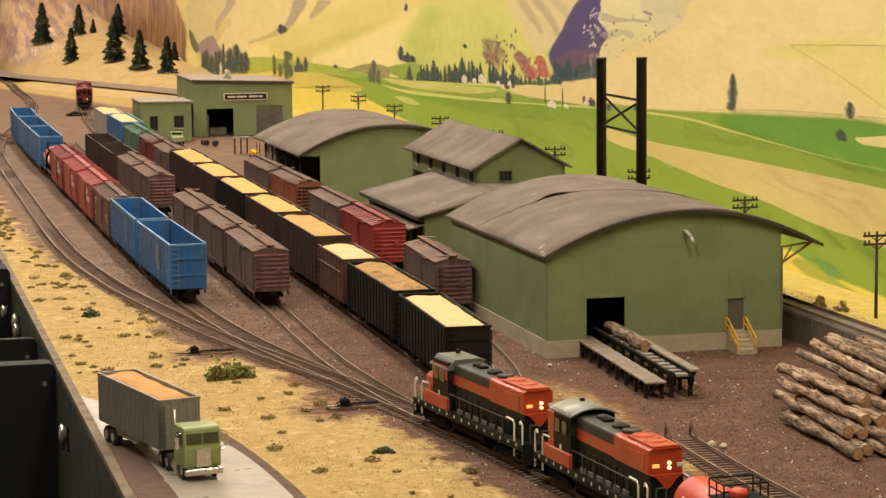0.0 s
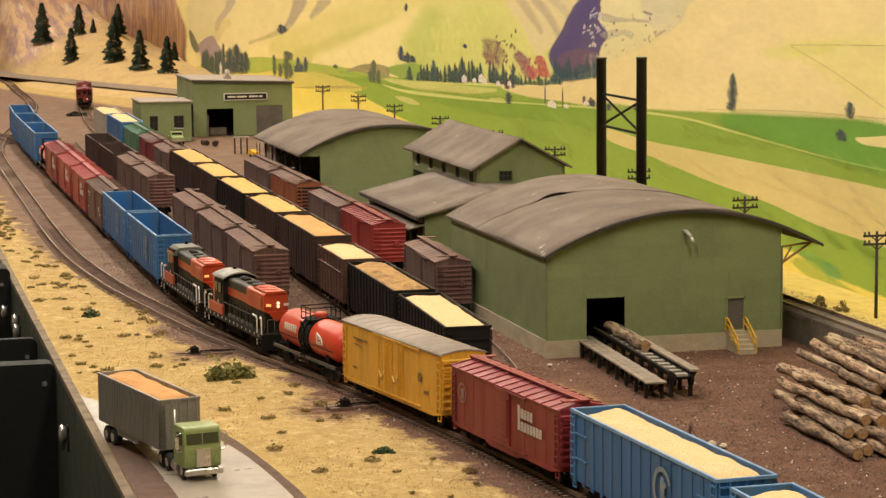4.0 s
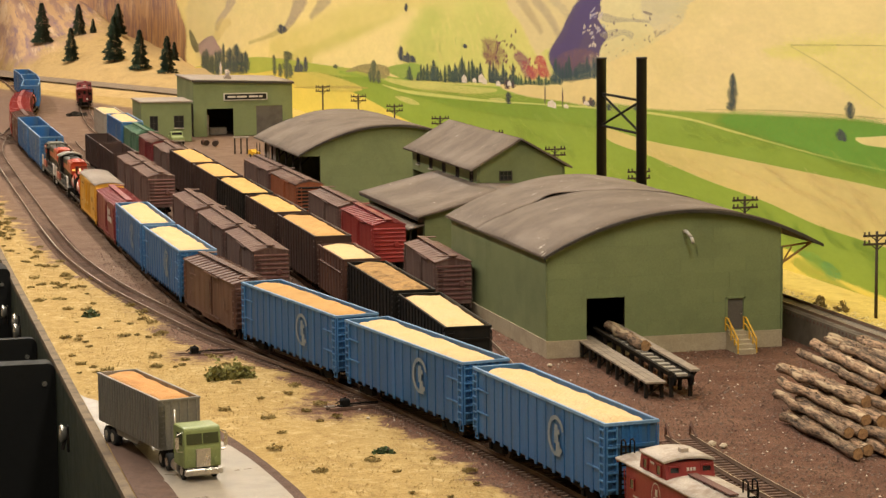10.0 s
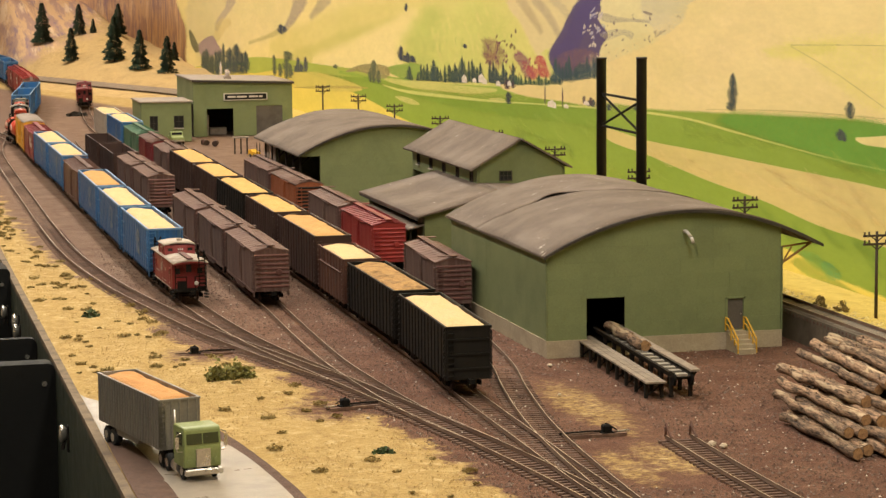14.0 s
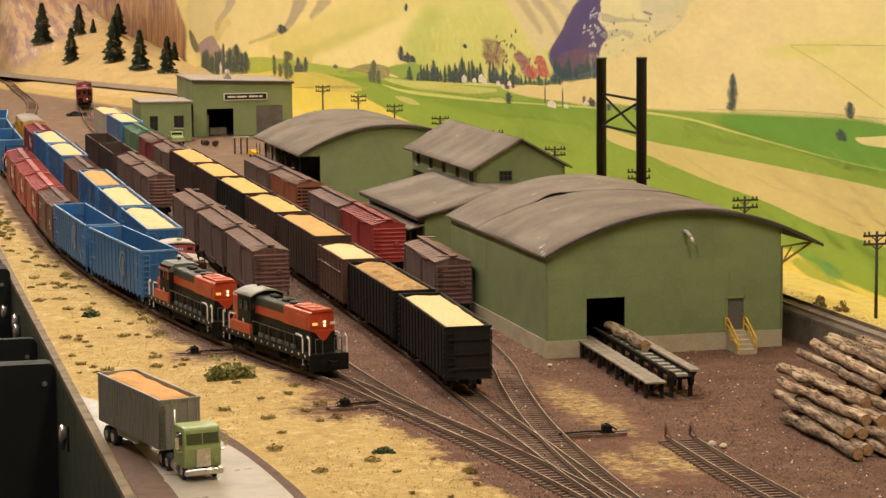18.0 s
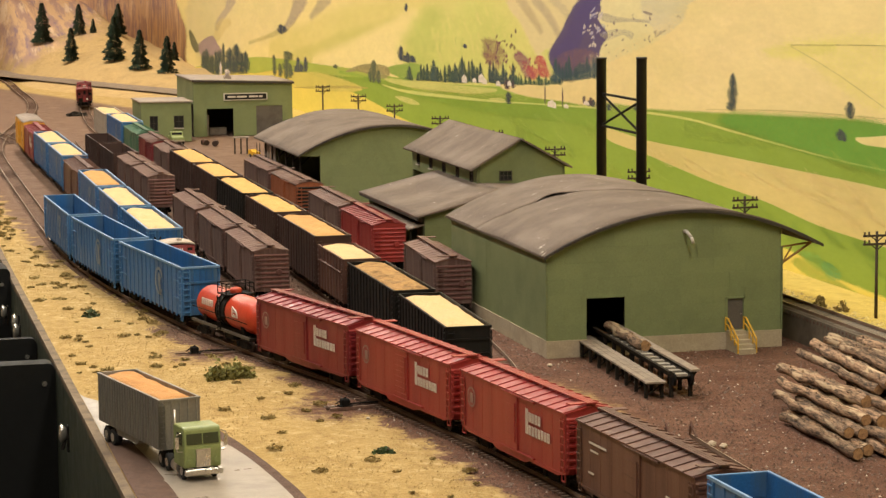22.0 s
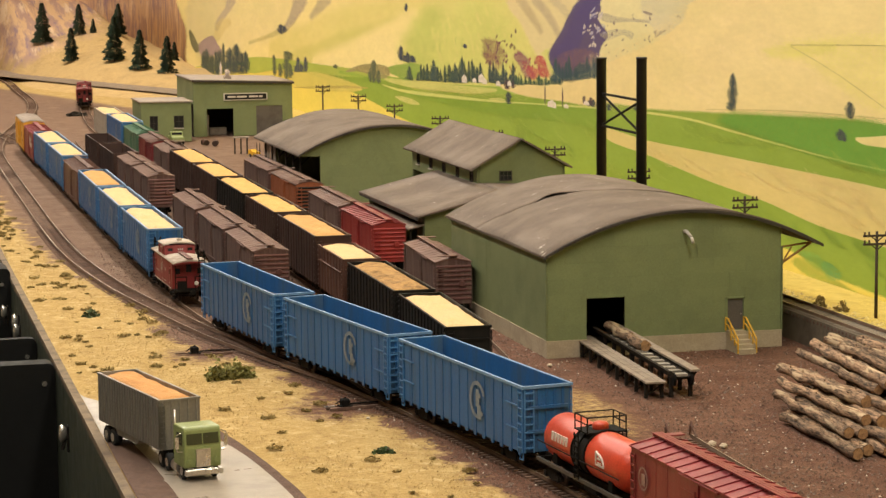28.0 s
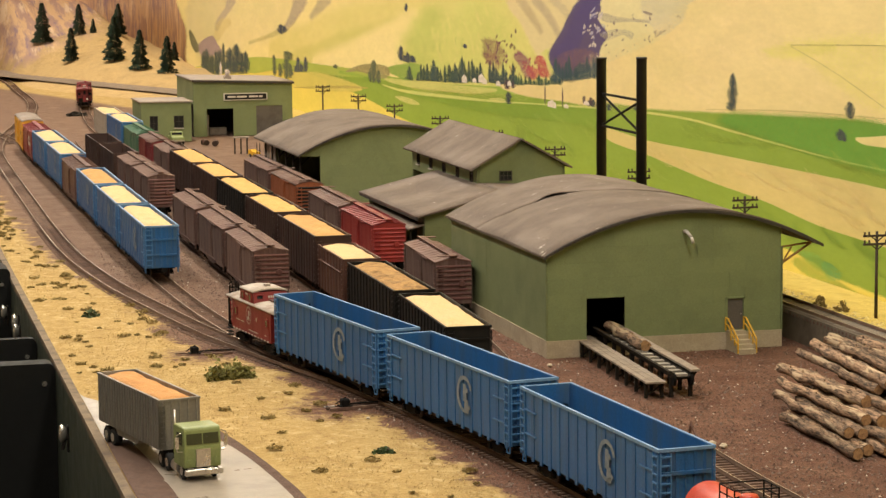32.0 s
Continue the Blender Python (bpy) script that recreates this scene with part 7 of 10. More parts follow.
    bm = bmesh.new()
    box(bm, (0.014, 0.0, HT + 0.0008), (0.008, 0.006, 0.0022))
    box(bm, (-0.008, 0.0, HT + 0.0008), (0.006, 0.006, 0.0018))
    part("exhaust_stack", bm, UNDER, t)
    # cab
    CT = 0.0515 if not low_nose else 0.0510
    bm = bmesh.new()
    box(bm, ((cx0 + cx1) / 2, 0, (D + CT) / 2 - 0.0002), (cx1 - cx0, W - 0.004, CT - D - 0.0035))
    cab = part("cab", bm, GREEN_DK, t, "dark green cab with orange panels")
    for sy in (-1, 1):
        bm = bmesh.new()
        box(bm, ((cx0 + cx1) / 2 - 0.006, sy * (W / 2 - 0.0016), D + 0.0042), (cx1 - cx0 + 0.014, 0.0022, 0.0088))
        bevelled(bm, 0.0005)
        part("battery_box", bm, ORANGE, t, "orange box along the walkway beside the cab")
        if low_nose:
            bm = bmesh.new()
            box(bm, ((cx0 + cx1) / 2, sy * (W / 2 - 0.0018), D + 0.0252), (cx1 - cx0 - 0.001, 0.0006, 0.0095))
            part("cab_panel", bm, ORANGE, cab, "orange upper cab side")
    bm = bmesh.new()
    if low_nose:  # flat roof with sloping sides
        w2 = W / 2 - 0.001
        prism(bm, [(-w2, CT - 0.0062), (-w2 + 0.0062, CT), (w2 - 0.0062, CT), (w2, CT - 0.0062), (w2, CT - 0.0072), (-w2, CT - 0.0072)], cx0 - 0.0030, cx1 + 0.0015, "x")
        part("cab_roof", bm, CAB_ROOF, t, "flat grey cab roof with sloping sides")
    else:
        top = arch(W - 0.001, CT - 0.0038, 0.0046, 10)
        prism(bm, [(y, z + 0.0009) for y, z in top] + [(y, z - 0.0002) for y, z in top[::-1]], cx0 - 0.0035, cx1 + 0.0035, "x", True)
        part("cab_roof", bm, SILVER_CAB, t, "rounded silver grey cab roof")
    for sy in (-1, 1):
        for x in (cx0 + 0.008, cx1 - 0.008):
            gl = bmesh.new()
            box(gl, (x, sy * (W / 2 - 0.0014), D + 0.0232), (0.0075, 0.0008, 0.0082))
            part("cab_window", gl, GLASS, cab, "dark cab window")
    for x in (cx0, cx1):
        for y in (-0.0115, 0.0115):
            gl = bmesh.new()
            box(gl, (x, y, D + 0.0238), (0.0008, 0.0055, 0.0075))
            part("cab_window", gl, GLASS, cab, "dark cab window")
    bm = bmesh.new()
    lathe(bm, [(CT + 0.0006, 0.0016), (CT + 0.0028, 0.0016), (CT + 0.0032, 0.0010)], (cx0 + 0.006, 0.002, 0), "z", 10)
    part("roof_beacon", bm, UNDER, t)
    # short hood
    sh0 = -L / 2 + 0.009
    htop = HT - (0.013 if low_nose else 0.002)
    b = bmesh.new()
    prism(b, [(-HW / 2, D), (-HW / 2, htop - 0.003), (-HW / 2 + 0.003, htop), (HW / 2 - 0.003, htop), (HW / 2, htop - 0.003), (HW / 2, D)], sh0, cx0, "x")
    part("short_hood", b, ORANGE, t, "orange short hood")
    # lamps
    for sx in (-1, 1):
        x = hx1 + 0.0006 if sx > 0 else sh0 - 0.0006
        z = HT - 0.0095 if sx > 0 else htop - 0.0055
        lens = bmesh.new()
        for dz in (-0.0014, 0.0014):
            lathe(lens, [(x - 0.0005, 0.0012), (x + 0.0005, 0.0012)], (0, 0.001 if sx > 0 else 0, z + dz), "x", 12)
        part("headlight", lens, HEADLIGHT if (sx > 0) == lit_near else GLASS, t, "small round headlight")
        for y in (-0.0072, 0.0078):
            nb = bmesh.new()
            box(nb, (x, y, z), (0.0010, 0.0040, 0.0020))
            part("number_board", nb, CABLIGHT if ((sx > 0) == lit_near and y < 0) else WHITE, t, "small number board")
    # white handrails: end posts bent down over the steps
    for sy in (-1, 1):
        y = sy * (W / 2 - 0.0006)
        bm = bmesh.new()
        xs = [cx1 + 0.006 + i * (hx1 - cx1 - 0.010) / 6 for i in range(7)]
        wire(bm, [(xs[0], y, D + 0.0125), (xs[-1], y, D + 0.0125)], 0.00032)
        for x in xs:
            tube(bm, (x, y, D), (x, y, D + 0.0125), 0.0003, 5)
        part("handrail", bm, RAIL_G, t, "thin grey side handrail")
        for sx in (-1, 1):
            xe = sx * (L / 2 - 0.0015)
            bm = bmesh.new()
            wire(bm, [(xe, y, 0.0070), (xe, y, D + 0.0125), (xe - sx * 0.003, y, D + 0.0145), (xe - sx * 0.0042, y, D + 0.0125)], 0.0006)
            xi = xe - sx * 0.0125
            wire(bm, [(xi, y, 0.0070), (xi, y, D + 0.0115), (xi - sx * 0.002, y, D + 0.0135), (xi - sx * 0.012, y, D + 0.0138)], 0.0006)
            part("grab_rail", bm, RAIL_W, t, "white painted grab rail")
            st = bmesh.new()
            for k in range(3):
                box(st, ((xe + xi) / 2, sy * (W / 2 - 0.002), 0.0055 + k * 0.0042), (0.011, 0.0042, 0.0006))
            part("step", st, UNDER, t, "black end steps")
        for i in range(14):
            bm = bmesh.new()
            box(bm, (-L / 2 + 0.010 + i * 0.0128 * K, sy * (W / 2 + 0.0001), D - 0.0014), (0.0014, 0.0005, 0.0019))
            part("deck_mark", bm, WHITE, deck, "small white mark on the deck edge")
        for i in range(6):
            bm = bmesh.new()
            box(bm, (hx0 + 0.022 * K + i * 0.0135 * K, sy * (W / 2 - 0.0016), D + 0.0028), (0.0076, 0.0010, 0.0030))
            part("side_louvre", bm, LOUVRE, t, "small pale louvre over the walkway")
        bm = bmesh.new()
        box(bm, ((cx0 + cx1) / 2 - 0.001, sy * (W / 2 - 0.0014), D + 0.0098), (0.0024, 0.0005, 0.0040))
        part("emblem", bm, WHITE, cab, "small pale cab emblem")
    for sx in (-1, 1):
        bm = bmesh.new()
        prism(bm, [(-W / 2, 0.0035), (W / 2, 0.0035), (W / 2, D), (-W / 2, D)], sx * (L / 2 - 0.0005) - 0.001, sx * (L / 2 - 0.0005) + 0.001, "x")
        part("pilot", bm, UNDER, t, "black end pilot plate")
        bm = bmesh.new()
        xe = sx * (L / 2 - 0.0005)
        for y in (-0.011, -0.005, 0.005, 0.011):
            tube(bm, (xe, y, D), (xe, y, D + 0.012), 0.0004, 5)
        tube(bm, (xe, -0.011, D + 0.012), (xe, -0.005, D + 0.012), 0.0004, 5)
        tube(bm, (xe, 0.005, D + 0.012), (xe, 0.011, D + 0.012), 0.0004, 5)
        part("end_railing", bm, RAIL_G, t, "thin grey end railing")
        hs = bmesh.new()
        for y in (-0.008, -0.006, 0.006, 0.008):
            wire(hs, [(xe, y, D - 0.003), (xe + sx * 0.003, y, D - 0.006), (xe + sx * 0.0032, y, 0.006)], 0.0004)
        part("air_hose", hs, UNDER, t)
    bm = bmesh.new()
    prism(bm, [(-0.0125, 0.0045), (0.0125, 0.0045), (0.0145, 0.0075), (0.0145, D - 0.0046), (-0.0145, D - 0.0046), (-0.0145, 0.0075)], -0.026 * K, 0.026 * K, "x")
    part("fuel_tank", bm, UNDER, t, "black fuel tank")
    bogies(t, 0.060 * K, 3, 0.036, FRAME3)
    couplers(t, L / 2)
    return t


SILVER_CAB = mat("worn_silver_cab_roof", (0.27, 0.255, 0.225), 0.35, 0.3, stain=0.3, stain_col=(0.16, 0.15, 0.13))
LOUVRE = mat("pale_grey_louvre", (0.105, 0.097, 0.086), 0.6)
CAB_ROOF = mat("dull_grey_cab_roof", (0.105, 0.105, 0.085), 0.5, stain=0.15)
# hood top and fans: a lighter grey-green than the hood sides
HOOD_TOP = mat("lighter_green_hood_top", (0.030, 0.029, 0.022), 0.5, stain=0.2, stain_col=(0.075, 0.065, 0.05), spec=0.3)
RAIL_G = mat("grey_handrail_metal", (0.075, 0.068, 0.06), 0.5)
# ---- the moving train, from the far end to the near end ----
# each entry: a car, its length over the body, its bogie base; couplings leave a gap of GAP
GAP = 0.0185
LOCO_2, LOCO_1, TANK_L = 0.184, 0.173, 0.130
BLUE_EMPTY = "empty ribbed blue steel gondola with faded herald"
string = [
    ("gondola", gondola(BLUE_EMPTY), GON_L), ("gondola", gondola(BLUE_EMPTY), GON_L), ("gondola", gondola(BLUE_EMPTY), GON_L),
    ("tank", tank_car("orange-red tank car with black band and dome railing"), TANK_L),
]
GNW = [(0.0262, 0.0376, (5, 8), 0.0060)]
for k in range(3):
    string.append(("box", boxcar("bright red steel boxcar with white lettering" if k else "dull dark red steel boxcar with white lettering", (BOX_RED, BRIGHT_RED, BRIGHT_RED)[k], (BOX_RED, BRIGHT_RED, BRIGHT_RED)[k], words=GNW, ribbed_door=(k == 1), L=0.1695), 0.1695))
string.append(("box", boxcar("brown steel boxcar with small pale lettering", BOX_BROWN, BOX_BROWN, L=0.1695, small_marks=WHITE), 0.1695))
string += [("gondola", gondola(BLUE_EMPTY), GON_L), ("gondola", gondola(BLUE_EMPTY), GON_L)]
ENGINE_2 = engine("orange and dark green diesel locomotive with lit headlights", LOCO_2, low_nose=True)
ENGINE_1 = engine("orange and dark green diesel locomotive with rounded grey cab", LOCO_1)
string += [("engine", ENGINE_2, LOCO_2), ("engine", ENGINE_1, LOCO_1)]
TANK_A = tank_car("orange-red tank car coupled behind the locomotives")
cut = [
    ("box", boxcar("yellow steel boxcar with dusty grey roof and twin doors", YELLOW, SILVER_ROOF, L=0.178, eave=0.0525, rise=0.0028, round_roof=True, roofwalk=False, doors=2, small_marks=YLW_LTR), 0.178),
    ("box", boxcar("red steel boxcar with white lettering and ribbed door", BOX_RED, BOX_RED, words=GNW, ribbed_door=True, L=0.176), 0.176),
    ("gondola", gondola("blue steel gondola heaped with pale wood chips", CHIPS, 1.0), GON_L),
    ("gondola", gondola("blue steel gondola heaped with pale wood chips", CHIPS, 2.0), GON_L),
    ("box", boxcar("brown steel boxcar with small faded lettering", BOX_BROWN, BOX_BROWN, L=0.184, small_marks=BOX_WOOD), 0.184),
    ("gondola", gondola("grimy blue gondola heaped with tan wood chips", CHIPS_TAN, 3.0), GON_L),
    ("gondola", gondola("blue steel gondola heaped with pale wood chips", CHIPS, 4.0), GON_L),
    ("gondola", gondola("blue steel gondola heaped with pale wood chips", CHIPS, 5.0), GON_L),
]
CABOOSE = caboose("red cupola caboose with dusty white roofs")
CAB_LEN = 0.122
BASES = {"gondola": 0.148, "box": 0.124, "tank": 0.076, "engine": 0.120}

# middle of every car behind a reference point at the near end of its group
def offsets(group):
    out, s = [], 0.0
    for kind, ob, ln in reversed(group):
        out.append((kind, ob, s - ln / 2))
        s -= ln + GAP
    return out


# where the near end of the nearer empty gondola stands along the line: (seconds, metres), first on the
# yard track, then round by the running track, then back into the yard track
EMPTY_A = [(0.0, 6.012), (1.0, 6.012), (2.0, 6.010), (2.5, 6.005), (3.0, 5.992), (3.5, 5.968), (4.5, 5.895), (5.5, 5.787), (6.0, 5.724), (7.0, 5.500), (8.0, 5.240), (9.0, 4.955), (10.0, 4.665), (11.0, 4.365), (12.0, 4.045), (13.0, 3.757), (13.5, 3.672), (14.0, 3.615), (14.5, 3.54), (14.9, 3.05), (15.25, 2.60), (15.4, 2.58)]
EMPTY_B = [(15.5, 2.62), (15.8, 3.45), (16.1, 4.55), (16.35, 5.22), (16.5, 5.385), (17.0, 5.575), (18.0, 6.057), (19.0, 6.474), (20.0, 6.857), (21.0, 7.203), (22.0, 7.540), (23.0, 7.876), (24.0, 8.224), (24.5, 8.382), (25.0, 8.412), (25.5, 8.412), (26.2, 8.407)]
EMPTY_C = [(26.5, 8.392), (27.0, 8.342), (27.5, 8.277), (27.8, 8.207), (28.0, 8.172), (28.2, 8.119), (28.4, 8.077), (28.7, 8.027), (29.0, 8.013), (29.3, 8.007), (29.9, 8.011), (30.2, 8.018), (30.5, 8.041), (30.8, 8.083), (31.1, 8.143), (31.4, 8.207), (31.7, 8.283), (32.0, 8.378)]
# the locomotives stand off from the gondolas until they have coupled on
ENGINE_GAP = [(0.0, 0.600), (0.35, 0.575), (0.45, 0.545), (0.75, 0.17), (0.85, 0.11), (1.0, 0.088), (1.5, 0.062), (2.0, 0.037), (2.5, 0.018), (3.0, 0.004), (3.5, 0.0), (32.0, 0.0)]
# near end of the cut of loaded cars, on the yard track
CUT_STOP = [(14.0, 5.880), (28.5, 5.880), (28.9, 5.862), (29.3, 5.856), (32.0, 5.856)]
STEP = 0.1


def table(rows, t):
    """A smooth value between the rows."""
    ts, vs = [r[0] for r in rows], [r[1] for r in rows]
    if t <= ts[0]:
        return vs[0]
    if t >= ts[-1]:
        return vs[-1]
    i = max(k for k in range(len(ts)) if ts[k] <= t)
    h = ts[i + 1] - ts[i]

    def slope(k):
        if k == 0 or k == len(ts) - 1:
            return 0.0
        a, b = (vs[k] - vs[k - 1]) / (ts[k] - ts[k - 1]), (vs[k + 1] - vs[k]) / (ts[k + 1] - ts[k])
        return 0.0 if a * b <= 0 else 2 * a * b / (a + b)
    u = (t - ts[i]) / h
    return (2 * u**3 - 3 * u**2 + 1) * vs[i] + (u**3 - 2 * u**2 + u) * h * slope(i) + (3 * u**2 - 2 * u**3) * vs[i + 1] + (u**3 - u**2) * h * slope(i + 1)


def empty_at(t):
    """The line and the place of the empty cars' near end."""
    if t <= 15.45:
        return LINE_A, table(EMPTY_A, t)
    if t <= 26.35:
        return LINE_B, table(EMPTY_B, t)
    return LINE_A, table(EMPTY_C, t)


# lengths from the empties' near end to the near end of the loaded cut, when all is coupled
ENGINES_LEN = LOCO_1 + LOCO_2 + 2 * GAP
TANK_LEN = TANK_L + GAP + 0.006  # its drawbars stand a little further out
CUT_LEN = sum(ln + GAP for _, _, ln in cut)
TO_CUT = ENGINES_LEN + TANK_LEN + CUT_LEN


def cut_at(t):
    if t >= 14.0:
        return table(CUT_STOP, t)
    return max(5.880, table(EMPTY_A, t) + TO_CUT + table(ENGINE_GAP, t)) if t < 13.0 else table([(13.0, table(EMPTY_A, 13.0) + TO_CUT), (13.4, 5.93), (13.8, 5.885), (14.0, 5.880)], t)


def motions():
    times = [round(i * STEP, 3) for i in range(int(SECONDS / STEP) + 1)]
    empties = offsets([c for c in string if c[0] != "engine"])
    engines = offsets([c for c in string if c[0] == "engine"])
    loaded = offsets(cut)

    def key(ob, fn):
        rows, last = [], None
        for i, t in enumerate(times):
            m = fn(t)
            rows.append((t, m))
        thin = [rows[0]]
        for i in range(1, len(rows) - 1):  # leave out rows inside a stand
            a, b, c = rows[i - 1][1].translation, rows[i][1].translation, rows[i + 1][1].translation
            if (a - b).length > 1e-6 or (c - b).length > 1e-6:
                thin.append(rows[i])
        thin.append(rows[-1])
        walk(ob, thin)

    for kind, ob, o in empties:
        def at_empty(t, o=o, kind=kind):
            line, s = empty_at(t)
            return line.place(s + o, BASES[kind])
        key(ob, at_empty)
    for kind, ob, o in engines:
        def at_engine(t, o=o, kind=kind):
            line, s = empty_at(t)
            return line.place(s + ENGINES_LEN + table(ENGINE_GAP, t) + o, BASES[kind])
        key(ob, at_engine)
    for kind, ob, o in loaded:
        key(ob, lambda t, o=o, kind=kind: LINE_A.place(cut_at(t) + o, BASES[kind]))

    def at_tank(t):
        shift = table(EMPTY_A, t) + ENGINES_LEN + TANK_LEN + table(ENGINE_GAP, t) - TANK_L / 2 - 0.003 if t <= 14.5 else table([(14.5, table(EMPTY_A, 14.5) + ENGINES_LEN + TANK_LEN - TANK_L / 2 - 0.003), (15.3, 3.0), (32.0, 3.0)], t)
        return LINE_C.place(shift + LINE_C.length - LINE_A.length, 0.076)
    key(TANK_A, at_tank)

    def at_caboose(t):
        if t < 29.3:
            s = cut_at(t) + GAP + CAB_LEN
        else:
            s = (cut_at(29.3) + GAP + CAB_LEN) + max(0.0, table(EMPTY_C, t) - table(EMPTY_C, 29.3) - 0.010)  # the slack runs out first
        return LINE_A.place(s - CAB_LEN / 2, 0.07)
    key(CABOOSE, at_caboose)
# ---- parked cars ----
def park(ob, line, y_near, length, base):
    ob.matrix_basis = line.place(line.near(y_near) - length / 2, base)


for y, ln, lab in ((2.200, 0.170, "weathered brown boxcar with dusty grey sides"), (2.386, 0.170, "weathered greyish brown boxcar with roof walk"), (2.575, 0.172, "weathered dark brown boxcar with roof walk"), (2.962, 0.148, "weathered brown boxcar with grimy ends"), (3.128, 0.148, "weathered brown boxcar with pale roof")):
    park(boxcar(lab, BOX_GREY, BOX_WOOD, L=ln, W=0.0340, group="weathered boxcars"), LINE_3, y, ln, ln - 0.058)
for y, k in ((3.318, 7), (3.512, 8)):
    park(chip_car("dark brown open hopper, almost empty", DARK_BROWN, None, L=0.172, H=0.049, seed=k, ribs=12), LINE_3, y, 0.172, 0.114)
rows4 = [
    (1.708, 0.178, 0.0500, BLACK, CHIPS, "black ribbed hopper heaped with pale wood chips", False),
    (1.904, 0.187, 0.0500, BLACK, CHIPS_BROWN, "black ribbed hopper heaped with brown bark", False),
    (2.110, 0.117, 0.0500, BOX_BROWN, CHIPS, "rusty brown hopper half full of pale chips", True),
    (2.240, 0.200, 0.0560, DARK_BROWN, CHIPS_TAN, "dark brown hopper heaped with orange wood chips", False),
    (2.459, 0.182, 0.0560, DARK_BROWN, CHIPS_GOLD, "dark brown hopper heaped with golden wood chips", False),
    (2.660, 0.190, 0.0560, BLACK, CHIPS_GOLD, "grimy black hopper heaped with golden wood chips", False),
    (2.868, 0.180, 0.0560, DARK_BROWN, CHIPS_GOLD, "dark brown hopper heaped with golden wood chips", False),
    (3.066, 0.206, 0.0560, DARK_BROWN, CHIPS_GOLD, "dark brown hopper heaped with golden wood chips", False),
]
for i, (y, ln, h, paint, fill, lab, diag) in enumerate(rows4):
    park(chip_car(lab, paint, fill, L=ln, H=h, seed=20.0 + i, ribs=15 if ln > 0.15 else 9, diag=diag), LINE_4, y, ln, ln - 0.058)
GREEN_CAR = mat("faded_green_car_paint", (0.07, 0.16, 0.09), 0.6, stain=0.3)
PALE_CAR = mat("dusty_white_car_paint", (0.42, 0.37, 0.31), 0.7, stain=0.35)
park(boxcar("weathered brown boxcar with open roof hatch", BOX_GREY, BOX_WOOD, L=0.150), LINE_4, 3.300, 0.150, 0.092)
park(boxcar("faded red boxcar with curved roof", BOX_RED, BOX_BROWN, L=0.150, round_roof=True), LINE_4, 3.475, 0.150, 0.092)
park(boxcar("faded green boxcar with roof walk", GREEN_CAR, GREEN_CAR, L=0.170), LINE_4, 3.650, 0.170, 0.10)
park(gondola("blue gondola heaped with pale wood chips on the far yard track", CHIPS, 9.0), LINE_4, 3.845, GON_L, 0.148)
park(chip_car("dusty white hopper heaped with pale chips", PALE_CAR, CHIPS, L=0.19, seed=31.0), LINE_4, 4.08, 0.19, 0.13)
park(boxcar("weathered brown boxcar beside the green shed", BOX_GREY, BOX_BROWN, L=0.149, W=0.0335), LINE_5, 2.072, 0.149, 0.092)
park(boxcar("dull red steel boxcar with corrugated end", BRIGHT_RED, BOX_RED, L=0.166), LINE_5, 2.368, 0.166, 0.108)
park(boxcar("weathered brown boxcar with faded sides", BOX_GREY, BOX_BROWN, L=0.172), LINE_5, 2.552, 0.172, 0.114)
BOX_ORANGE = mat("rust_orange_car_paint", (0.30, 0.085, 0.03), 0.6, stain=0.25)
park(boxcar("rust orange boxcar with black end", BOX_ORANGE, BOX_WOOD, L=0.166, round_roof=True, end=BLACK), LINE_5, 2.805, 0.166, 0.108)
park(boxcar("weathered grey brown boxcar near the far shed", BOX_GREY, BOX_WOOD, L=0.175), LINE_5, 2.995, 0.175, 0.117)
far_caboose = caboose("small dark red caboose on the far yard track", CAB_WHITE=BOX_RED)
far_caboose.matrix_basis = LINE_4.place(LINE_4.near(5.03) - 0.06, 0.07)

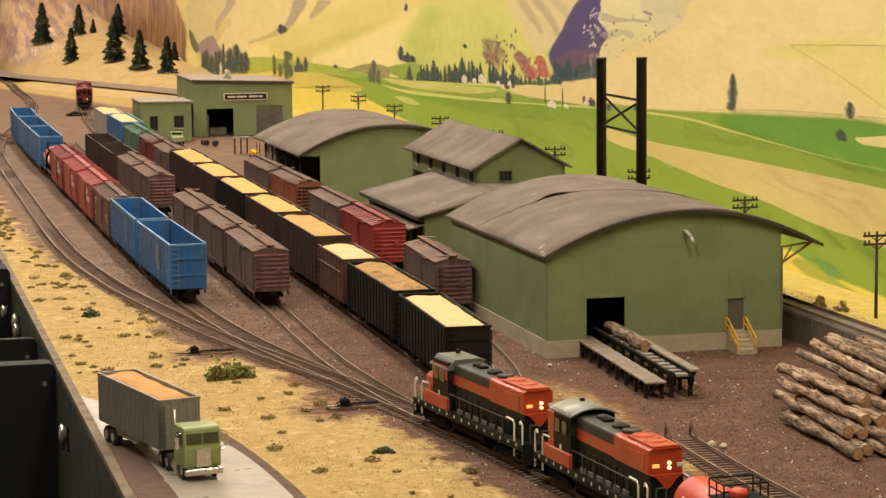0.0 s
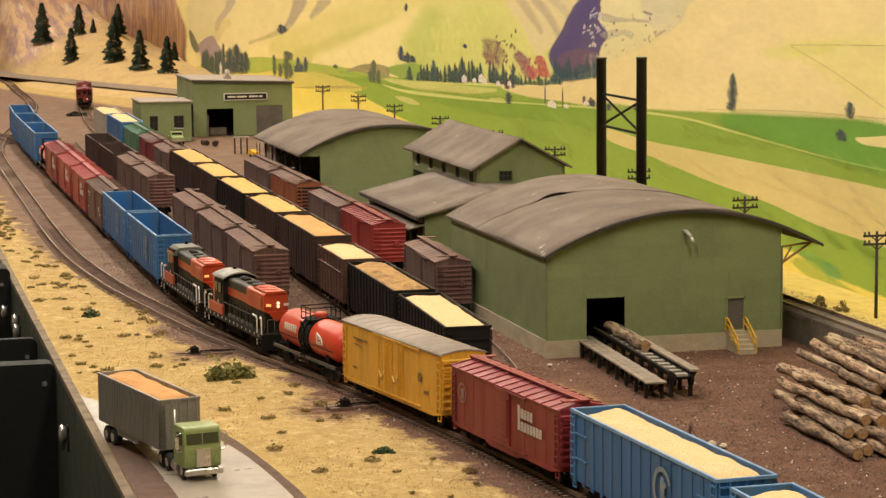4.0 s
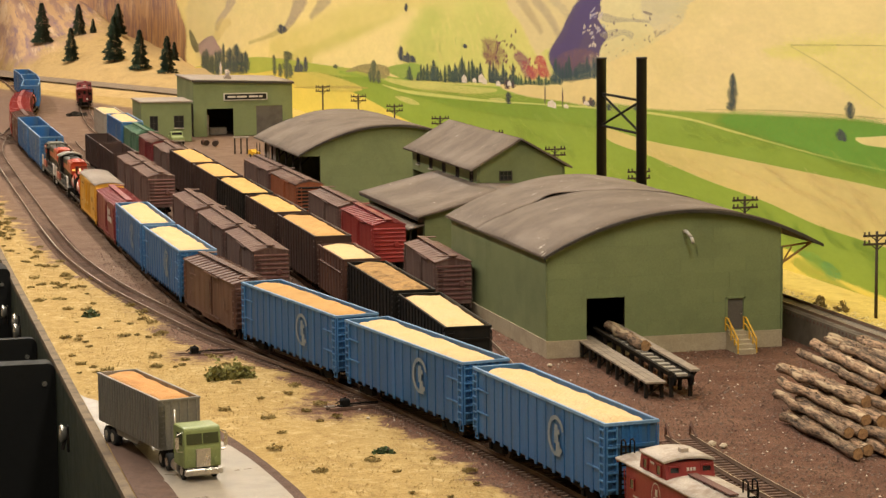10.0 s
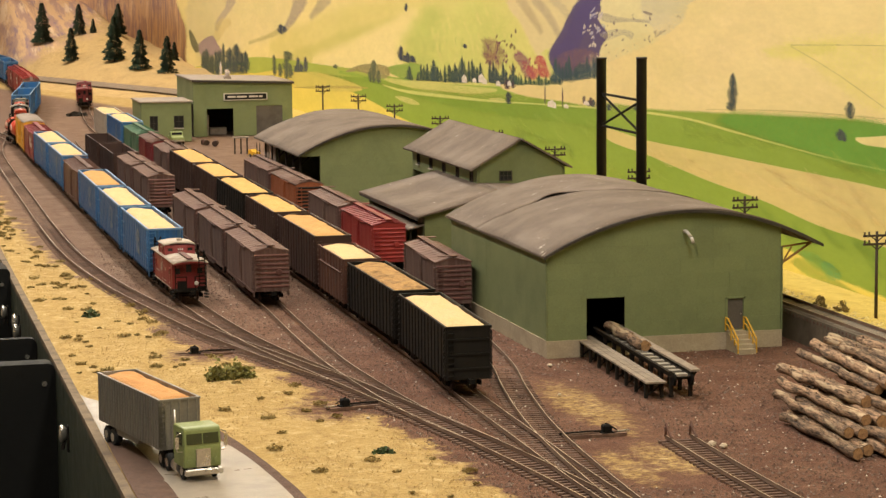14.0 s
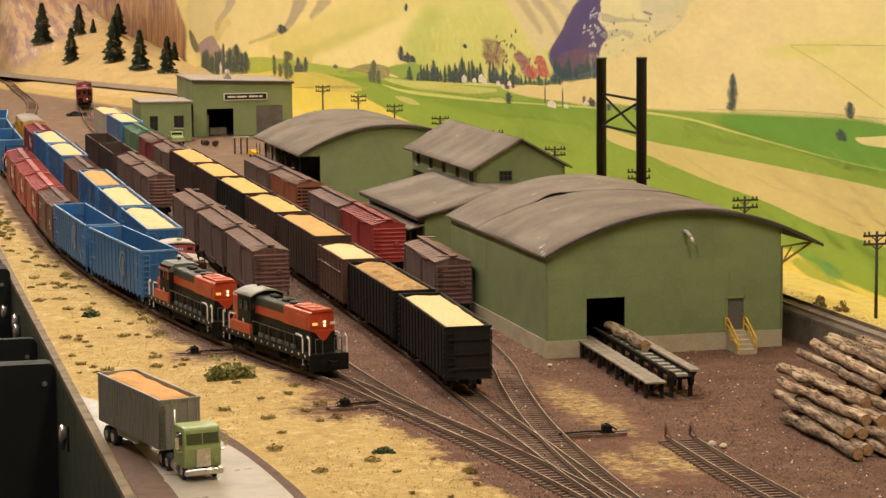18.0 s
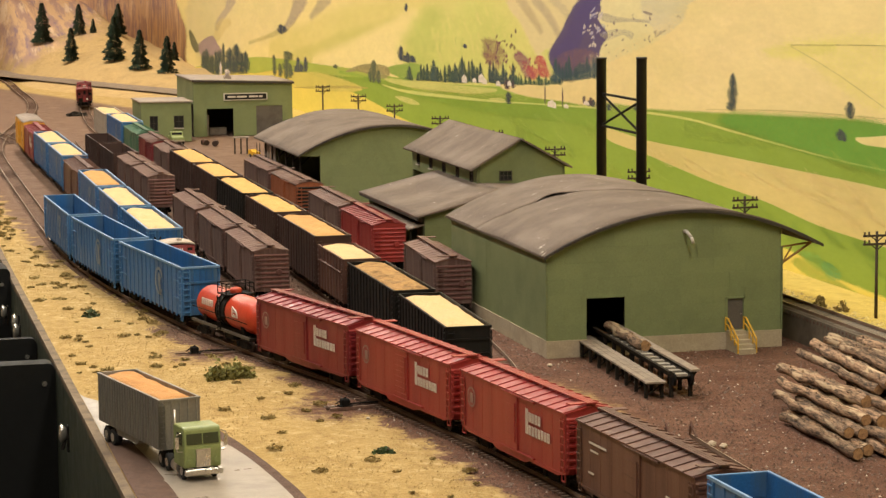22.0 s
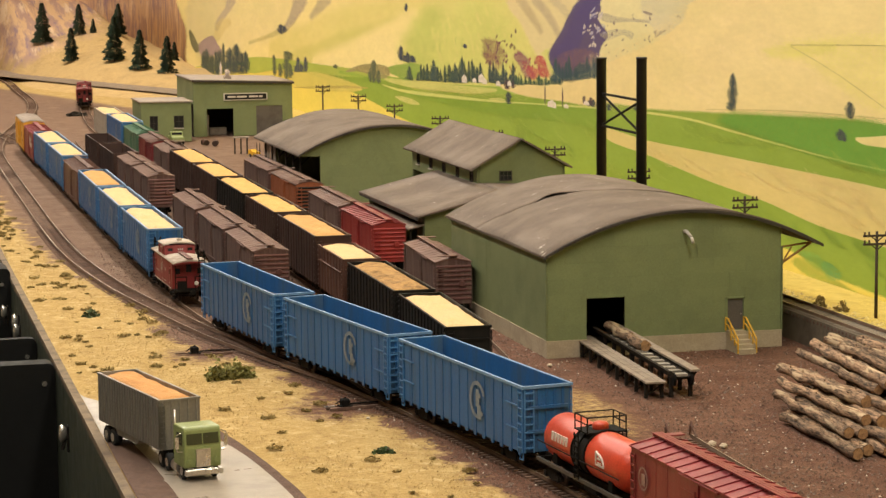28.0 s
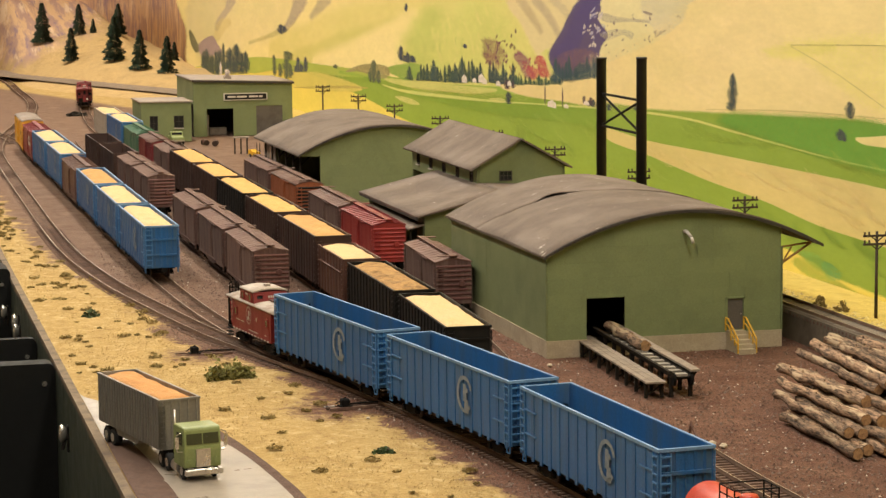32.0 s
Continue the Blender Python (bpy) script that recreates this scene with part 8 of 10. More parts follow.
# ---- sheds ----
def panel_wall(parent, axis, at, a0, a1, z0, top, holes=(), pw=0.0285, ph=0.0125, thick=0.0022, out=-1, material=None, name="wall", label=""):
    """A wall in the plane axis = at, from a0 to a1, z0 up to top(a): a dark backing under staggered sheets.
    holes: (a0, a1, z0, z1) openings that go through. out: the side that the sheets face."""
    material = material or WALL_G

    def to(a, d, z):
        return (a, at + d, z) if axis == "y" else (at + d, a, z)

    def slab(bm, p0, p1, q0, q1, d0, d1):
        n = 4 if p1 - p0 < 0.06 else 24
        cols = []
        for i in range(n + 1):
            a = p0 + (p1 - p0) * i / n
            zt = min(q1, top(a))
            if zt <= q0 + 1e-5:
                zt = q0 + 1e-5
            cols.append([bm.verts.new(to(a, d, z)) for d, z in ((d0, q0), (d0, zt), (d1, zt), (d1, q0))])
        for u, v in zip(cols, cols[1:]):
            for k in range(4):
                bm.faces.new((u[k], u[(k + 1) % 4], v[(k + 1) % 4], v[k]))
        bm.faces.new(cols[0][::-1])
        bm.faces.new(cols[-1])

    def cutup(p0, p1, q0, q1):
        rects = [(p0, p1, q0, q1)]
        for h in holes:
            nxt = []
            for r in rects:
                u0, u1, w0, w1 = max(r[0], h[0]), min(r[1], h[1]), max(r[2], h[2]), min(r[3], h[3])
                if u0 >= u1 or w0 >= w1:
                    nxt.append(r)
                    continue
                for s in ((r[0], u0, r[2], r[3]), (u1, r[1], r[2], r[3]), (u0, u1, r[2], w0), (u0, u1, w1, r[3])):
                    if s[1] - s[0] > 1e-5 and s[3] - s[2] > 1e-5:
                        nxt.append(s)
            rects = nxt
        return rects
    bm = bmesh.new()
    zmax = max(top(a0 + (a1 - a0) * i / 20) for i in range(21))
    n = 1 if not holes else 14
    for i in range(n):
        p0, p1 = a0 + (a1 - a0) * i / n, a0 + (a1 - a0) * (i + 1) / n
        for r in cutup(p0, p1, z0, zmax):
            if top((r[0] + r[1]) / 2) > r[2] + 1e-4:
                slab(bm, *r, 0.0 if out < 0 else -thick, thick if out < 0 else 0.0)
    wall = part(name, bm, WALL_SEAM, parent, label or "sage green sheet wall")
    rng = random.Random(int(a0 * 1e4) + int(at * 1e4))
    z, row = z0, 0
    while z < zmax:
        a = a0 - (pw * 0.5 if row % 2 else 0.0)
        while a < a1:
            p0, p1 = max(a0, a), min(a1, a + pw)
            if p1 - p0 > 0.001:
                for r in cutup(p0, p1, z, z + ph):
                    if max(top(r[0]), top(r[1]), top((r[0] + r[1]) / 2)) > r[2] + 0.0004:
                        b = bmesh.new()
                        e = 0.00007
                        d = 0.00022 + rng.uniform(0, 0.0001)
                        slab(b, r[0] + e, r[1] - e, r[2] + e * 0.7, r[3] - e * 0.7, -d if out < 0 else 0.0, 0.0 if out < 0 else d)
                        part("panel", b, material, wall)
            a += pw
        z += ph
        row += 1
    return wall


def curved_roof(parent, f, x0, x1, y0, y1, name="roof", thick=0.0022, sag=0.0, seed=0, lift=None):
    """A barrel roof of tar paper; f(x) is its underside; small sags and wrinkles."""
    bm = bmesh.new()
    nx, ny = 30, 16
    top, bot = [], []
    for j in range(ny + 1):
        y = y0 + (y1 - y0) * j / ny
        rt, rb = [], []
        for i in range(nx + 1):
            x = x0 + (x1 - x0) * i / nx
            w = noise.noise(Vector((x * 28, y * 16, seed))) * 0.0011 + noise.noise(Vector((x * 8, y * 9, seed + 3))) * 0.0014
            if lift:
                w += lift(x, y)
            rt.append(bm.verts.new((x, y, f(x) + thick + w * sag)))
            rb.append(bm.verts.new((x, y, f(x))))
        top.append(rt)
        bot.append(rb)
    for j in range(ny):
        for i in range(nx):
            fa = bm.faces.new((top[j][i], top[j][i + 1], top[j + 1][i + 1], top[j + 1][i]))
            fa.smooth = True
            bm.faces.new((bot[j][i], bot[j + 1][i], bot[j + 1][i + 1], bot[j][i + 1]))
    for j in range(ny):
        bm.faces.new((top[j][0], top[j + 1][0], bot[j + 1][0], bot[j][0]))
        bm.faces.new((top[j][nx], bot[j][nx], bot[j + 1][nx], top[j + 1][nx]))
    for i in range(nx):
        bm.faces.new((top[0][i], bot[0][i], bot[0][i + 1], top[0][i + 1]))
        bm.faces.new((top[ny][i], top[ny][i + 1], bot[ny][i + 1], bot[ny][i]))
    roof = part(name, bm, ROOF_G, parent, "curved grey tar paper roof with wrinkles")
    for y in (y0 - 0.0012, y1 + 0.0012):
        edge = bmesh.new()
        ring = []
        for i in range(nx + 1):
            x = x0 + (x1 - x0) * i / nx
            ring.append([edge.verts.new((x, y + d, f(x) + z)) for d, z in ((-0.0010, -0.0006), (0.0010, -0.0006), (0.0010, 0.0018), (-0.0010, 0.0018))])
        for a, b in zip(ring, ring[1:]):
            for k in range(4):
                edge.faces.new((a[k], a[(k + 1) % 4], b[(k + 1) % 4], b[k]))
        edge.faces.new(ring[0][::-1])
        edge.faces.new(ring[-1])
        part("fascia_board", edge, TRIM_DK, parent, "dark curved roof edge board")
    return roof


SHED_Y, SHED_Y2 = 1.862, 2.166


BRACKET = mat("tan_bracket_wood", (0.33, 0.18, 0.055), 0.7, stain=0.25)


def shed_arch(x):
    return 0.1148 - 0.0318 * ((x - 0.686) / 0.1185) ** 2


def big_shed():
    t = thing("lumber_shed", "large sage green shed with a curved grey roof", "shed")
    x0, x1 = 0.5685, 0.7705
    base = bmesh.new()
    for a, b in (((x0 - 0.0012, SHED_Y - 0.0012), (0.6016, SHED_Y + 0.003)), ((0.6345, SHED_Y - 0.0012), (x1 + 0.001, SHED_Y + 0.003)), ((x0 - 0.0012, SHED_Y + 0.003), (x0 + 0.002, SHED_Y2)), ((x1 - 0.002, SHED_Y + 0.003), (x1 + 0.001, SHED_Y2)), ((0.6016, SHED_Y - 0.0012), (0.6345, SHED_Y + 0.003))):
        hz = 0.0132 if a[0] != 0.6016 else 0.009
        box(base, ((a[0] + b[0]) / 2, (a[1] + b[1]) / 2, hz / 2 - 0.002), (b[0] - a[0], b[1] - a[1], hz + 0.004))
    part("foundation", base, CONC, t, "tan concrete foundation")
    door, man = (0.6016, 0.6345, 0.0, 0.0466), (0.7236, 0.7372, 0.0155, 0.0410)
    panel_wall(t, "y", SHED_Y, x0, x1, 0.0132, lambda x: shed_arch(x), [door, man], name="front_wall")
    panel_wall(t, "x", x0, SHED_Y + 0.0025, SHED_Y2, 0.0132, lambda y: shed_arch(x0), name="side_wall", pw=0.06, ph=0.08)
    panel_wall(t, "x", x1, SHED_Y + 0.0025, SHED_Y2, 0.0132, lambda y: shed_arch(x1), name="side_wall", pw=0.06, ph=0.09, out=1)
    panel_wall(t, "y", SHED_Y2, x0 + 0.003, x1 - 0.003, 0.0, lambda x: shed_arch(x), name="back_wall", pw=0.10, ph=0.12, out=1)

    curved_roof(t, shed_arch, x0 - 0.004, 0.806, SHED_Y - 0.004, SHED_Y2 + 0.004, sag=1.0, seed=2)
    bm = bmesh.new()  # the rear sheet laps over the front one and has come loose along its edge
    nx, ny, rows = 40, 10, []
    for j in range(ny + 1):
        row = []
        for i in range(nx + 1):
            x = x0 - 0.004 + (0.806 - x0 + 0.004) * i / nx
            ye = float(np.interp(x, [0.56, 0.595, 0.645, 0.694, 0.81], [2.064, 2.056, 2.049, 2.014, 1.99])) + 0.006 * noise.noise(Vector((x * 60, 0, 1)))
            y = ye + (SHED_Y2 + 0.004 - ye) * j / ny
            w = noise.noise(Vector((x * 28, y * 16, 2))) * 0.0011 + noise.noise(Vector((x * 8, y * 9, 5))) * 0.0014
            gap = math.exp(-(((x - 0.632) / 0.012) ** 2)) + 0.25 * math.exp(-(((x - 0.73) / 0.03) ** 2))
            row.append((x, y, shed_arch(x) + 0.0022 + w + 0.0002 + 0.0026 * gap * math.exp(-(y - ye) / 0.04)))
        rows.append(row)
    up = [[bm.verts.new(p) for p in r] for r in rows]
    dn = [[bm.verts.new((p[0], p[1], p[2] - 0.0003)) for p in r] for r in rows]
    for j in range(ny):
        for i in range(nx):
            f = bm.faces.new((up[j][i], up[j][i + 1], up[j + 1][i + 1], up[j + 1][i]))
            f.smooth = True
            bm.faces.new((dn[j][i], dn[j + 1][i], dn[j + 1][i + 1], dn[j][i + 1]))
    for i in range(nx):
        bm.faces.new((up[0][i], dn[0][i], dn[0][i + 1], up[0][i + 1]))
    part("roof_overlap", bm, ROOF_G, t, "loose tar paper sheet lapping over the seam")
    bm = bmesh.new()
    box(bm, (0.7304, SHED_Y + 0.0006, 0.0282), (0.0134, 0.0012, 0.0254))
    d = part("man_door", bm, mat("grey_door_paint", (0.10, 0.085, 0.075), 0.7), t, "plain grey door")
    kb = bmesh.new()
    lathe(kb, [(SHED_Y - 0.0012, 0.0005), (SHED_Y, 0.0006)], (0.7352, 0, 0.028), "y", 8)
    part("door_knob", kb, CHROME, d)
    bm = bmesh.new()
    for x in (0.7226, 0.7382):
        box(bm, (x, SHED_Y - 0.0006, 0.0287), (0.0016, 0.0016, 0.027))
    box(bm, (0.7304, SHED_Y - 0.0006, 0.0418), (0.0172, 0.0016, 0.0014))
    part("door_frame", bm, WALL_G, t)
    for y in (SHED_Y + 0.006, 1.94, 2.02, 2.10, 2.155):  # eave brackets on the back side
        bm = bmesh.new()
        z = shed_arch(0.80) - 0.001
        wire(bm, [(x1, y, 0.066), (0.800, y, z)], 0.0011)
        wire(bm, [(x1, y, z - 0.003), (0.800, y, z)], 0.0009)
        wire(bm, [(x1 + 0.012, y, z - 0.003), (x1 + 0.004, y, 0.0685)], 0.0008)
        part("bracket", bm, BRACKET, t, "wooden eave bracket")
    bm = bmesh.new()  # white elbow vent and a drip below it
    wire(bm, [(0.6855, SHED_Y, 0.0985), (0.6855, SHED_Y - 0.005, 0.0990), (0.6885, SHED_Y - 0.009, 0.0945), (0.6900, SHED_Y - 0.010, 0.0895)], 0.0015, 8)
    part("elbow_vent", bm, WHITE, t, "small white elbow vent pipe")
    bm = bmesh.new()
    for x, d in ((0.5675, -1), (0.7712, 1)):
        box(bm, (x, SHED_Y - 0.0004, 0.0480), (0.0012, 0.0020, 0.069))
    part("corner_trim", bm, WALL_SEAM, t)
    bm = bmesh.new()  # dark floor and roller inside the open bay
    box(bm, (0.618, SHED_Y + 0.06, 0.004), (0.08, 0.11, 0.008))
    part("inner_floor", bm, WOOD_DARK, t)
    # added dark box puts the dimness of the bay into its colour
    bm = bmesh.new()
    box(bm, (0.618, SHED_Y + 0.118, 0.032), (0.09, 0.002, 0.05))
    for x in (0.573, 0.663):
        box(bm, (x, SHED_Y + 0.06, 0.032), (0.002, 0.115, 0.05))
    box(bm, (0.618, SHED_Y + 0.06, 0.0575), (0.09, 0.115, 0.002))
    part("bay_lining", bm, WOOD_DARK, t, "added dark lining for the shade inside the open bay")
    return t


big_shed()


def door_steps():
    t = thing("entry_steps", "concrete steps with yellow handrails", "steps", pose(0, 0, 0))
    for k in range(5):
        bm = bmesh.new()
        box(bm, (0.7295, SHED_Y - 0.0042 - k * 0.0058, (0.0150 - k * 0.003) / 2 - 0.001), (0.0150, 0.0058, 0.0150 - k * 0.003 + 0.002))
        part("step", bm, CONC, t)
    for x in (0.7215, 0.7375):
        bm = bmesh.new()
        pts = [(x, SHED_Y - 0.0015, 0.0150), (x, SHED_Y - 0.0015, 0.0255), (x, SHED_Y - 0.0070, 0.0255), (x, SHED_Y - 0.030, 0.0115), (x, SHED_Y - 0.030, 0.0)]
        wire(bm, pts, 0.0007)
        wire(bm, [(x, SHED_Y - 0.0015, 0.0200), (x, SHED_Y - 0.0070, 0.0200), (x, SHED_Y - 0.030, 0.0060)], 0.0006)
        for u in (0.3, 0.65):
            y = SHED_Y - 0.007 - 0.023 * u
            tube(bm, (x, y, 0.0255 - 0.014 * u), (x, y, 0.0112 - 0.009 * u), 0.0006, 5)
        part("handrail", bm, SAFETY, t, "bright yellow handrail")
    return t


door_steps()


def flat_roof(parent, pts, thick, name="roof", material=None, label="grey tar paper roof slope"):
    """A roof slab through four corners, in order round it."""
    bm = bmesh.new()
    n = 8
    a, b, c, d = [Vector(p) for p in pts]
    nrm = (b - a).cross(d - a).normalized()
    if nrm.z < 0:
        nrm = -nrm
    grid = []
    for i in range(n + 1):
        for j in range(n + 1):
            u, v = i / n, j / n
            p = a.lerp(b, u).lerp(d.lerp(c, u), v)
            p = p + nrm * (thick + noise.noise(p * 40) * 0.0005)
            grid.append(bm.verts.new(p))
    for i in range(n):
        for j in range(n):
            f = bm.faces.new((grid[i * (n + 1) + j], grid[(i + 1) * (n + 1) + j], grid[(i + 1) * (n + 1) + j + 1], grid[i * (n + 1) + j + 1]))
            f.smooth = True
    low = [bm.verts.new(p) for p in (a, b, c, d)]
    bm.faces.new(low)
    edges = ([grid[i * (n + 1)] for i in range(n + 1)], [grid[n * (n + 1) + j] for j in range(n + 1)], [grid[i * (n + 1) + n] for i in range(n, -1, -1)], [grid[j] for j in range(n, -1, -1)])
    for k, row in enumerate(edges):
        bm.faces.new(row + [low[(k + 1) % 4], low[k]])
    return part(name, bm, material or ROOF_G, parent, label)


def sash(parent, axis, at, a, z, w, h, out=-1, cols=2, rows=2, sill=True):
    """A small window: dark glass, frame with bars, and a pale sill."""
    def bx(bm, da, dz, sa, sz, dep, thick):
        c = (a + da, at + out * dep, z + dz) if axis == "y" else (at + out * dep, a + da, z + dz)
        s = (sa, thick, sz) if axis == "y" else (thick, sa, sz)
        box(bm, c, s)
    g = bmesh.new()
    bx(g, 0, 0, w, h, 0.0004, 0.0006)
    win = part("window", g, GLASS, parent, "small dark window")
    f = bmesh.new()
    for d in (-w / 2, w / 2):
        bx(f, d, 0, 0.0009, h + 0.001, 0.0009, 0.0010)
    for d in (-h / 2, h / 2):
        bx(f, 0, d, w + 0.001, 0.0009, 0.0009, 0.0010)
    for i in range(1, cols):
        bx(f, -w / 2 + w * i / cols, 0, 0.0005, h, 0.0008, 0.0006)
    for i in range(1, rows):
        bx(f, 0, -h / 2 + h * i / rows, w, 0.0005, 0.0008, 0.0006)
    part("window_frame", f, TRIM_DK, win)
    if sill:
        s = bmesh.new()
        bx(s, 0, -h / 2 - 0.001, w + 0.001, 0.0012, 0.0016, 0.0026)
        part("window_sill", s, WHITE, win, "pale window sill")
    return win


def mill():
    """The two-storey mill: a low wing with a lean-to roof and an upper block with a gable."""
    t = thing("mill_building", "sage green two-storey mill with grey roofs", "mill")
    lx, ux, rx = 0.592, 0.672, 0.768
    y0, y1, u0, u1 = 2.362, 2.612, 2.452, 2.735
    low = lambda x: 0.0605 + (x - 0.584) * 0.235
    panel_wall(t, "y", y0, lx, 0.76, 0.0, lambda x: min(low(x), 0.0800), name="front_wall", pw=0.05, ph=0.05)
    panel_wall(t, "x", lx, y0 + 0.003, y1, 0.0, lambda y: 0.0605, name="side_wall", pw=0.06, ph=0.06, holes=[(y0 + 0.03, y1 - 0.03, 0.010, 0.045)])
    panel_wall(t, "y", y1, lx, 0.76, 0.0, lambda x: low(min(x, 0.68)), name="back_wall", pw=0.1, ph=0.1, out=1)
    flat_roof(t, [(0.582, y0 - 0.008, 0.0600), (0.582, y1 + 0.008, 0.0600), (0.674, y1 + 0.008, 0.0818), (0.674, y0 - 0.008, 0.0818)], 0.0018, label="grey lean-to roof")
    flat_roof(t, [(0.674, y0 - 0.008, 0.0818), (0.674, u0 + 0.02, 0.0818), (0.77, u0 + 0.02, 0.0790), (0.77, y0 - 0.008, 0.0790)], 0.0018, label="low grey roof before the gable")
    tb = bmesh.new()
    box(tb, (0.583, (y0 + y1) / 2, 0.0590), (0.0016, y1 - y0 + 0.014, 0.0026))
    part("fascia_board", tb, TRIM_DK, t)
    rz = 0.1275
    gable = lambda x: rz - abs(x - 0.7185) * (rz - 0.1005) / 0.0475
    panel_wall(t, "x", ux, u0, u1, 0.074, lambda y: 0.0995, name="upper_wall", pw=0.08, ph=0.05)
    panel_wall(t, "y", u0, ux + 0.0025, rx - 0.0025, 0.074, lambda x: gable(x), name="gable_wall", pw=0.06, ph=0.05)
    panel_wall(t, "x", rx, u0, u1, 0.0, lambda y: 0.0995, name="upper_wall", pw=0.1, ph=0.1, out=1)
    panel_wall(t, "y", u1, ux, rx, 0.0, lambda x: gable(x), name="gable_wall", pw=0.1, ph=0.1, out=1)
    flat_roof(t, [(0.663, u0 - 0.008, 0.0968), (0.663, u1 + 0.008, 0.0968), (0.7185, u1 + 0.008, rz + 0.0008), (0.7185, u0 - 0.008, rz + 0.0008)], 0.0018, label="grey gable roof slope")
    flat_roof(t, [(0.7185, u0 - 0.008, rz + 0.0008), (0.7185, u1 + 0.008, rz + 0.0008), (0.774, u1 + 0.008, 0.0968), (0.774, u0 - 0.008, 0.0968)], 0.0018, label="grey gable roof slope")
    for i in range(5):
        sash(t, "x", ux, u0 + 0.020 + i * 0.058, 0.0890, 0.011, 0.0125, -1, 2, 3)
    sash(t, "y", u0, 0.703, 0.0905, 0.013, 0.0095, -1, 3, 2, False)
    pl = thing("loading_platform", "plank platform with a grey canopy beside the mill", "platform")
    flat_roof(pl, [(0.5745, y0 - 0.002, 0.0475), (0.5745, y1 - 0.03, 0.0475), (0.5915, y1 - 0.03, 0.0520), (0.5915, y0 - 0.002, 0.0520)], 0.0010, "canopy", label="sloping grey canopy sheet")
    bm = bmesh.new()
    box(bm, (0.5845, (y0 + y1) / 2, 0.006), (0.013, y1 - y0, 0.012))
    part("deck", bm, WOOD_GREY, pl)
    for k in range(5):
        bm = bmesh.new()
        tube(bm, (0.5785, y0 + 0.004 + k * 0.05, 0.012), (0.5785, y0 + 0.004 + k * 0.05, 0.0482), 0.0009, 6)
        part("post", bm, WOOD_DARK, pl)
    return t


mill()


def far_arch(x):
    return 0.1085 - 0.0345 * ((x - 0.695) / 0.118) ** 2


def far_shed():
    t = thing("storage_shed", "sage green shed with curved roof and open side", "shed")
    y0, y1, xw = 2.945, 3.245, 0.6055
    panel_wall(t, "y", y0, xw, 0.80, 0.0, lambda x: far_arch(x), name="front_wall", pw=0.036, ph=0.0155)
    panel_wall(t, "y", y1, xw, 0.80, 0.0, lambda x: far_arch(x), name="back_wall", pw=0.1, ph=0.1, out=1)
    panel_wall(t, "x", 0.80, y0 + 0.003, y1, 0.0, lambda y: far_arch(0.80), name="side_wall", pw=0.1, ph=0.1, out=1)
    curved_roof(t, far_arch, 0.577, 0.808, y0 - 0.004, y1 + 0.006, sag=0.9, seed=7)
    bm = bmesh.new()  # gable sheet left of the wall, above the open side
    cols = []
    for i in range(9):
        x = 0.579 + (xw - 0.579) * i / 8
        cols.append([bm.verts.new((x, y0 + d, z)) for d, z in ((-0.0004, 0.0735), (-0.0004, far_arch(x)), (0.0015, far_arch(x)), (0.0015, 0.0735))])
    for u, v in zip(cols, cols[1:]):
        for k in range(4):
            bm.faces.new((u[k], u[(k + 1) % 4], v[(k + 1) % 4], v[k]))
    part("gable_sheet", bm, WALL_G, t)
    # added dark sheet colours in the shade behind the open side
    bm = bmesh.new()
    box(bm, (0.700, (y0 + y1) / 2, 0.055), (0.002, y1 - y0 - 0.01, 0.09))
    part("inner_wall", bm, WOOD_DARK, t, "added dark sheet for the shade inside the open side")
    for k in range(6):
        bm = bmesh.new()
        y = y0 + 0.03 + k * 0.0475
        tube(bm, (0.5865, y, 0.0), (0.5865, y, far_arch(0.5865)), 0.0013, 6)
        tube(bm, (0.5865, y, 0.060), (0.606, y, 0.078), 0.0009, 5)
        part("post", bm, WOOD_DARK, t)
    for k in (0, 1):
        bm = bmesh.new()
        box(bm, (0.5875, y1 - 0.035 - k * 0.045, 0.054), (0.0008, 0.036, 0.030))
        part("side_sheet", bm, SILVER_ROOF, t, "pale sheet hung between posts")
    return t


far_shed()


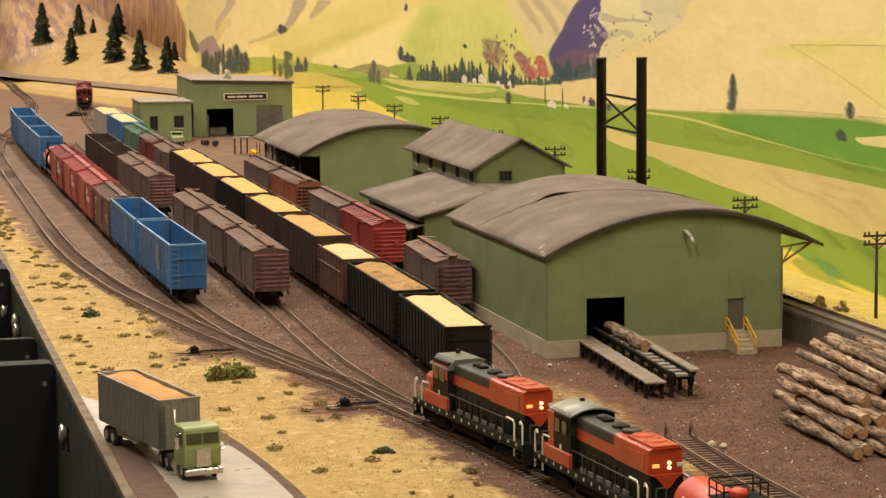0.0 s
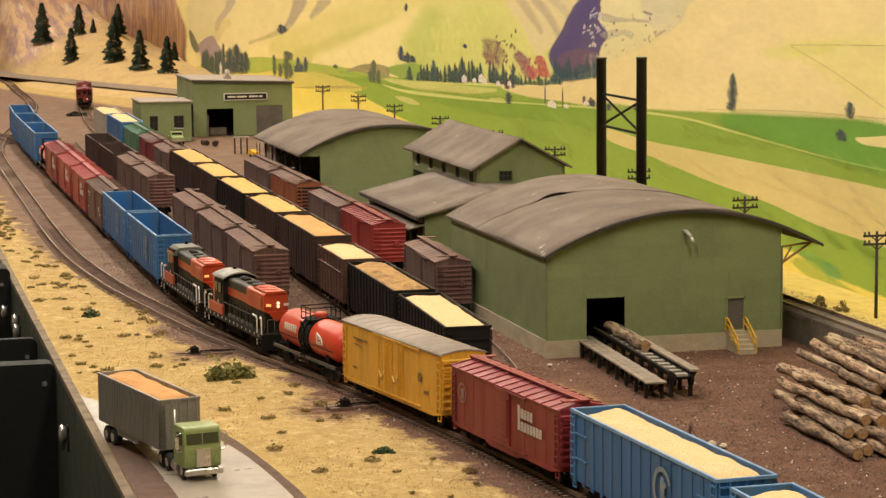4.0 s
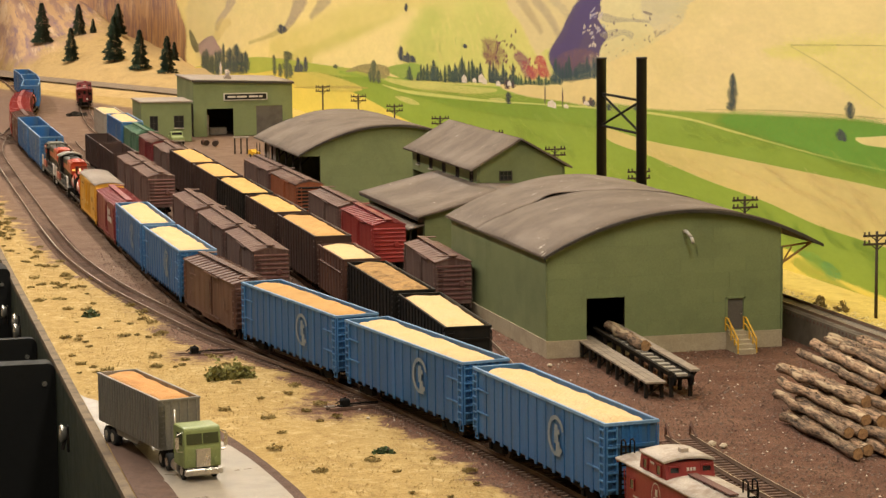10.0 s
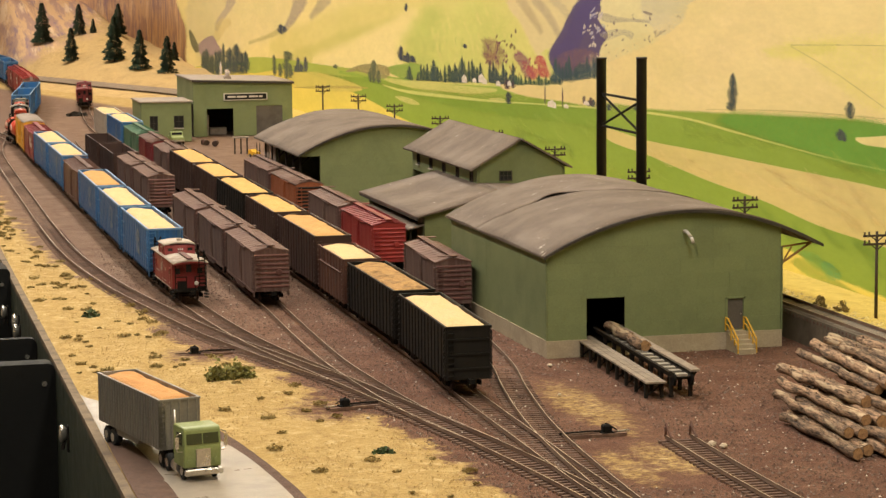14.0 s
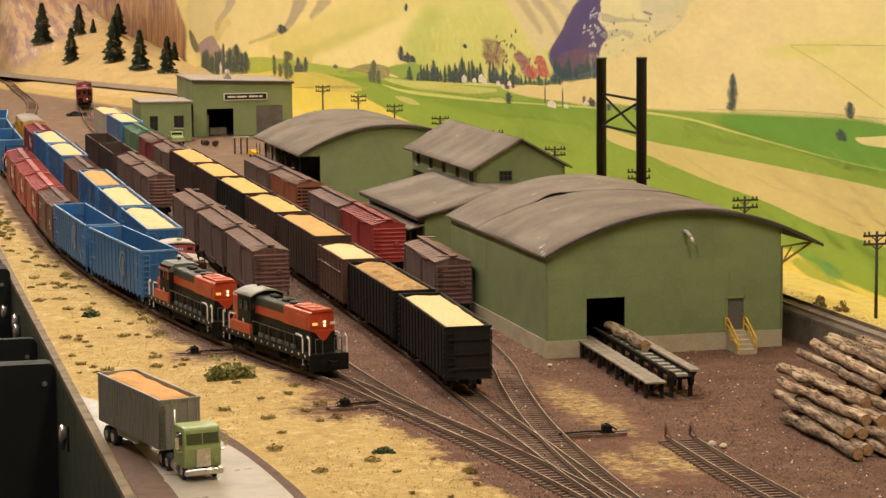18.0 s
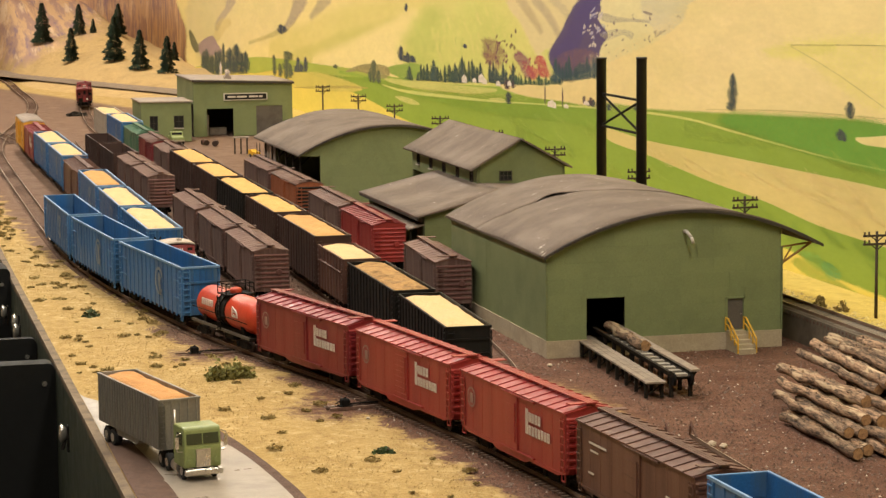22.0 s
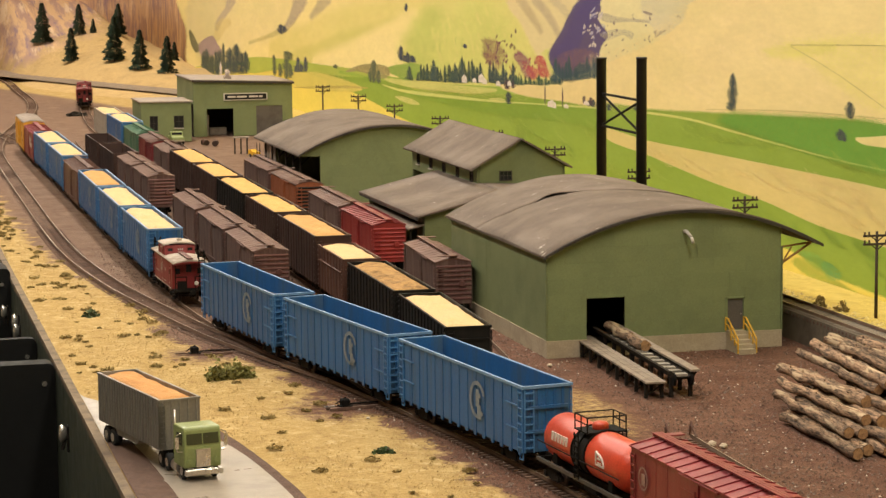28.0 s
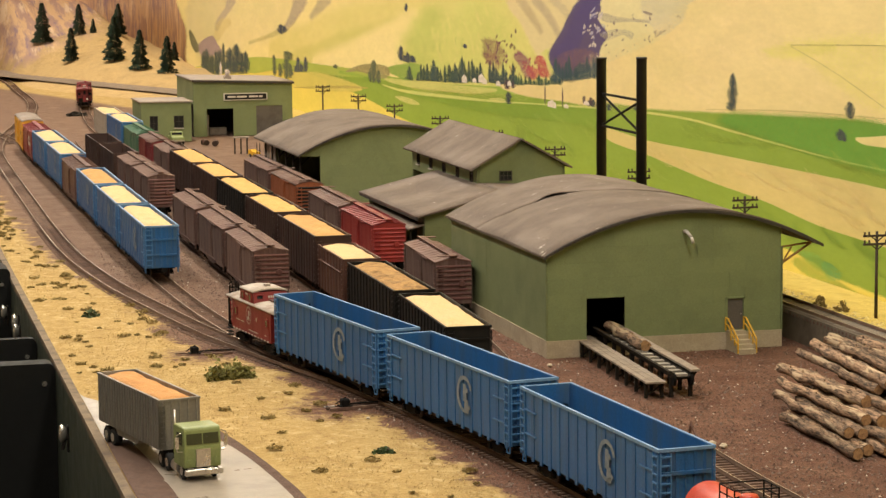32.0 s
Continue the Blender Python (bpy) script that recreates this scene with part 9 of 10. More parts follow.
def machine_shop():
    t = thing("machine_shop", "sage green flat-roofed workshop with a sign", "workshop")
    x0, x1, y0, y1 = 0.646, 0.822, 4.235, 4.43
    hz = lambda x: 0.0985 - (x - x0) * 0.036
    panel_wall(t, "y", y0, x0, x1, 0.0, hz, [(0.668, 0.7165, 0.0, 0.0485), (0.757, 0.804, 0.0, 0.0520)], name="front_wall", pw=0.2, ph=0.2)
    panel_wall(t, "x", x0, y0 + 0.003, y1, 0.0, lambda y: hz(x0), name="side_wall", pw=0.3, ph=0.2)
    panel_wall(t, "x", x1, y0 + 0.003, y1, 0.0, lambda y: hz(x1), name="side_wall", pw=0.3, ph=0.2, out=1)
    panel_wall(t, "y", y1, x0, x1, 0.0, hz, name="back_wall", pw=0.2, ph=0.2, out=1)
    flat_roof(t, [(x0 - 0.003, y0 - 0.004, hz(x0)), (x0 - 0.003, y1 + 0.004, hz(x0)), (x1 + 0.003, y1 + 0.004, hz(x1)), (x1 + 0.003, y0 - 0.004, hz(x1))], 0.002, material=SILVER_ROOF, label="pale grey flat roof")
    bm = bmesh.new()
    box(bm, ((x0 + x1) / 2, y0 - 0.0046, hz((x0 + x1) / 2) - 0.0005), (x1 - x0 + 0.006, 0.0014, 0.0036))
    for v in bm.verts:
        v.co.z += (0.734 - v.co.x) * 0.036
    part("fascia_board", bm, TRIM_DK, t)
    bm = bmesh.new()
    box(bm, (0.7805, y0 + 0.0015, 0.026), (0.047, 0.0012, 0.052))
    door_grey = mat("grey_roller_door", (0.13, 0.11, 0.095), 0.7)
    roller = part("roller_door", bm, door_grey, t, "closed grey roller door")
    for k in range(6):
        bm = bmesh.new()
        box(bm, (0.7805, y0 + 0.0008, 0.004 + k * 0.0085), (0.046, 0.0006, 0.0012))
        part("slat", bm, door_grey, roller)
    bm = bmesh.new()
    box(bm, (0.738, y0 - 0.0016, 0.0690), (0.078, 0.002, 0.0128))
    sign = part("sign_board", bm, WHITE, t, "dark sign with pale border and illegible words")
    bm = bmesh.new()
    box(bm, (0.738, y0 - 0.0028, 0.0690), (0.074, 0.0006, 0.0095))
    part("sign_field", bm, BLACK, sign)
    bm = bmesh.new()
    for x, l in ((0.713, 0.014), (0.731, 0.018), (0.752, 0.016), (0.765, 0.006)):
        box(bm, (x, y0 - 0.0033, 0.0690), (l, 0.0005, 0.0032))
    part("lettering", bm, WHITE, sign, "illegible pale words")
    for x in (0.6675, 0.717):
        bm = bmesh.new()
        box(bm, (x, y0 - 0.001, 0.0245), (0.0024, 0.002, 0.049))
        part("door_post", bm, WALL_G, t)
    bm = bmesh.new()  # added dark lining for the inner shade, a work bench and a pale machine
    box(bm, (0.692, y0 + 0.10, 0.028), (0.10, 0.002, 0.056))
    for x in (0.645, 0.74):
        box(bm, (x + 0.001, y0 + 0.055, 0.028), (0.002, 0.10, 0.056))
    box(bm, (0.692, y0 + 0.055, 0.0570), (0.10, 0.10, 0.002))
    part("bay_lining", bm, WOOD_DARK, t)
    bm = bmesh.new()
    box(bm, (0.695, y0 + 0.05, 0.006), (0.03, 0.02, 0.012))
    box(bm, (0.672, y0 + 0.02, 0.018), (0.006, 0.006, 0.036))
    part("work_bench", bm, WOOD_GREY, t)
    bm = bmesh.new()
    tube(bm, (0.715, y0 + 0.05, hz(0.715)), (0.715, y0 + 0.05, hz(0.715) + 0.014), 0.0042, 10)
    box(bm, (0.715, y0 + 0.05, hz(0.715) + 0.004), (0.012, 0.012, 0.005))
    part("roof_vent", bm, SILVER_ROOF, t, "stubby grey roof vent")
    # office annex
    a = thing("office_annex", "small sage green annex beside the workshop", "annex")
    ax0, ax1, ay0, ay1, az = 0.542, 0.628, 4.145, 4.26, 0.0680
    panel_wall(a, "y", ay0, ax0, ax1, 0.0, lambda x: az, [], name="front_wall", pw=0.2, ph=0.2)
    panel_wall(a, "x", ax0, ay0 + 0.003, ay1, 0.0, lambda y: az, name="side_wall", pw=0.3, ph=0.2)
    panel_wall(a, "x", ax1, ay0 + 0.003, ay1, 0.0, lambda y: az, name="side_wall", pw=0.3, ph=0.2, out=1)
    panel_wall(a, "y", ay1, ax0, ax1, 0.0, lambda x: az, name="back_wall", pw=0.2, ph=0.2, out=1)
    flat_roof(a, [(ax0 - 0.003, ay0 - 0.003, az), (ax0 - 0.003, ay1 + 0.003, az), (ax1 + 0.003, ay1 + 0.003, az - 0.001), (ax1 + 0.003, ay0 - 0.003, az - 0.001)], 0.002, material=SILVER_ROOF, label="pale grey flat roof")
    sash(a, "y", ay0, 0.563, 0.032, 0.013, 0.025)
    sash(a, "y", ay0, 0.606, 0.034, 0.016, 0.020)
    return t


machine_shop()


def stacks():
    t = thing("boiler_stacks", "pair of tall black stacks joined by cross braces", "chimney")
    for (x, y, zt) in ((0.760, 2.303, 0.2200), (0.760, 2.182, 0.2255)):
        bm = bmesh.new()
        lathe(bm, [(0.0, 0.0052), (zt - 0.002, 0.0049), (zt - 0.002, 0.0053), (zt, 0.0053)], (x, y, 0), "z", 20)
        part("stack", bm, CHIM, t, "black iron stack")
    za, zb = 0.1525, 0.1842
    for z in (za, zb):
        bm = bmesh.new()
        tube(bm, (0.760, 2.303, z), (0.760, 2.182, z), 0.0014, 6)
        part("brace", bm, UNDER, t)
    for p, q in ((za, zb), (zb, za)):
        bm = bmesh.new()
        tube(bm, (0.760, 2.303, p), (0.760, 2.182, q), 0.0012, 6)
        part("brace", bm, UNDER, t)
    return t


stacks()
# ---- far roadbed ----
ROADBED = mat("dusty_brown_roadbed", (0.25, 0.185, 0.135), 0.95, grain=0.4, stain=0.35, sscale=60, stain_col=(0.17, 0.12, 0.085), bump=0.8)
strip("roadbed", LINE_H, 0.25, LINE_H.length - 0.02, 0.130, lambda x, y: 0.0105, ROADBED, "grey roadbed at the foot of the far hill", "roadbed")

# ---- road and truck ----
LINE_R = Line([(0.120, 1.85), (0.169, 1.745), (0.204, 1.665), (0.2265, 1.58), (0.2365, 1.47), (0.238, 1.36), (0.238, 0.9)])
strip("road", LINE_R, 0.02, LINE_R.length, 0.069, 0.0017, ROAD, "smooth grey road running off the bench edge", "road", 60, lambda y: edge_x(y) + 0.0014)
DIRT = mat("dark_verge_dirt", (0.115, 0.062, 0.042), 0.95, grain=0.6, gscale=1200, stain=0.3, sscale=120, bump=1.0)
verge = Line([(0.256, 1.66), (0.2665, 1.58), (0.2745, 1.47), (0.2770, 1.36), (0.277, 0.9)])
strip("verge", verge, 0.0, verge.length, 0.009, lambda x, y: 0.0009 + 0.0008 * noise.noise(Vector((x * 90, y * 90, 2))), DIRT, "dark dirt verge along the road", "verge", 60)
verge2 = Line([(0.186, 1.62), (0.191, 1.50), (0.192, 1.36), (0.192, 0.9)])
strip("verge_2", verge2, 0.0, verge2.length, 0.026, lambda x, y: 0.0020 + 0.0008 * noise.noise(Vector((x * 90, y * 90, 2))), DIRT, "dark dirt verge between road and fascia", "verge", 60, lambda y: edge_x(y) + 0.0016)


def wheel_pair(parent, x, y, r=0.0058, dual=False, m=None):
    """One tyre with its rim, axle along y."""
    w = 0.0055 if dual else 0.0032
    bm = bmesh.new()
    lathe(bm, [(y - w / 2, r * 0.82), (y - w / 2 + 0.0006, r), (y + w / 2 - 0.0006, r), (y + w / 2, r * 0.82)], (x, 0, r), "y", 20)
    ty = part("wheel", bm, TYRE, parent, "black rubber tyre")
    bm = bmesh.new()
    s = 1 if y > 0 else -1
    lathe(bm, [(y - w / 2 - 0.0002, r * 0.5), (y + w / 2 + 0.0002, r * 0.5)], (x, 0, r), "y", 14)
    part("rim", bm, CHROME, ty)


def truck():
    m = Matrix.Translation((0.2250, 1.493, 0.0017)) @ Matrix.Rotation(radians(-80.0), 4, "Z") @ Matrix.Diagonal((0.88, 0.88, 0.99, 1.0))
    t = thing("truck_tractor", "light green cab-over truck with chrome bumper", "truck", m)
    W = 0.0276
    bm = bmesh.new()
    prism(bm, [(0.0125, 0.0085), (0.0135, 0.020), (0.0120, 0.0330), (0.0105, 0.0345), (-0.0100, 0.0345), (-0.0110, 0.0335), (-0.0110, 0.0085)], -W / 2, W / 2, "y")
    bevelled(bm, 0.0007)
    cab = part("cab", bm, TRUCK_G, t, "boxy light green cab")
    bm = bmesh.new()
    for y in (-0.0062, 0.0062):
        v = [bm.verts.new(p) for p in ((0.0135, y - 0.0058, 0.0238), (0.0135, y + 0.0058, 0.0238), (0.01255, y + 0.0058, 0.0305), (0.01255, y - 0.0058, 0.0305))]
        bm.faces.new(v)
    for sy in (-1, 1):
        box(bm, (0.003, sy * (W / 2 + 0.0001), 0.0265), (0.0115, 0.0004, 0.0075))
    part("windscreen", bm, mat("greenish_windscreen_glass", (0.050, 0.055, 0.026), 0.2, grain=0, stain=0.1, bump=0), cab, "dark split windscreen and side glass")
    bm = bmesh.new()
    box(bm, (0.0142, 0, 0.0150), (0.0012, 0.0105, 0.0115))
    part("grille", bm, CHROME, t, "bright grille")
    bm = bmesh.new()
    box(bm, (0.0150, 0, 0.0062), (0.0028, W + 0.001, 0.0042))
    bevelled(bm, 0.0008)
    part("bumper", bm, CHROME, t, "chrome bumper")
    for sy in (-1, 1):
        bm = bmesh.new()
        lathe(bm, [(0.0132, 0.0016), (0.0142, 0.0016)], (0, sy * 0.0098, 0.0128), "x", 12)
        part("headlamp", bm, TRUCK_G, t)
        bm = bmesh.new()
        wire(bm, [(0.009, sy * (W / 2 - 0.0005), 0.0315), (0.0105, sy * (W / 2 + 0.0045), 0.0300), (0.0105, sy * (W / 2 + 0.0045), 0.0195), (0.010, sy * (W / 2), 0.0190)], 0.0004)
        box(bm, (0.0105, sy * (W / 2 + 0.0045), 0.0250), (0.0007, 0.0026, 0.0075))
        part("mirror", bm, CHROME, t, "side mirror on a bracket")
        bm = bmesh.new()
        tube(bm, (-0.0040, sy * (W / 2 - 0.0035), 0.0068), (-0.0160, sy * (W / 2 - 0.0035), 0.0068), 0.0044, 14)
        part("fuel_tank", bm, CHROME, t, "round polished fuel tank")
        wheel_pair(t, 0.0035, sy * (W / 2 - 0.0024))
        for x in (-0.030, -0.044):
            wheel_pair(t, x, sy * (W / 2 - 0.0034), dual=True)
    bm = bmesh.new()
    box(bm, (-0.022, 0, 0.0085), (0.064, 0.009, 0.0035))
    part("chassis", bm, UNDER, t)
    bm = bmesh.new()
    tube(bm, (-0.0128, -W / 2 + 0.002, 0.008), (-0.0128, -W / 2 + 0.002, 0.0425), 0.0008, 8)
    part("exhaust_stack", bm, CHROME, t, "thin upright exhaust stack")
    # trailer
    m2 = Matrix.Translation((0.2235, 1.497, 0.0017)) @ Matrix.Rotation(radians(-77.2), 4, "Z")
    r = thing("chip_trailer", "grey ribbed open trailer heaped with wood chips", "trailer", m2)
    L0, L1, Wt, z0, z1 = -0.0225, -0.139, 0.0275, 0.0135, 0.0455
    lm = (L0 + L1) / 2
    bm = bmesh.new()
    for y in (-Wt / 2 + 0.0005, Wt / 2 - 0.0005):
        box(bm, (lm, y, (z0 + z1) / 2), (L0 - L1, 0.001, z1 - z0))
    for x in (L0 - 0.0005, L1 + 0.0005):
        box(bm, (x, 0, (z0 + z1) / 2), (0.001, Wt - 0.002, z1 - z0))
    box(bm, (lm, 0, z0 + 0.0006), (L0 - L1 - 0.002, Wt - 0.002, 0.0012))
    prism(bm, [(L0 - 0.040, z0), (L1 + 0.030, z0), (L1 + 0.034, z0 - 0.0042), (L0 - 0.046, z0 - 0.0042)], -Wt / 2 + 0.001, Wt / 2 - 0.001, "y")
    part("body", bm, TRAILER, r, "dull aluminium box body")
    rib = bmesh.new()
    box(rib, (0, 0, (z0 + z1) / 2), (0.0008, 0.0009, z1 - z0 - 0.001))
    rib = mesh_of("rib", rib, TRAILER)
    for sy in (-1, 1):
        for i in range(24):
            part("rib", rib, TRAILER, r, m=pose(L0 - 0.002 - i * (L0 - L1 - 0.004) / 23, sy * (Wt / 2 + 0.0002), 0))
    for i in range(5):
        part("rib", rib, TRAILER, r, m=pose(L0 + 0.0003, -0.0115 + i * 0.00575, 0, 0, 0, 90))
    bm = bmesh.new()
    for y in (-Wt / 2 + 0.0004, Wt / 2 - 0.0004):
        box(bm, (lm, y, z1), (L0 - L1 + 0.001, 0.0016, 0.0014))
    for x in (L0, L1):
        box(bm, (x, 0, z1), (0.0014, Wt - 0.0024, 0.0014))
    part("top_rail", bm, TRAILER, r)
    lb = load_bm(L0 - L1 - 0.003, Wt - 0.0024, z1 - 0.0035, 0.0045, 44.0)
    for v in lb.verts:
        v.co.x += lm
    part("load", lb, CHIPS_ORANGE, r, "heaped orange-brown wood chips")
    for sy in (-1, 1):
        for x in (L1 + 0.012, L1 + 0.0245):
            wheel_pair(r, x, sy * (Wt / 2 - 0.0034), dual=True)
        part("ladder", mesh_of("ladder", ladder_mesh(z1 - z0 - 0.004, 0.004, 8), TRAILER), TRAILER, r, m=pose(L0 + 0.0006, -0.0125, z0 + 0.002))
    bm = bmesh.new()
    box(bm, (lm - 0.035, 0, z0 - 0.0030), (0.05, 0.010, 0.004))
    for x in (L1 + 0.012, L1 + 0.0245):
        tube(bm, (x, -0.011, 0.0058), (x, 0.011, 0.0058), 0.001, 6)
    part("chassis", bm, UNDER, r)


CHIPS_ORANGE = mat("orange_wood_chips", (0.58, 0.29, 0.10), 0.95, grain=0.45, gscale=1400, stain=0.3, sscale=90, stain_col=(0.40, 0.17, 0.05), bump=1.0)
truck()


# ---- log deck at the shed door ----
def log_mesh(l, r, seed, n=12):
    """A slightly bent, knotty log along y from 0 to l."""
    bm = bmesh.new()
    rings = []
    k = 14
    for j in range(k + 1):
        y = l * j / k
        bx = noise.noise(Vector((seed, j * 0.45, 0))) * r * 1.1
        bz = noise.noise(Vector((seed, j * 0.35, 7))) * r * 0.35
        rr = r * (1.06 - 0.16 * j / k)
        rings.append([bm.verts.new((bx + math.cos(2 * math.pi * i / n) * rr * (1 + 0.34 * noise.noise(Vector((seed, i * 1.1, j * 1.3)))), y, bz + math.sin(2 * math.pi * i / n) * rr * (1 + 0.34 * noise.noise(Vector((seed + 5, i * 1.1, j * 1.3)))))) for i in range(n)])
    for a, b in zip(rings, rings[1:]):
        for i in range(n):
            f = bm.faces.new((a[i], b[i], b[(i + 1) % n], a[(i + 1) % n]))
            f.smooth = True
    ends = [[v.co.copy() for v in rings[0]], [v.co.copy() for v in rings[-1]]]
    rng = random.Random(int(seed * 10))
    for _ in range(5):  # stubs of cut branches
        j, a = rng.randint(1, k - 1), rng.uniform(0.3, 2.8)
        c = sum((v.co for v in rings[j]), Vector()) / n
        d = Vector((math.cos(a), 0.15, math.sin(a)))
        tube(bm, c + d * r * 0.8, c + d * r * 1.28, r * 0.16, 5)
    return bm, ends


def log(label, l, r, seed, m, group):
    t = thing("log", label, "log", m, group)
    bm, ends = log_mesh(l, r, seed)
    part("bark", bm, BARK, t)
    for e, s in zip(ends, (-1, 1)):
        b = bmesh.new()
        c = sum(e, Vector()) / len(e)
        cv = b.verts.new(c + Vector((0, s * 0.0004, 0)))
        vs = [b.verts.new(p.lerp(c, 0.06) + Vector((0, s * 0.0003, 0))) for p in e]
        for i in range(len(vs)):
            b.faces.new((cv, vs[i], vs[(i + 1) % len(vs)]))
        part("sawn_end", b, LOG_END, t, "pale sawn end")
    return t


FLIGHT = mat("worn_conveyor_metal", (0.34, 0.30, 0.25), 0.5, 0.3, stain=0.35, sscale=120, random_amt=0.2)


def log_deck():
    t = thing("log_deck", "timber log conveyor with a plank walkway", "conveyor")
    ya, yb = SHED_Y + 0.02, 1.664
    ym, ln = (ya + yb) / 2, ya - yb
    for k in range(3):
        bm = bmesh.new()
        box(bm, (0.5975 + k * 0.0052, ym - 0.0, 0.0133), (0.0049, ln, 0.0014))
        part("plank", bm, WOOD_GREY, t, "long weathered walkway plank")
    for k in range(8):
        y = yb + 0.006 + k * (SHED_Y - yb - 0.012) / 7
        bm = bmesh.new()
        for x in (0.5965, 0.6085):
            box(bm, (x, y, 0.0062), (0.0024, 0.0024, 0.0128))
        box(bm, (0.6025, y, 0.0115), (0.0150, 0.0024, 0.0020))
        part("trestle", bm, WOOD_DARK, t)
        bm = bmesh.new()
        for x in (0.6160, 0.6305):
            box(bm, (x, y, 0.0085), (0.0026, 0.0030, 0.0172))
        box(bm, (0.6232, y, 0.0155), (0.0175, 0.0026, 0.0024))
        part("trestle", bm, WOOD_DARK, t)
        bm = bmesh.new()
        tube(bm, (0.5965, y, 0.001), (0.6085, y, 0.011), 0.0007, 5)
        part("brace", bm, WOOD_DARK, t)
    for x, dx in ((0.6150, -1), (0.6315, 1)):
        bm = bmesh.new()
        prism(bm, [(x, 0.0165), (x + 0.0050 * -dx, 0.0165), (x + 0.0010 * dx, 0.0225), (x + 0.0028 * dx, 0.0220)], yb, ya, "y")
        part("trough_side", bm, WOOD_DARK, t, "dark sloping trough board")
    bm = bmesh.new()
    box(bm, (0.6232, ym, 0.0170), (0.012, ln, 0.0010))
    part("trough_bed", bm, WOOD_DARK, t)
    for k in range(13):
        bm = bmesh.new()
        box(bm, (0.6225, yb + 0.004 + k * 0.0150, 0.0186), (0.0090, 0.0068, 0.0020))
        part("chain_bar", bm, FLIGHT, t, "worn metal chain bar")
    bm = bmesh.new()
    box(bm, (0.6320, ym, 0.0226), (0.0072, ln + 0.004, 0.0018))
    part("plank", bm, WOOD_GREY, t, "long weathered walkway plank")
    for x in (0.6165, 0.6300):
        bm = bmesh.new()
        lathe(bm, [(x - 0.001, 0.0055), (x + 0.001, 0.0055)], (0, yb + 0.003, 0.0150), "x", 14)
        part("sprocket", bm, UNDER, t, "dark end sprocket")
    return t


ASKEW = Matrix.Translation((0.612, SHED_Y, 0)) @ Matrix.Rotation(radians(-3.2), 4, "Z") @ Matrix.Translation((-0.612, -SHED_Y, 0))
log_deck().matrix_basis = ASKEW @ Matrix.Diagonal((1, 1, 0.90, 1))
log("short peeled log riding on the conveyor", 0.098, 0.0042, 3.3, ASKEW @ pose(0.6232, 1.770, 0.0218), "logs")

# ---- log pile: rows laid along the yard, sawn ends towards the camera ----
def pile_log(x, y, z, length, r, turn, seed, tip=0.0):
    log("rough brown log with sawn ends in a pile", length, r * 0.9, seed, pose(x, y, z, tip, 0, turn), "piled logs")


rng = random.Random(11)
# the stepped face of the pile: near end's place, level, length, radius, turn
pile_log(0.6460, 1.425, 0.0042, 0.130, 0.0043, -0.9, 1.3)
pile_log(0.6525, 1.457, 0.0112, 0.138, 0.0040, -2.4, 2.9, 0.5)
pile_log(0.6600, 1.452, 0.0115, 0.128, 0.0040, -4.0, 4.1)
pile_log(0.6655, 1.461, 0.0188, 0.150, 0.0042, 0.2, 5.7)
pile_log(0.6765, 1.485, 0.0258, 0.140, 0.0046, 1.3, 7.2)
pile_log(0.6870, 1.488, 0.0330, 0.160, 0.0036, -3.4, 8.8)
pile_log(0.6890, 1.470, 0.0400, 0.166, 0.0046, -4.6, 10.4)
pile_log(0.6980, 1.477, 0.0455, 0.128, 0.0036, -1.5, 12.0, 1.2)
# the rest, row upon row behind it
for li, (count, x0, y0) in enumerate(((9, 0.6555, 1.424), (8, 0.6690, 1.438), (7, 0.6750, 1.452), (6, 0.6860, 1.468), (5, 0.6960, 1.480), (4, 0.7000, 1.484), (3, 0.7085, 1.490))):
    for k in range(count):
        r = rng.uniform(0.0038, 0.0048)
        pile_log(x0 + k * 0.0094 + rng.uniform(-0.0008, 0.0008), y0 + rng.uniform(-0.010, 0.012), 0.0042 + li * 0.0069, rng.uniform(0.118, 0.140), r, rng.uniform(-3.0, 2.5), 20 + li * 10.0 + k * 1.7, rng.uniform(-1.0, 1.0))


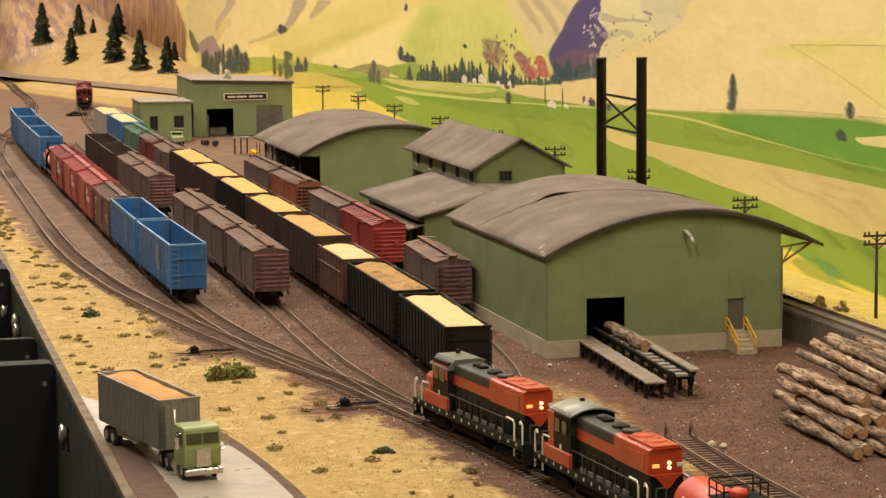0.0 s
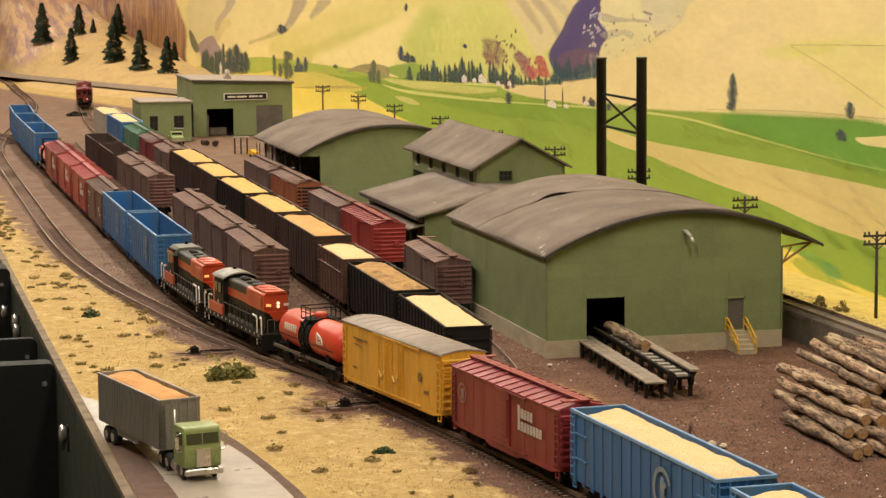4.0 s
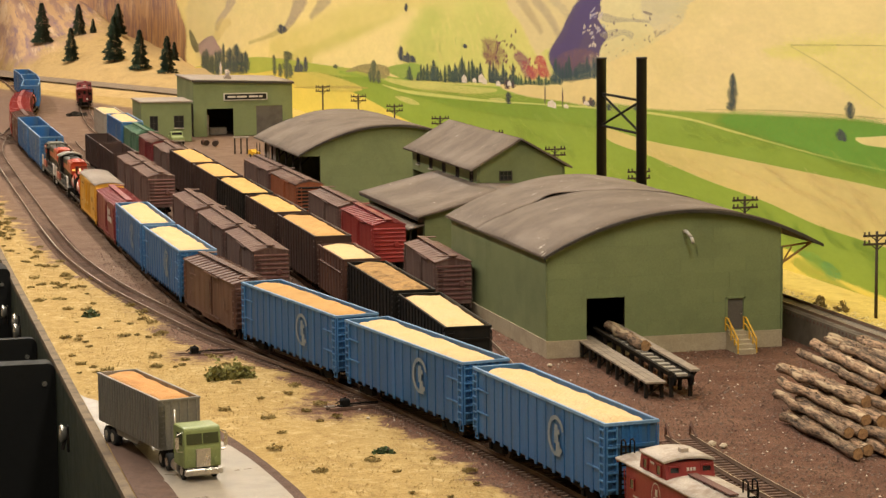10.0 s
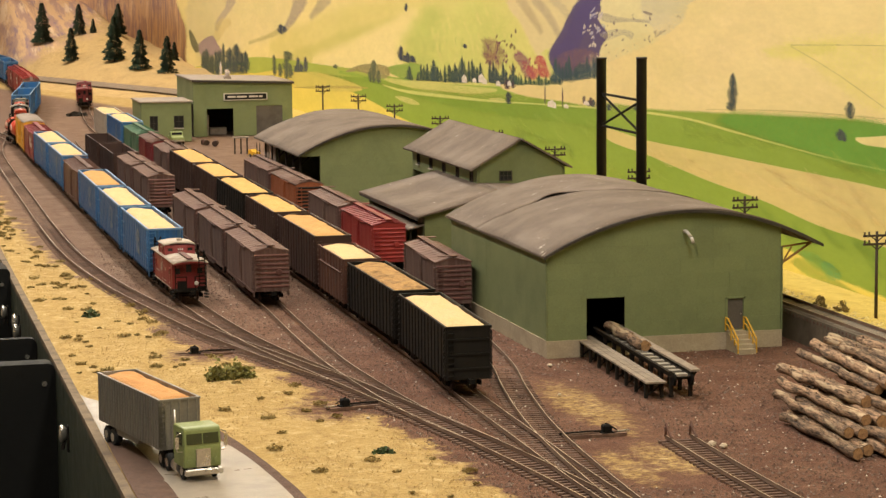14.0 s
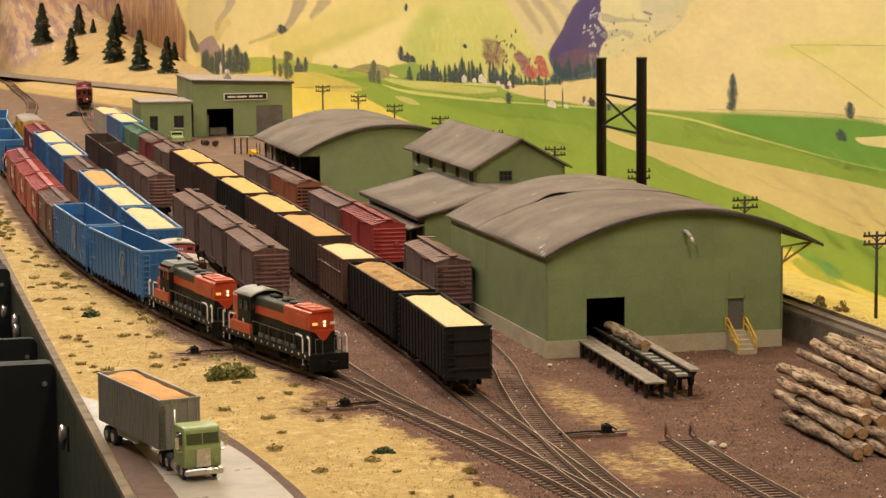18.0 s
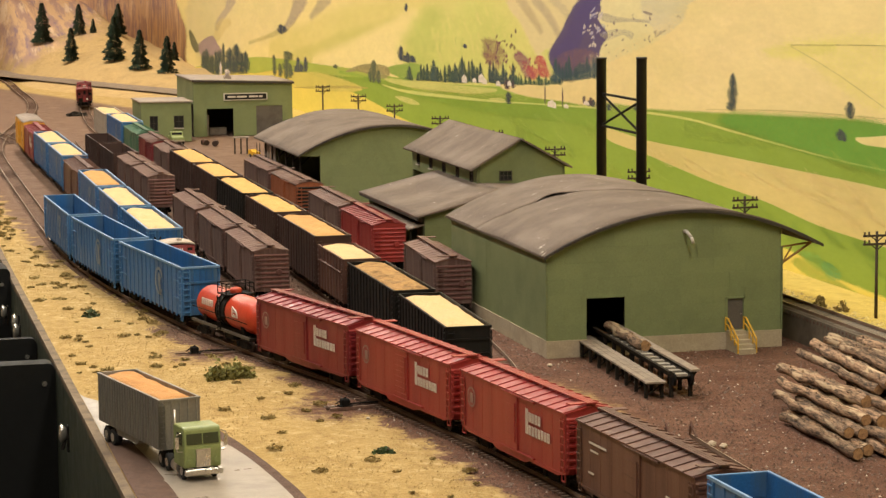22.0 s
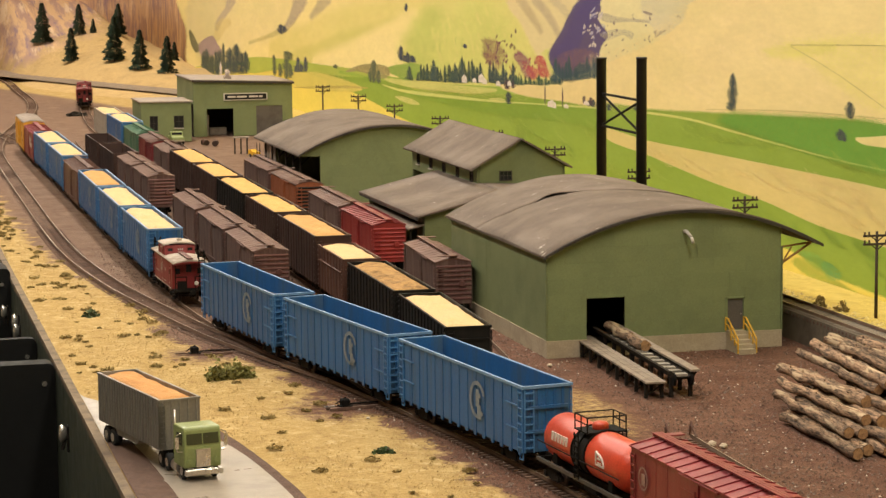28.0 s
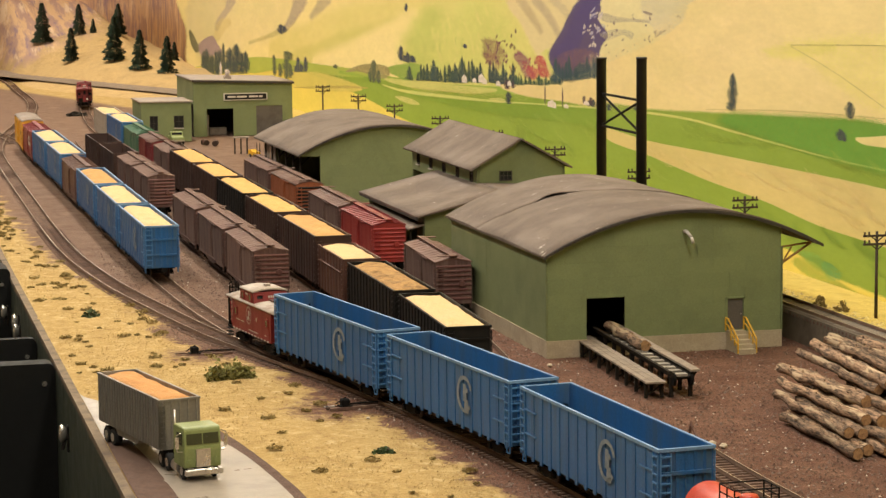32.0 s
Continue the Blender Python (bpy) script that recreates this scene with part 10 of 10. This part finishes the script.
# ---- switch stands, rail stops ----
def switch_stand(x, y, a, seed):
    t = thing("switch_stand", "black switch machine on two weathered long ties", "switch stand", pose(x, y, 0.0, 0, 0, a), "switch stands")
    for d in (-0.0036, 0.0036):
        bm = bmesh.new()
        box(bm, (0.005, d, 0.0002), (0.044, 0.0026, 0.0022))
        part("head_tie", bm, TIE, t, "weathered long tie")
    bm = bmesh.new()
    box(bm, (-0.004, 0, 0.0040), (0.0062, 0.0072, 0.0058))
    bevelled(bm, 0.0009)
    box(bm, (-0.004, 0, 0.0016), (0.0090, 0.0082, 0.0010))
    part("machine_box", bm, UNDER, t)
    bm = bmesh.new()
    tube(bm, (-0.004, 0, 0.0068), (-0.0034, 0, 0.0078), 0.0006, 8)
    tube(bm, (-0.0034, 0, 0.0078), (-0.0110, 0.001, 0.0030), 0.0005, 6)
    part("lever", bm, UNDER, t)
    bm = bmesh.new()
    wire(bm, [(0.0, 0, 0.0026), (0.012, 0.0006, 0.0028), (0.030, 0, 0.0022)], 0.0007)
    part("throw_rod", bm, UNDER, t, "thin throw rod")
    bm = bmesh.new()
    wire(bm, [(0.006, 0.0022, 0.0022), (0.024, 0.0032, 0.0020)], 0.0006)
    part("throw_rod", bm, RAIL_RUST, t, "rusty second rod")
    bm = bmesh.new()
    box(bm, (-0.016, 0.0, 0.0018), (0.008, 0.0022, 0.0010))
    part("foot_plate", bm, CHROME if seed else RAIL_RUST, t)


switch_stand(0.2995, 1.962, 4, 0)
switch_stand(0.3690, 1.700, 8, 1)
switch_stand(0.5120, 1.553, 180, 1)
for dx in (-0.0088, 0.0088):
    e = LINE_S.at(0.0)
    t = thing("rail_stop", "rusty curved rail stop at the track end", "rail stop", pose(e[0] + dx, e[1] - 0.002, RT), "rail stops")
    bm = bmesh.new()
    wire(bm, [(0, -0.010, 0.0), (0, -0.003, 0.0040), (0, 0.001, 0.0082)], 0.0009)
    wire(bm, [(0, 0.003, -0.001), (0, 0.001, 0.0082)], 0.0009)
    part("bent_rail", bm, BOX_BROWN, t)
    bm = bmesh.new()
    box(bm, (0, 0.0, 0.0045), (0.0030, 0.0020, 0.0030))
    part("block", bm, BOX_BROWN, t)


# ---- telegraph poles ----
def pole_at(y, z0=0.0262):
    t = thing("telegraph_pole", "dark wooden pole with two crossarms", "telegraph pole", pose(0.850, y, z0 - 0.004), "telegraph poles")
    h = 0.0715
    bm = bmesh.new()
    tube(bm, (0, 0, -0.006), (0, 0, h), 0.0016, 8, 0.0012)
    part("pole", bm, POLE, t)
    for z in (h - 0.0035, h - 0.0105):
        bm = bmesh.new()
        box(bm, (0.0, -0.0014, z), (0.0255, 0.0016, 0.0018))
        arm = part("crossarm", bm, POLE, t)
        for x in (-0.0115, -0.0075, 0.0075, 0.0115):
            b = bmesh.new()
            tube(b, (x, -0.0014, z), (x, -0.0014, z + 0.0034), 0.0008, 6)
            part("insulator", b, POLE, arm)
        bm = bmesh.new()
        wire(bm, [(-0.006, -0.001, z), (0, -0.001, z - 0.005), (0.006, -0.001, z)], 0.0005)
        part("brace", bm, POLE, t)


for y in (1.848, 2.144, 2.450, 2.752, 3.02, 3.296, 3.572, 3.823, 4.104):
    pole_at(y)


# ---- trees and scrub ----
def conifer(x, y, z, h, seed):
    t = thing("conifer", "dark green model pine on the hillside", "tree", pose(x, y, z - 0.003, 0, 0, seed * 50), "hillside pines")
    rr = random.Random(seed)
    bm = bmesh.new()
    tube(bm, (0, 0, 0), (0, 0, h * 0.96), h * 0.018, 7, h * 0.004)
    part("trunk", bm, TRUNK, t)
    bm = bmesh.new()
    for _ in range(2400):
        u = rr.random()
        z0 = h * (0.10 + 0.90 * u)
        spread = h * 0.235 * (1 - u) ** 0.62 * (0.88 + 0.16 * math.sin(u * 34) + 0.14 * math.sin(u * 13 + seed)) + h * 0.012
        a = rr.uniform(0, 2 * math.pi)
        d = spread * rr.uniform(0.25, 1.0)
        c = Vector((math.cos(a) * d, math.sin(a) * d, z0 - d * 0.25))
        s = h * rr.uniform(0.026, 0.055) * (1.05 - 0.6 * u)
        out = Vector((math.cos(a), math.sin(a), rr.uniform(-0.5, 0.3))).normalized()
        side = out.cross(Vector((0, 0, 1))).normalized()
        up = Vector((rr.uniform(-0.3, 0.3), rr.uniform(-0.3, 0.3), 1)).normalized()
        v = [bm.verts.new(p) for p in (c + out * s * 1.3, c + side * s * 0.7 + up * s * 0.3, c - out * s * 0.5, c - side * s * 0.7 - up * s * 0.35)]
        bm.faces.new(v)
    part("crown", bm, NEEDLES, t)


for x, y, h, sd in ((0.590, 6.456, 0.109, 1), (0.638, 6.205, 0.088, 2), (0.683, 6.43, 0.083, 3), (0.718, 6.416, 0.040, 4), (0.726, 6.034, 0.114, 5), (0.785, 6.42, 0.085, 6), (0.770, 5.887, 0.099, 7), (0.822, 5.786, 0.092, 8), (0.895, 6.17, 0.050, 9)):
    conifer(x, y, hill_z(x, y), h, sd)


def clump_bm(n, r, flat, seed, size=0.0022):
    """A ragged clump of small leaf chips."""
    rr = random.Random(seed)
    bm = bmesh.new()
    for _ in range(n):
        a, u = rr.uniform(0, 2 * math.pi), rr.random() ** 0.5
        lob = 0.75 + 0.25 * math.sin(a * 3 + seed) + 0.15 * math.sin(a * 7 + seed * 2)
        c = Vector((math.cos(a) * u * r * lob, math.sin(a) * u * r * lob * 0.8, abs(rr.gauss(0, 0.5)) * flat * r * (1 - u * 0.7) + 0.0004))
        s = size * rr.uniform(0.5, 1.3)
        d1 = Vector((rr.gauss(0, 1), rr.gauss(0, 1), rr.gauss(0, 1))).normalized() * s
        d2 = d1.cross(Vector((rr.gauss(0, 1), rr.gauss(0, 1), rr.gauss(0, 1)))).normalized() * s * 0.7
        bm.faces.new([bm.verts.new(c + p) for p in (d1, d2, -d1, -d2)])
    return bm


def bush(x, y, z, r, n, material, label, seed, flat=0.8):
    t = thing("bush", label, "bush", pose(x, y, z))
    b = clump_bm(n, r, flat, seed)
    part("foliage", b, material, t)
    b = bmesh.new()
    for k in range(5):
        a = k * 1.3 + seed
        tube(b, (0, 0, -0.0005), (math.cos(a) * r * 0.5, math.sin(a) * r * 0.5, r * 0.45), 0.0005, 5)
    part("twigs", b, TRUNK, t)


bush(0.2960, 1.842, 0.0, 0.0135, 560, SAGE, "low olive scrub bush on straw turf", 2, 1.0)
bush(0.3110, 1.846, 0.0, 0.0140, 600, SAGE, "low olive scrub bush on straw turf", 3, 1.1)
bush(0.3560, 1.537, 0.0, 0.0080, 240, mat("bright_green_foliage", (0.075, 0.115, 0.040), 0.95, grain=0.5, gscale=700), "flat dark green scrub on straw turf", 4, 0.35)
bush(0.823, 1.903, 0.0235, 0.0070, 240, SAGE_D, "dry brown scrub on the back slope", 5, 1.3)
bush(0.834, 1.880, 0.0222, 0.0070, 240, SAGE_D, "dry brown scrub on the back slope", 6, 1.3)
bush(0.236, 2.19, 0.0, 0.0085, 200, mat("grey_green_sage", (0.09, 0.12, 0.05), 0.95, grain=0.5, gscale=700), "grey green sage tuft", 7, 0.8)

# small tufts over the turf, as one spread of stuff
bm = bmesh.new()
rr = random.Random(5)
made = 0
while made < 215:
    y = 1.15 + 2.3 * rr.random() ** 1.3
    x0, x1 = edge_x(y) + 0.006, grass_x(y) + 0.004
    x = rr.uniform(x0, x1)
    if abs(x - LINE_R.at(LINE_R.near(y))[0]) < 0.040 and y < 1.82:
        made += 1
        continue
    made += 1
    r = rr.choice((0.0016, 0.0022, 0.0030, 0.0042))
    for _ in range(int(r * 34000)):
        a, u = rr.uniform(0, 6.283), rr.random() ** 0.6
        c = Vector((x + math.cos(a) * u * r * 1.3, y + math.sin(a) * u * r, abs(rr.gauss(0, 0.5)) * r * 0.50 + 0.0005))
        s = rr.uniform(0.0005, 0.0012)
        d1 = Vector((rr.gauss(0, 1), rr.gauss(0, 1), rr.gauss(0, 1))).normalized() * s
        d2 = d1.cross(Vector((rr.gauss(0, 1), rr.gauss(0, 1), rr.gauss(0, 1)))).normalized() * s * 0.7
        bm.faces.new([bm.verts.new(c + p) for p in (d1, d2, -d1, -d2)])
tagged(part("scrub_tufts", bm, SAGE_D), "small brown and olive tufts scattered over straw turf", "scrub", kind="stuff")


def scatter(name, n, area, size, material, label, seed, z=0.0, skip=None):
    """Loose grains over an area, joined."""
    rr = random.Random(seed)
    verts, faces = [], []
    for _ in range(n):
        x, y = area(rr)
        if skip and skip(x, y):
            continue
        s = rr.uniform(*size)
        k = len(verts)
        a = rr.uniform(0, 6.283)
        for i in range(4):
            verts.append((x + math.cos(a + i * 1.571) * s * rr.uniform(0.7, 1.2), y + math.sin(a + i * 1.571) * s * rr.uniform(0.7, 1.2), z - s * 0.2))
        verts.append((x + rr.uniform(-0.3, 0.3) * s, y + rr.uniform(-0.3, 0.3) * s, z + s * rr.uniform(0.5, 0.9)))
        faces += [(k, k + 1, k + 4), (k + 1, k + 2, k + 4), (k + 2, k + 3, k + 4), (k + 3, k, k + 4)]
    me = bpy.data.meshes.new(name)
    me.from_pydata(verts, [], faces)
    me.materials.append(material)
    return tagged(new(name, me), label, category="gravel", kind="stuff")


def island_mat(name, stops, rough=0.95):
    m, nt, p = nodes_of(name)
    g = nt.nodes.new("ShaderNodeNewGeometry")
    nt.links.new(ramp_node(nt, g.outputs["Random Per Island"], stops), p.inputs["Base Color"])
    p.inputs["Roughness"].default_value = rough
    return m


GRIT = island_mat("cinder_grit", [(0.0, (0.075, 0.040, 0.028)), (0.6, (0.14, 0.085, 0.060)), (0.9, (0.2, 0.15, 0.12)), (0.955, (0.24, 0.17, 0.13)), (0.985, (0.52, 0.44, 0.36)), (1.0, (0.62, 0.54, 0.44))])
STRAWS = island_mat("straw_crumbs", [(0.0, (0.34, 0.215, 0.075)), (0.5, (0.44, 0.295, 0.115)), (1.0, (0.56, 0.40, 0.18))])
scatter("loose_cinders", 38000, lambda q: (q.uniform(0.29, 0.79), 1.20 + 1.5 * q.random() ** 1.6), (0.0004, 0.0012), GRIT, "loose brown cinders over the yard", 3, -0.0004, lambda x, y: x < grass_x(y) + 0.004 or math.hypot((x - 0.535) / 0.024, (y - 1.655) / 0.11) < 1.2 or math.hypot((x - 0.515) / 0.04, (y - 1.462) / 0.065) < 1.2)
scatter("straw_crumbs", 13000, lambda q: (q.uniform(0.185, 0.41), 1.20 + 1.6 * q.random() ** 1.4), (0.0004, 0.0012), STRAWS, "coarse straw crumbs over the turf strip", 4, 0.0006, lambda x, y: x > grass_x(y) - 0.002 or x < edge_x(y) + 0.003 or (y < 1.85 and abs(x - LINE_R.at(LINE_R.near(y))[0]) < 0.052) or math.hypot((x - 0.298) / 0.03, (y - 1.958) / 0.04) < 1 or math.hypot((x - 0.352) / 0.032, (y - 1.695) / 0.045) < 1)

scatter("slope_rubble", 1600, lambda q: (0.8165 + 0.022 * q.random() ** 2, q.uniform(1.55, 2.3)), (0.0006, 0.0019), island_mat("straw_rubble", [(0.0, (0.30, 0.22, 0.10)), (0.5, (0.52, 0.40, 0.15)), (1.0, (0.72, 0.58, 0.26))]), "straw coloured rubble at the foot of the back slope", 9, 0.0240)
PALE_ROCK = mat("pale_rock", (0.55, 0.45, 0.33), 0.9)
for x, y, s, lab in ((0.558, 1.822, 0.0022, "small pale rock on cinders"), (0.572, 1.498, 0.0030, "small tan rock beside the stub track"), (0.577, 1.490, 0.0026, "small tan rock beside the stub track"), (0.528, 1.700, 0.0016, "small pale stone on cinders"), (0.372, 1.655, 0.0014, "small pale stone on cinders"), (0.60, 1.76, 0.0014, "small pale stone on cinders")):
    bm = bmesh.new()
    bmesh.ops.create_icosphere(bm, subdivisions=2, radius=s)
    for v in bm.verts:
        v.co *= 1 + 0.35 * noise.noise(v.co * 500 + Vector((x * 99, 0, 0)))
        v.co.z *= 0.65
    tagged(part("rock", bm, PALE_ROCK, m=pose(x, y, s * 0.35)), lab, "rock", "loose rocks")


# ---- hardware on the fascia ----
def pocket(x0, x1, y0, y1, z0, z1, label):
    t = thing("control_box", label, "control box", pose((x0 + x1) / 2, (y0 + y1) / 2, 0))
    bm = bmesh.new()
    prism(bm, [(a, b + (z0 + z1) / 2) for a, b in rounded(x1 - x0, z1 - z0, 0.006)], -(y1 - y0) / 2, (y1 - y0) / 2, "y")
    part("case", bm, BLACK_PL, t, "black plastic case")
    bm = bmesh.new()
    lathe(bm, [(0, 0.0022), (0.0016, 0.0018)], ((x1 - x0) / 2 - 0.009, -(y1 - y0) / 2 - 0.0014, z1 - 0.016), "y", 12)
    part("screw", bm, CHROME, t)
    return t


pocket(0.075, edge_x(1.95) - 0.0047, 1.950, 1.972, -0.21, 0.0008, "large black control box on the fascia")
pocket(0.090, edge_x(2.14) - 0.0047, 2.140, 2.150, -0.06, -0.0085, "small black control box on the fascia")
pocket(0.120, edge_x(2.50) - 0.0047, 2.480, 2.53, -0.20, 0.010, "tall dark panel on the fascia")


def toggle(y, z):
    x = edge_x(y) - 0.0101
    t = thing("turnout_lever", "chrome lever knob on the fascia", "lever", pose(x, y, z), "fascia levers")
    bm = bmesh.new()
    box(bm, (-0.0008, 0, -0.004), (0.0016, 0.007, 0.020))
    bevelled(bm, 0.0006)
    part("plate", bm, UNDER, t)
    bm = bmesh.new()
    lathe(bm, [(-0.0075, 0.0012), (-0.0070, 0.0035), (-0.0050, 0.0042), (-0.0030, 0.0030), (-0.0012, 0.0022)], (0, 0, 0.0), "x", 14)
    for v in bm.verts:
        v.co.z = v.co.z * 1.7
    part("knob", bm, CHROME, t, "polished chrome knob")
    bm = bmesh.new()
    wire(bm, [(-0.003, 0, -0.004), (-0.005, 0, -0.012)], 0.0014, 6)
    part("handle", bm, UNDER, t)


toggle(1.775, -0.022)
toggle(2.275, -0.013)
toggle(2.262, -0.020)
toggle(2.44, -0.028)


# ---- clutter at the workshop ----
BRUSH = mat("dark_brush_twigs", (0.045, 0.034, 0.024), 0.95, grain=0.5, gscale=300)

def small_truck(x, y, a):
    t = thing("pickup_truck", "small light green truck by the annex", "truck", pose(x, y, 0, 0, 0, a))
    bm = bmesh.new()
    prism(bm, [(-0.025, 0.006), (-0.025, 0.013), (-0.004, 0.013), (-0.003, 0.021), (0.009, 0.021), (0.013, 0.014), (0.025, 0.013), (0.026, 0.006)], -0.0105, 0.0105, "y")
    bevelled(bm, 0.001)
    part("body", bm, TRUCK_G, t)
    bm = bmesh.new()
    for sy in (-1, 1):
        box(bm, (0.003, sy * 0.0106, 0.0172), (0.009, 0.0004, 0.005))
    box(bm, (0.0113, 0, 0.0175), (0.0010, 0.017, 0.005))
    part("windscreen", bm, GLASS, t)
    bm = bmesh.new()
    box(bm, (0.0262, 0, 0.0070), (0.0012, 0.021, 0.0026))
    part("bumper", bm, CHROME, t)
    for x1 in (-0.016, 0.017):
        for sy in (-1, 1):
            wheel_pair(t, x1, sy * 0.0095, 0.0042)


small_truck(0.594, 4.10, -90)
# wheelset shapes stand in for two unclear, cattle-like brown lumps
for x, y, a in ((0.636, 4.052, 10), (0.650, 4.030, -15)):
    t = thing("wheelset_stand_in", "rusty brown wheelset standing in for an unclear cattle-like lump", "wheelset", pose(x, y, 0.0048, 0, 0, a), "scrap wheelsets")
    part("wheels", WHEELSET, WHEEL, t)
    bm = bmesh.new()
    box(bm, (0, 0, 0.0012), (0.006, 0.012, 0.006))
    part("gear_case", bm, BOX_BROWN, t)
t = thing("loading_rack", "small timber rack with a pale top", "rack", pose(0.664, 3.86, 0))
for x in (-0.010, 0.0, 0.010):
    bm = bmesh.new()
    box(bm, (x, 0, 0.013), (0.002, 0.002, 0.026))
    part("post", bm, WOOD_DARK, t)
bm = bmesh.new()
box(bm, (0, 0, 0.0268), (0.026, 0.012, 0.0018))
part("top", bm, SILVER_ROOF, t)
t = thing("forklift", "small orange forklift by the far shed", "forklift", pose(0.676, 3.80, 0, 0, 0, -60))
bm = bmesh.new()
prism(bm, [(-0.010, 0.003), (-0.010, 0.011), (-0.004, 0.012), (0.0, 0.008), (0.007, 0.008), (0.007, 0.003)], -0.0055, 0.0055, "y")
part("body", bm, SAFETY, t)
bm = bmesh.new()
for y in (-0.003, 0.003):
    tube(bm, (0.0085, y, 0.001), (0.0085, y, 0.022), 0.0007, 6)
    box(bm, (0.0130, y, 0.0012), (0.010, 0.0014, 0.0006))
part("mast", bm, UNDER, t)
for x1 in (-0.006, 0.005):
    for sy in (-1, 1):
        wheel_pair(t, x1, sy * 0.0052, 0.0026)
t = thing("scrub_pile", "dark heap of brush between far tracks", "brush heap", pose(0.505, 4.86, 0))
part("brush", clump_bm(260, 0.022, 0.35, 9, 0.004), BRUSH, t)
t = thing("scrub_pile", "dark heap of brush between far tracks", "brush heap", pose(0.56, 4.62, 0))
part("brush", clump_bm(220, 0.016, 0.4, 10, 0.004), BRUSH, t)

motions()
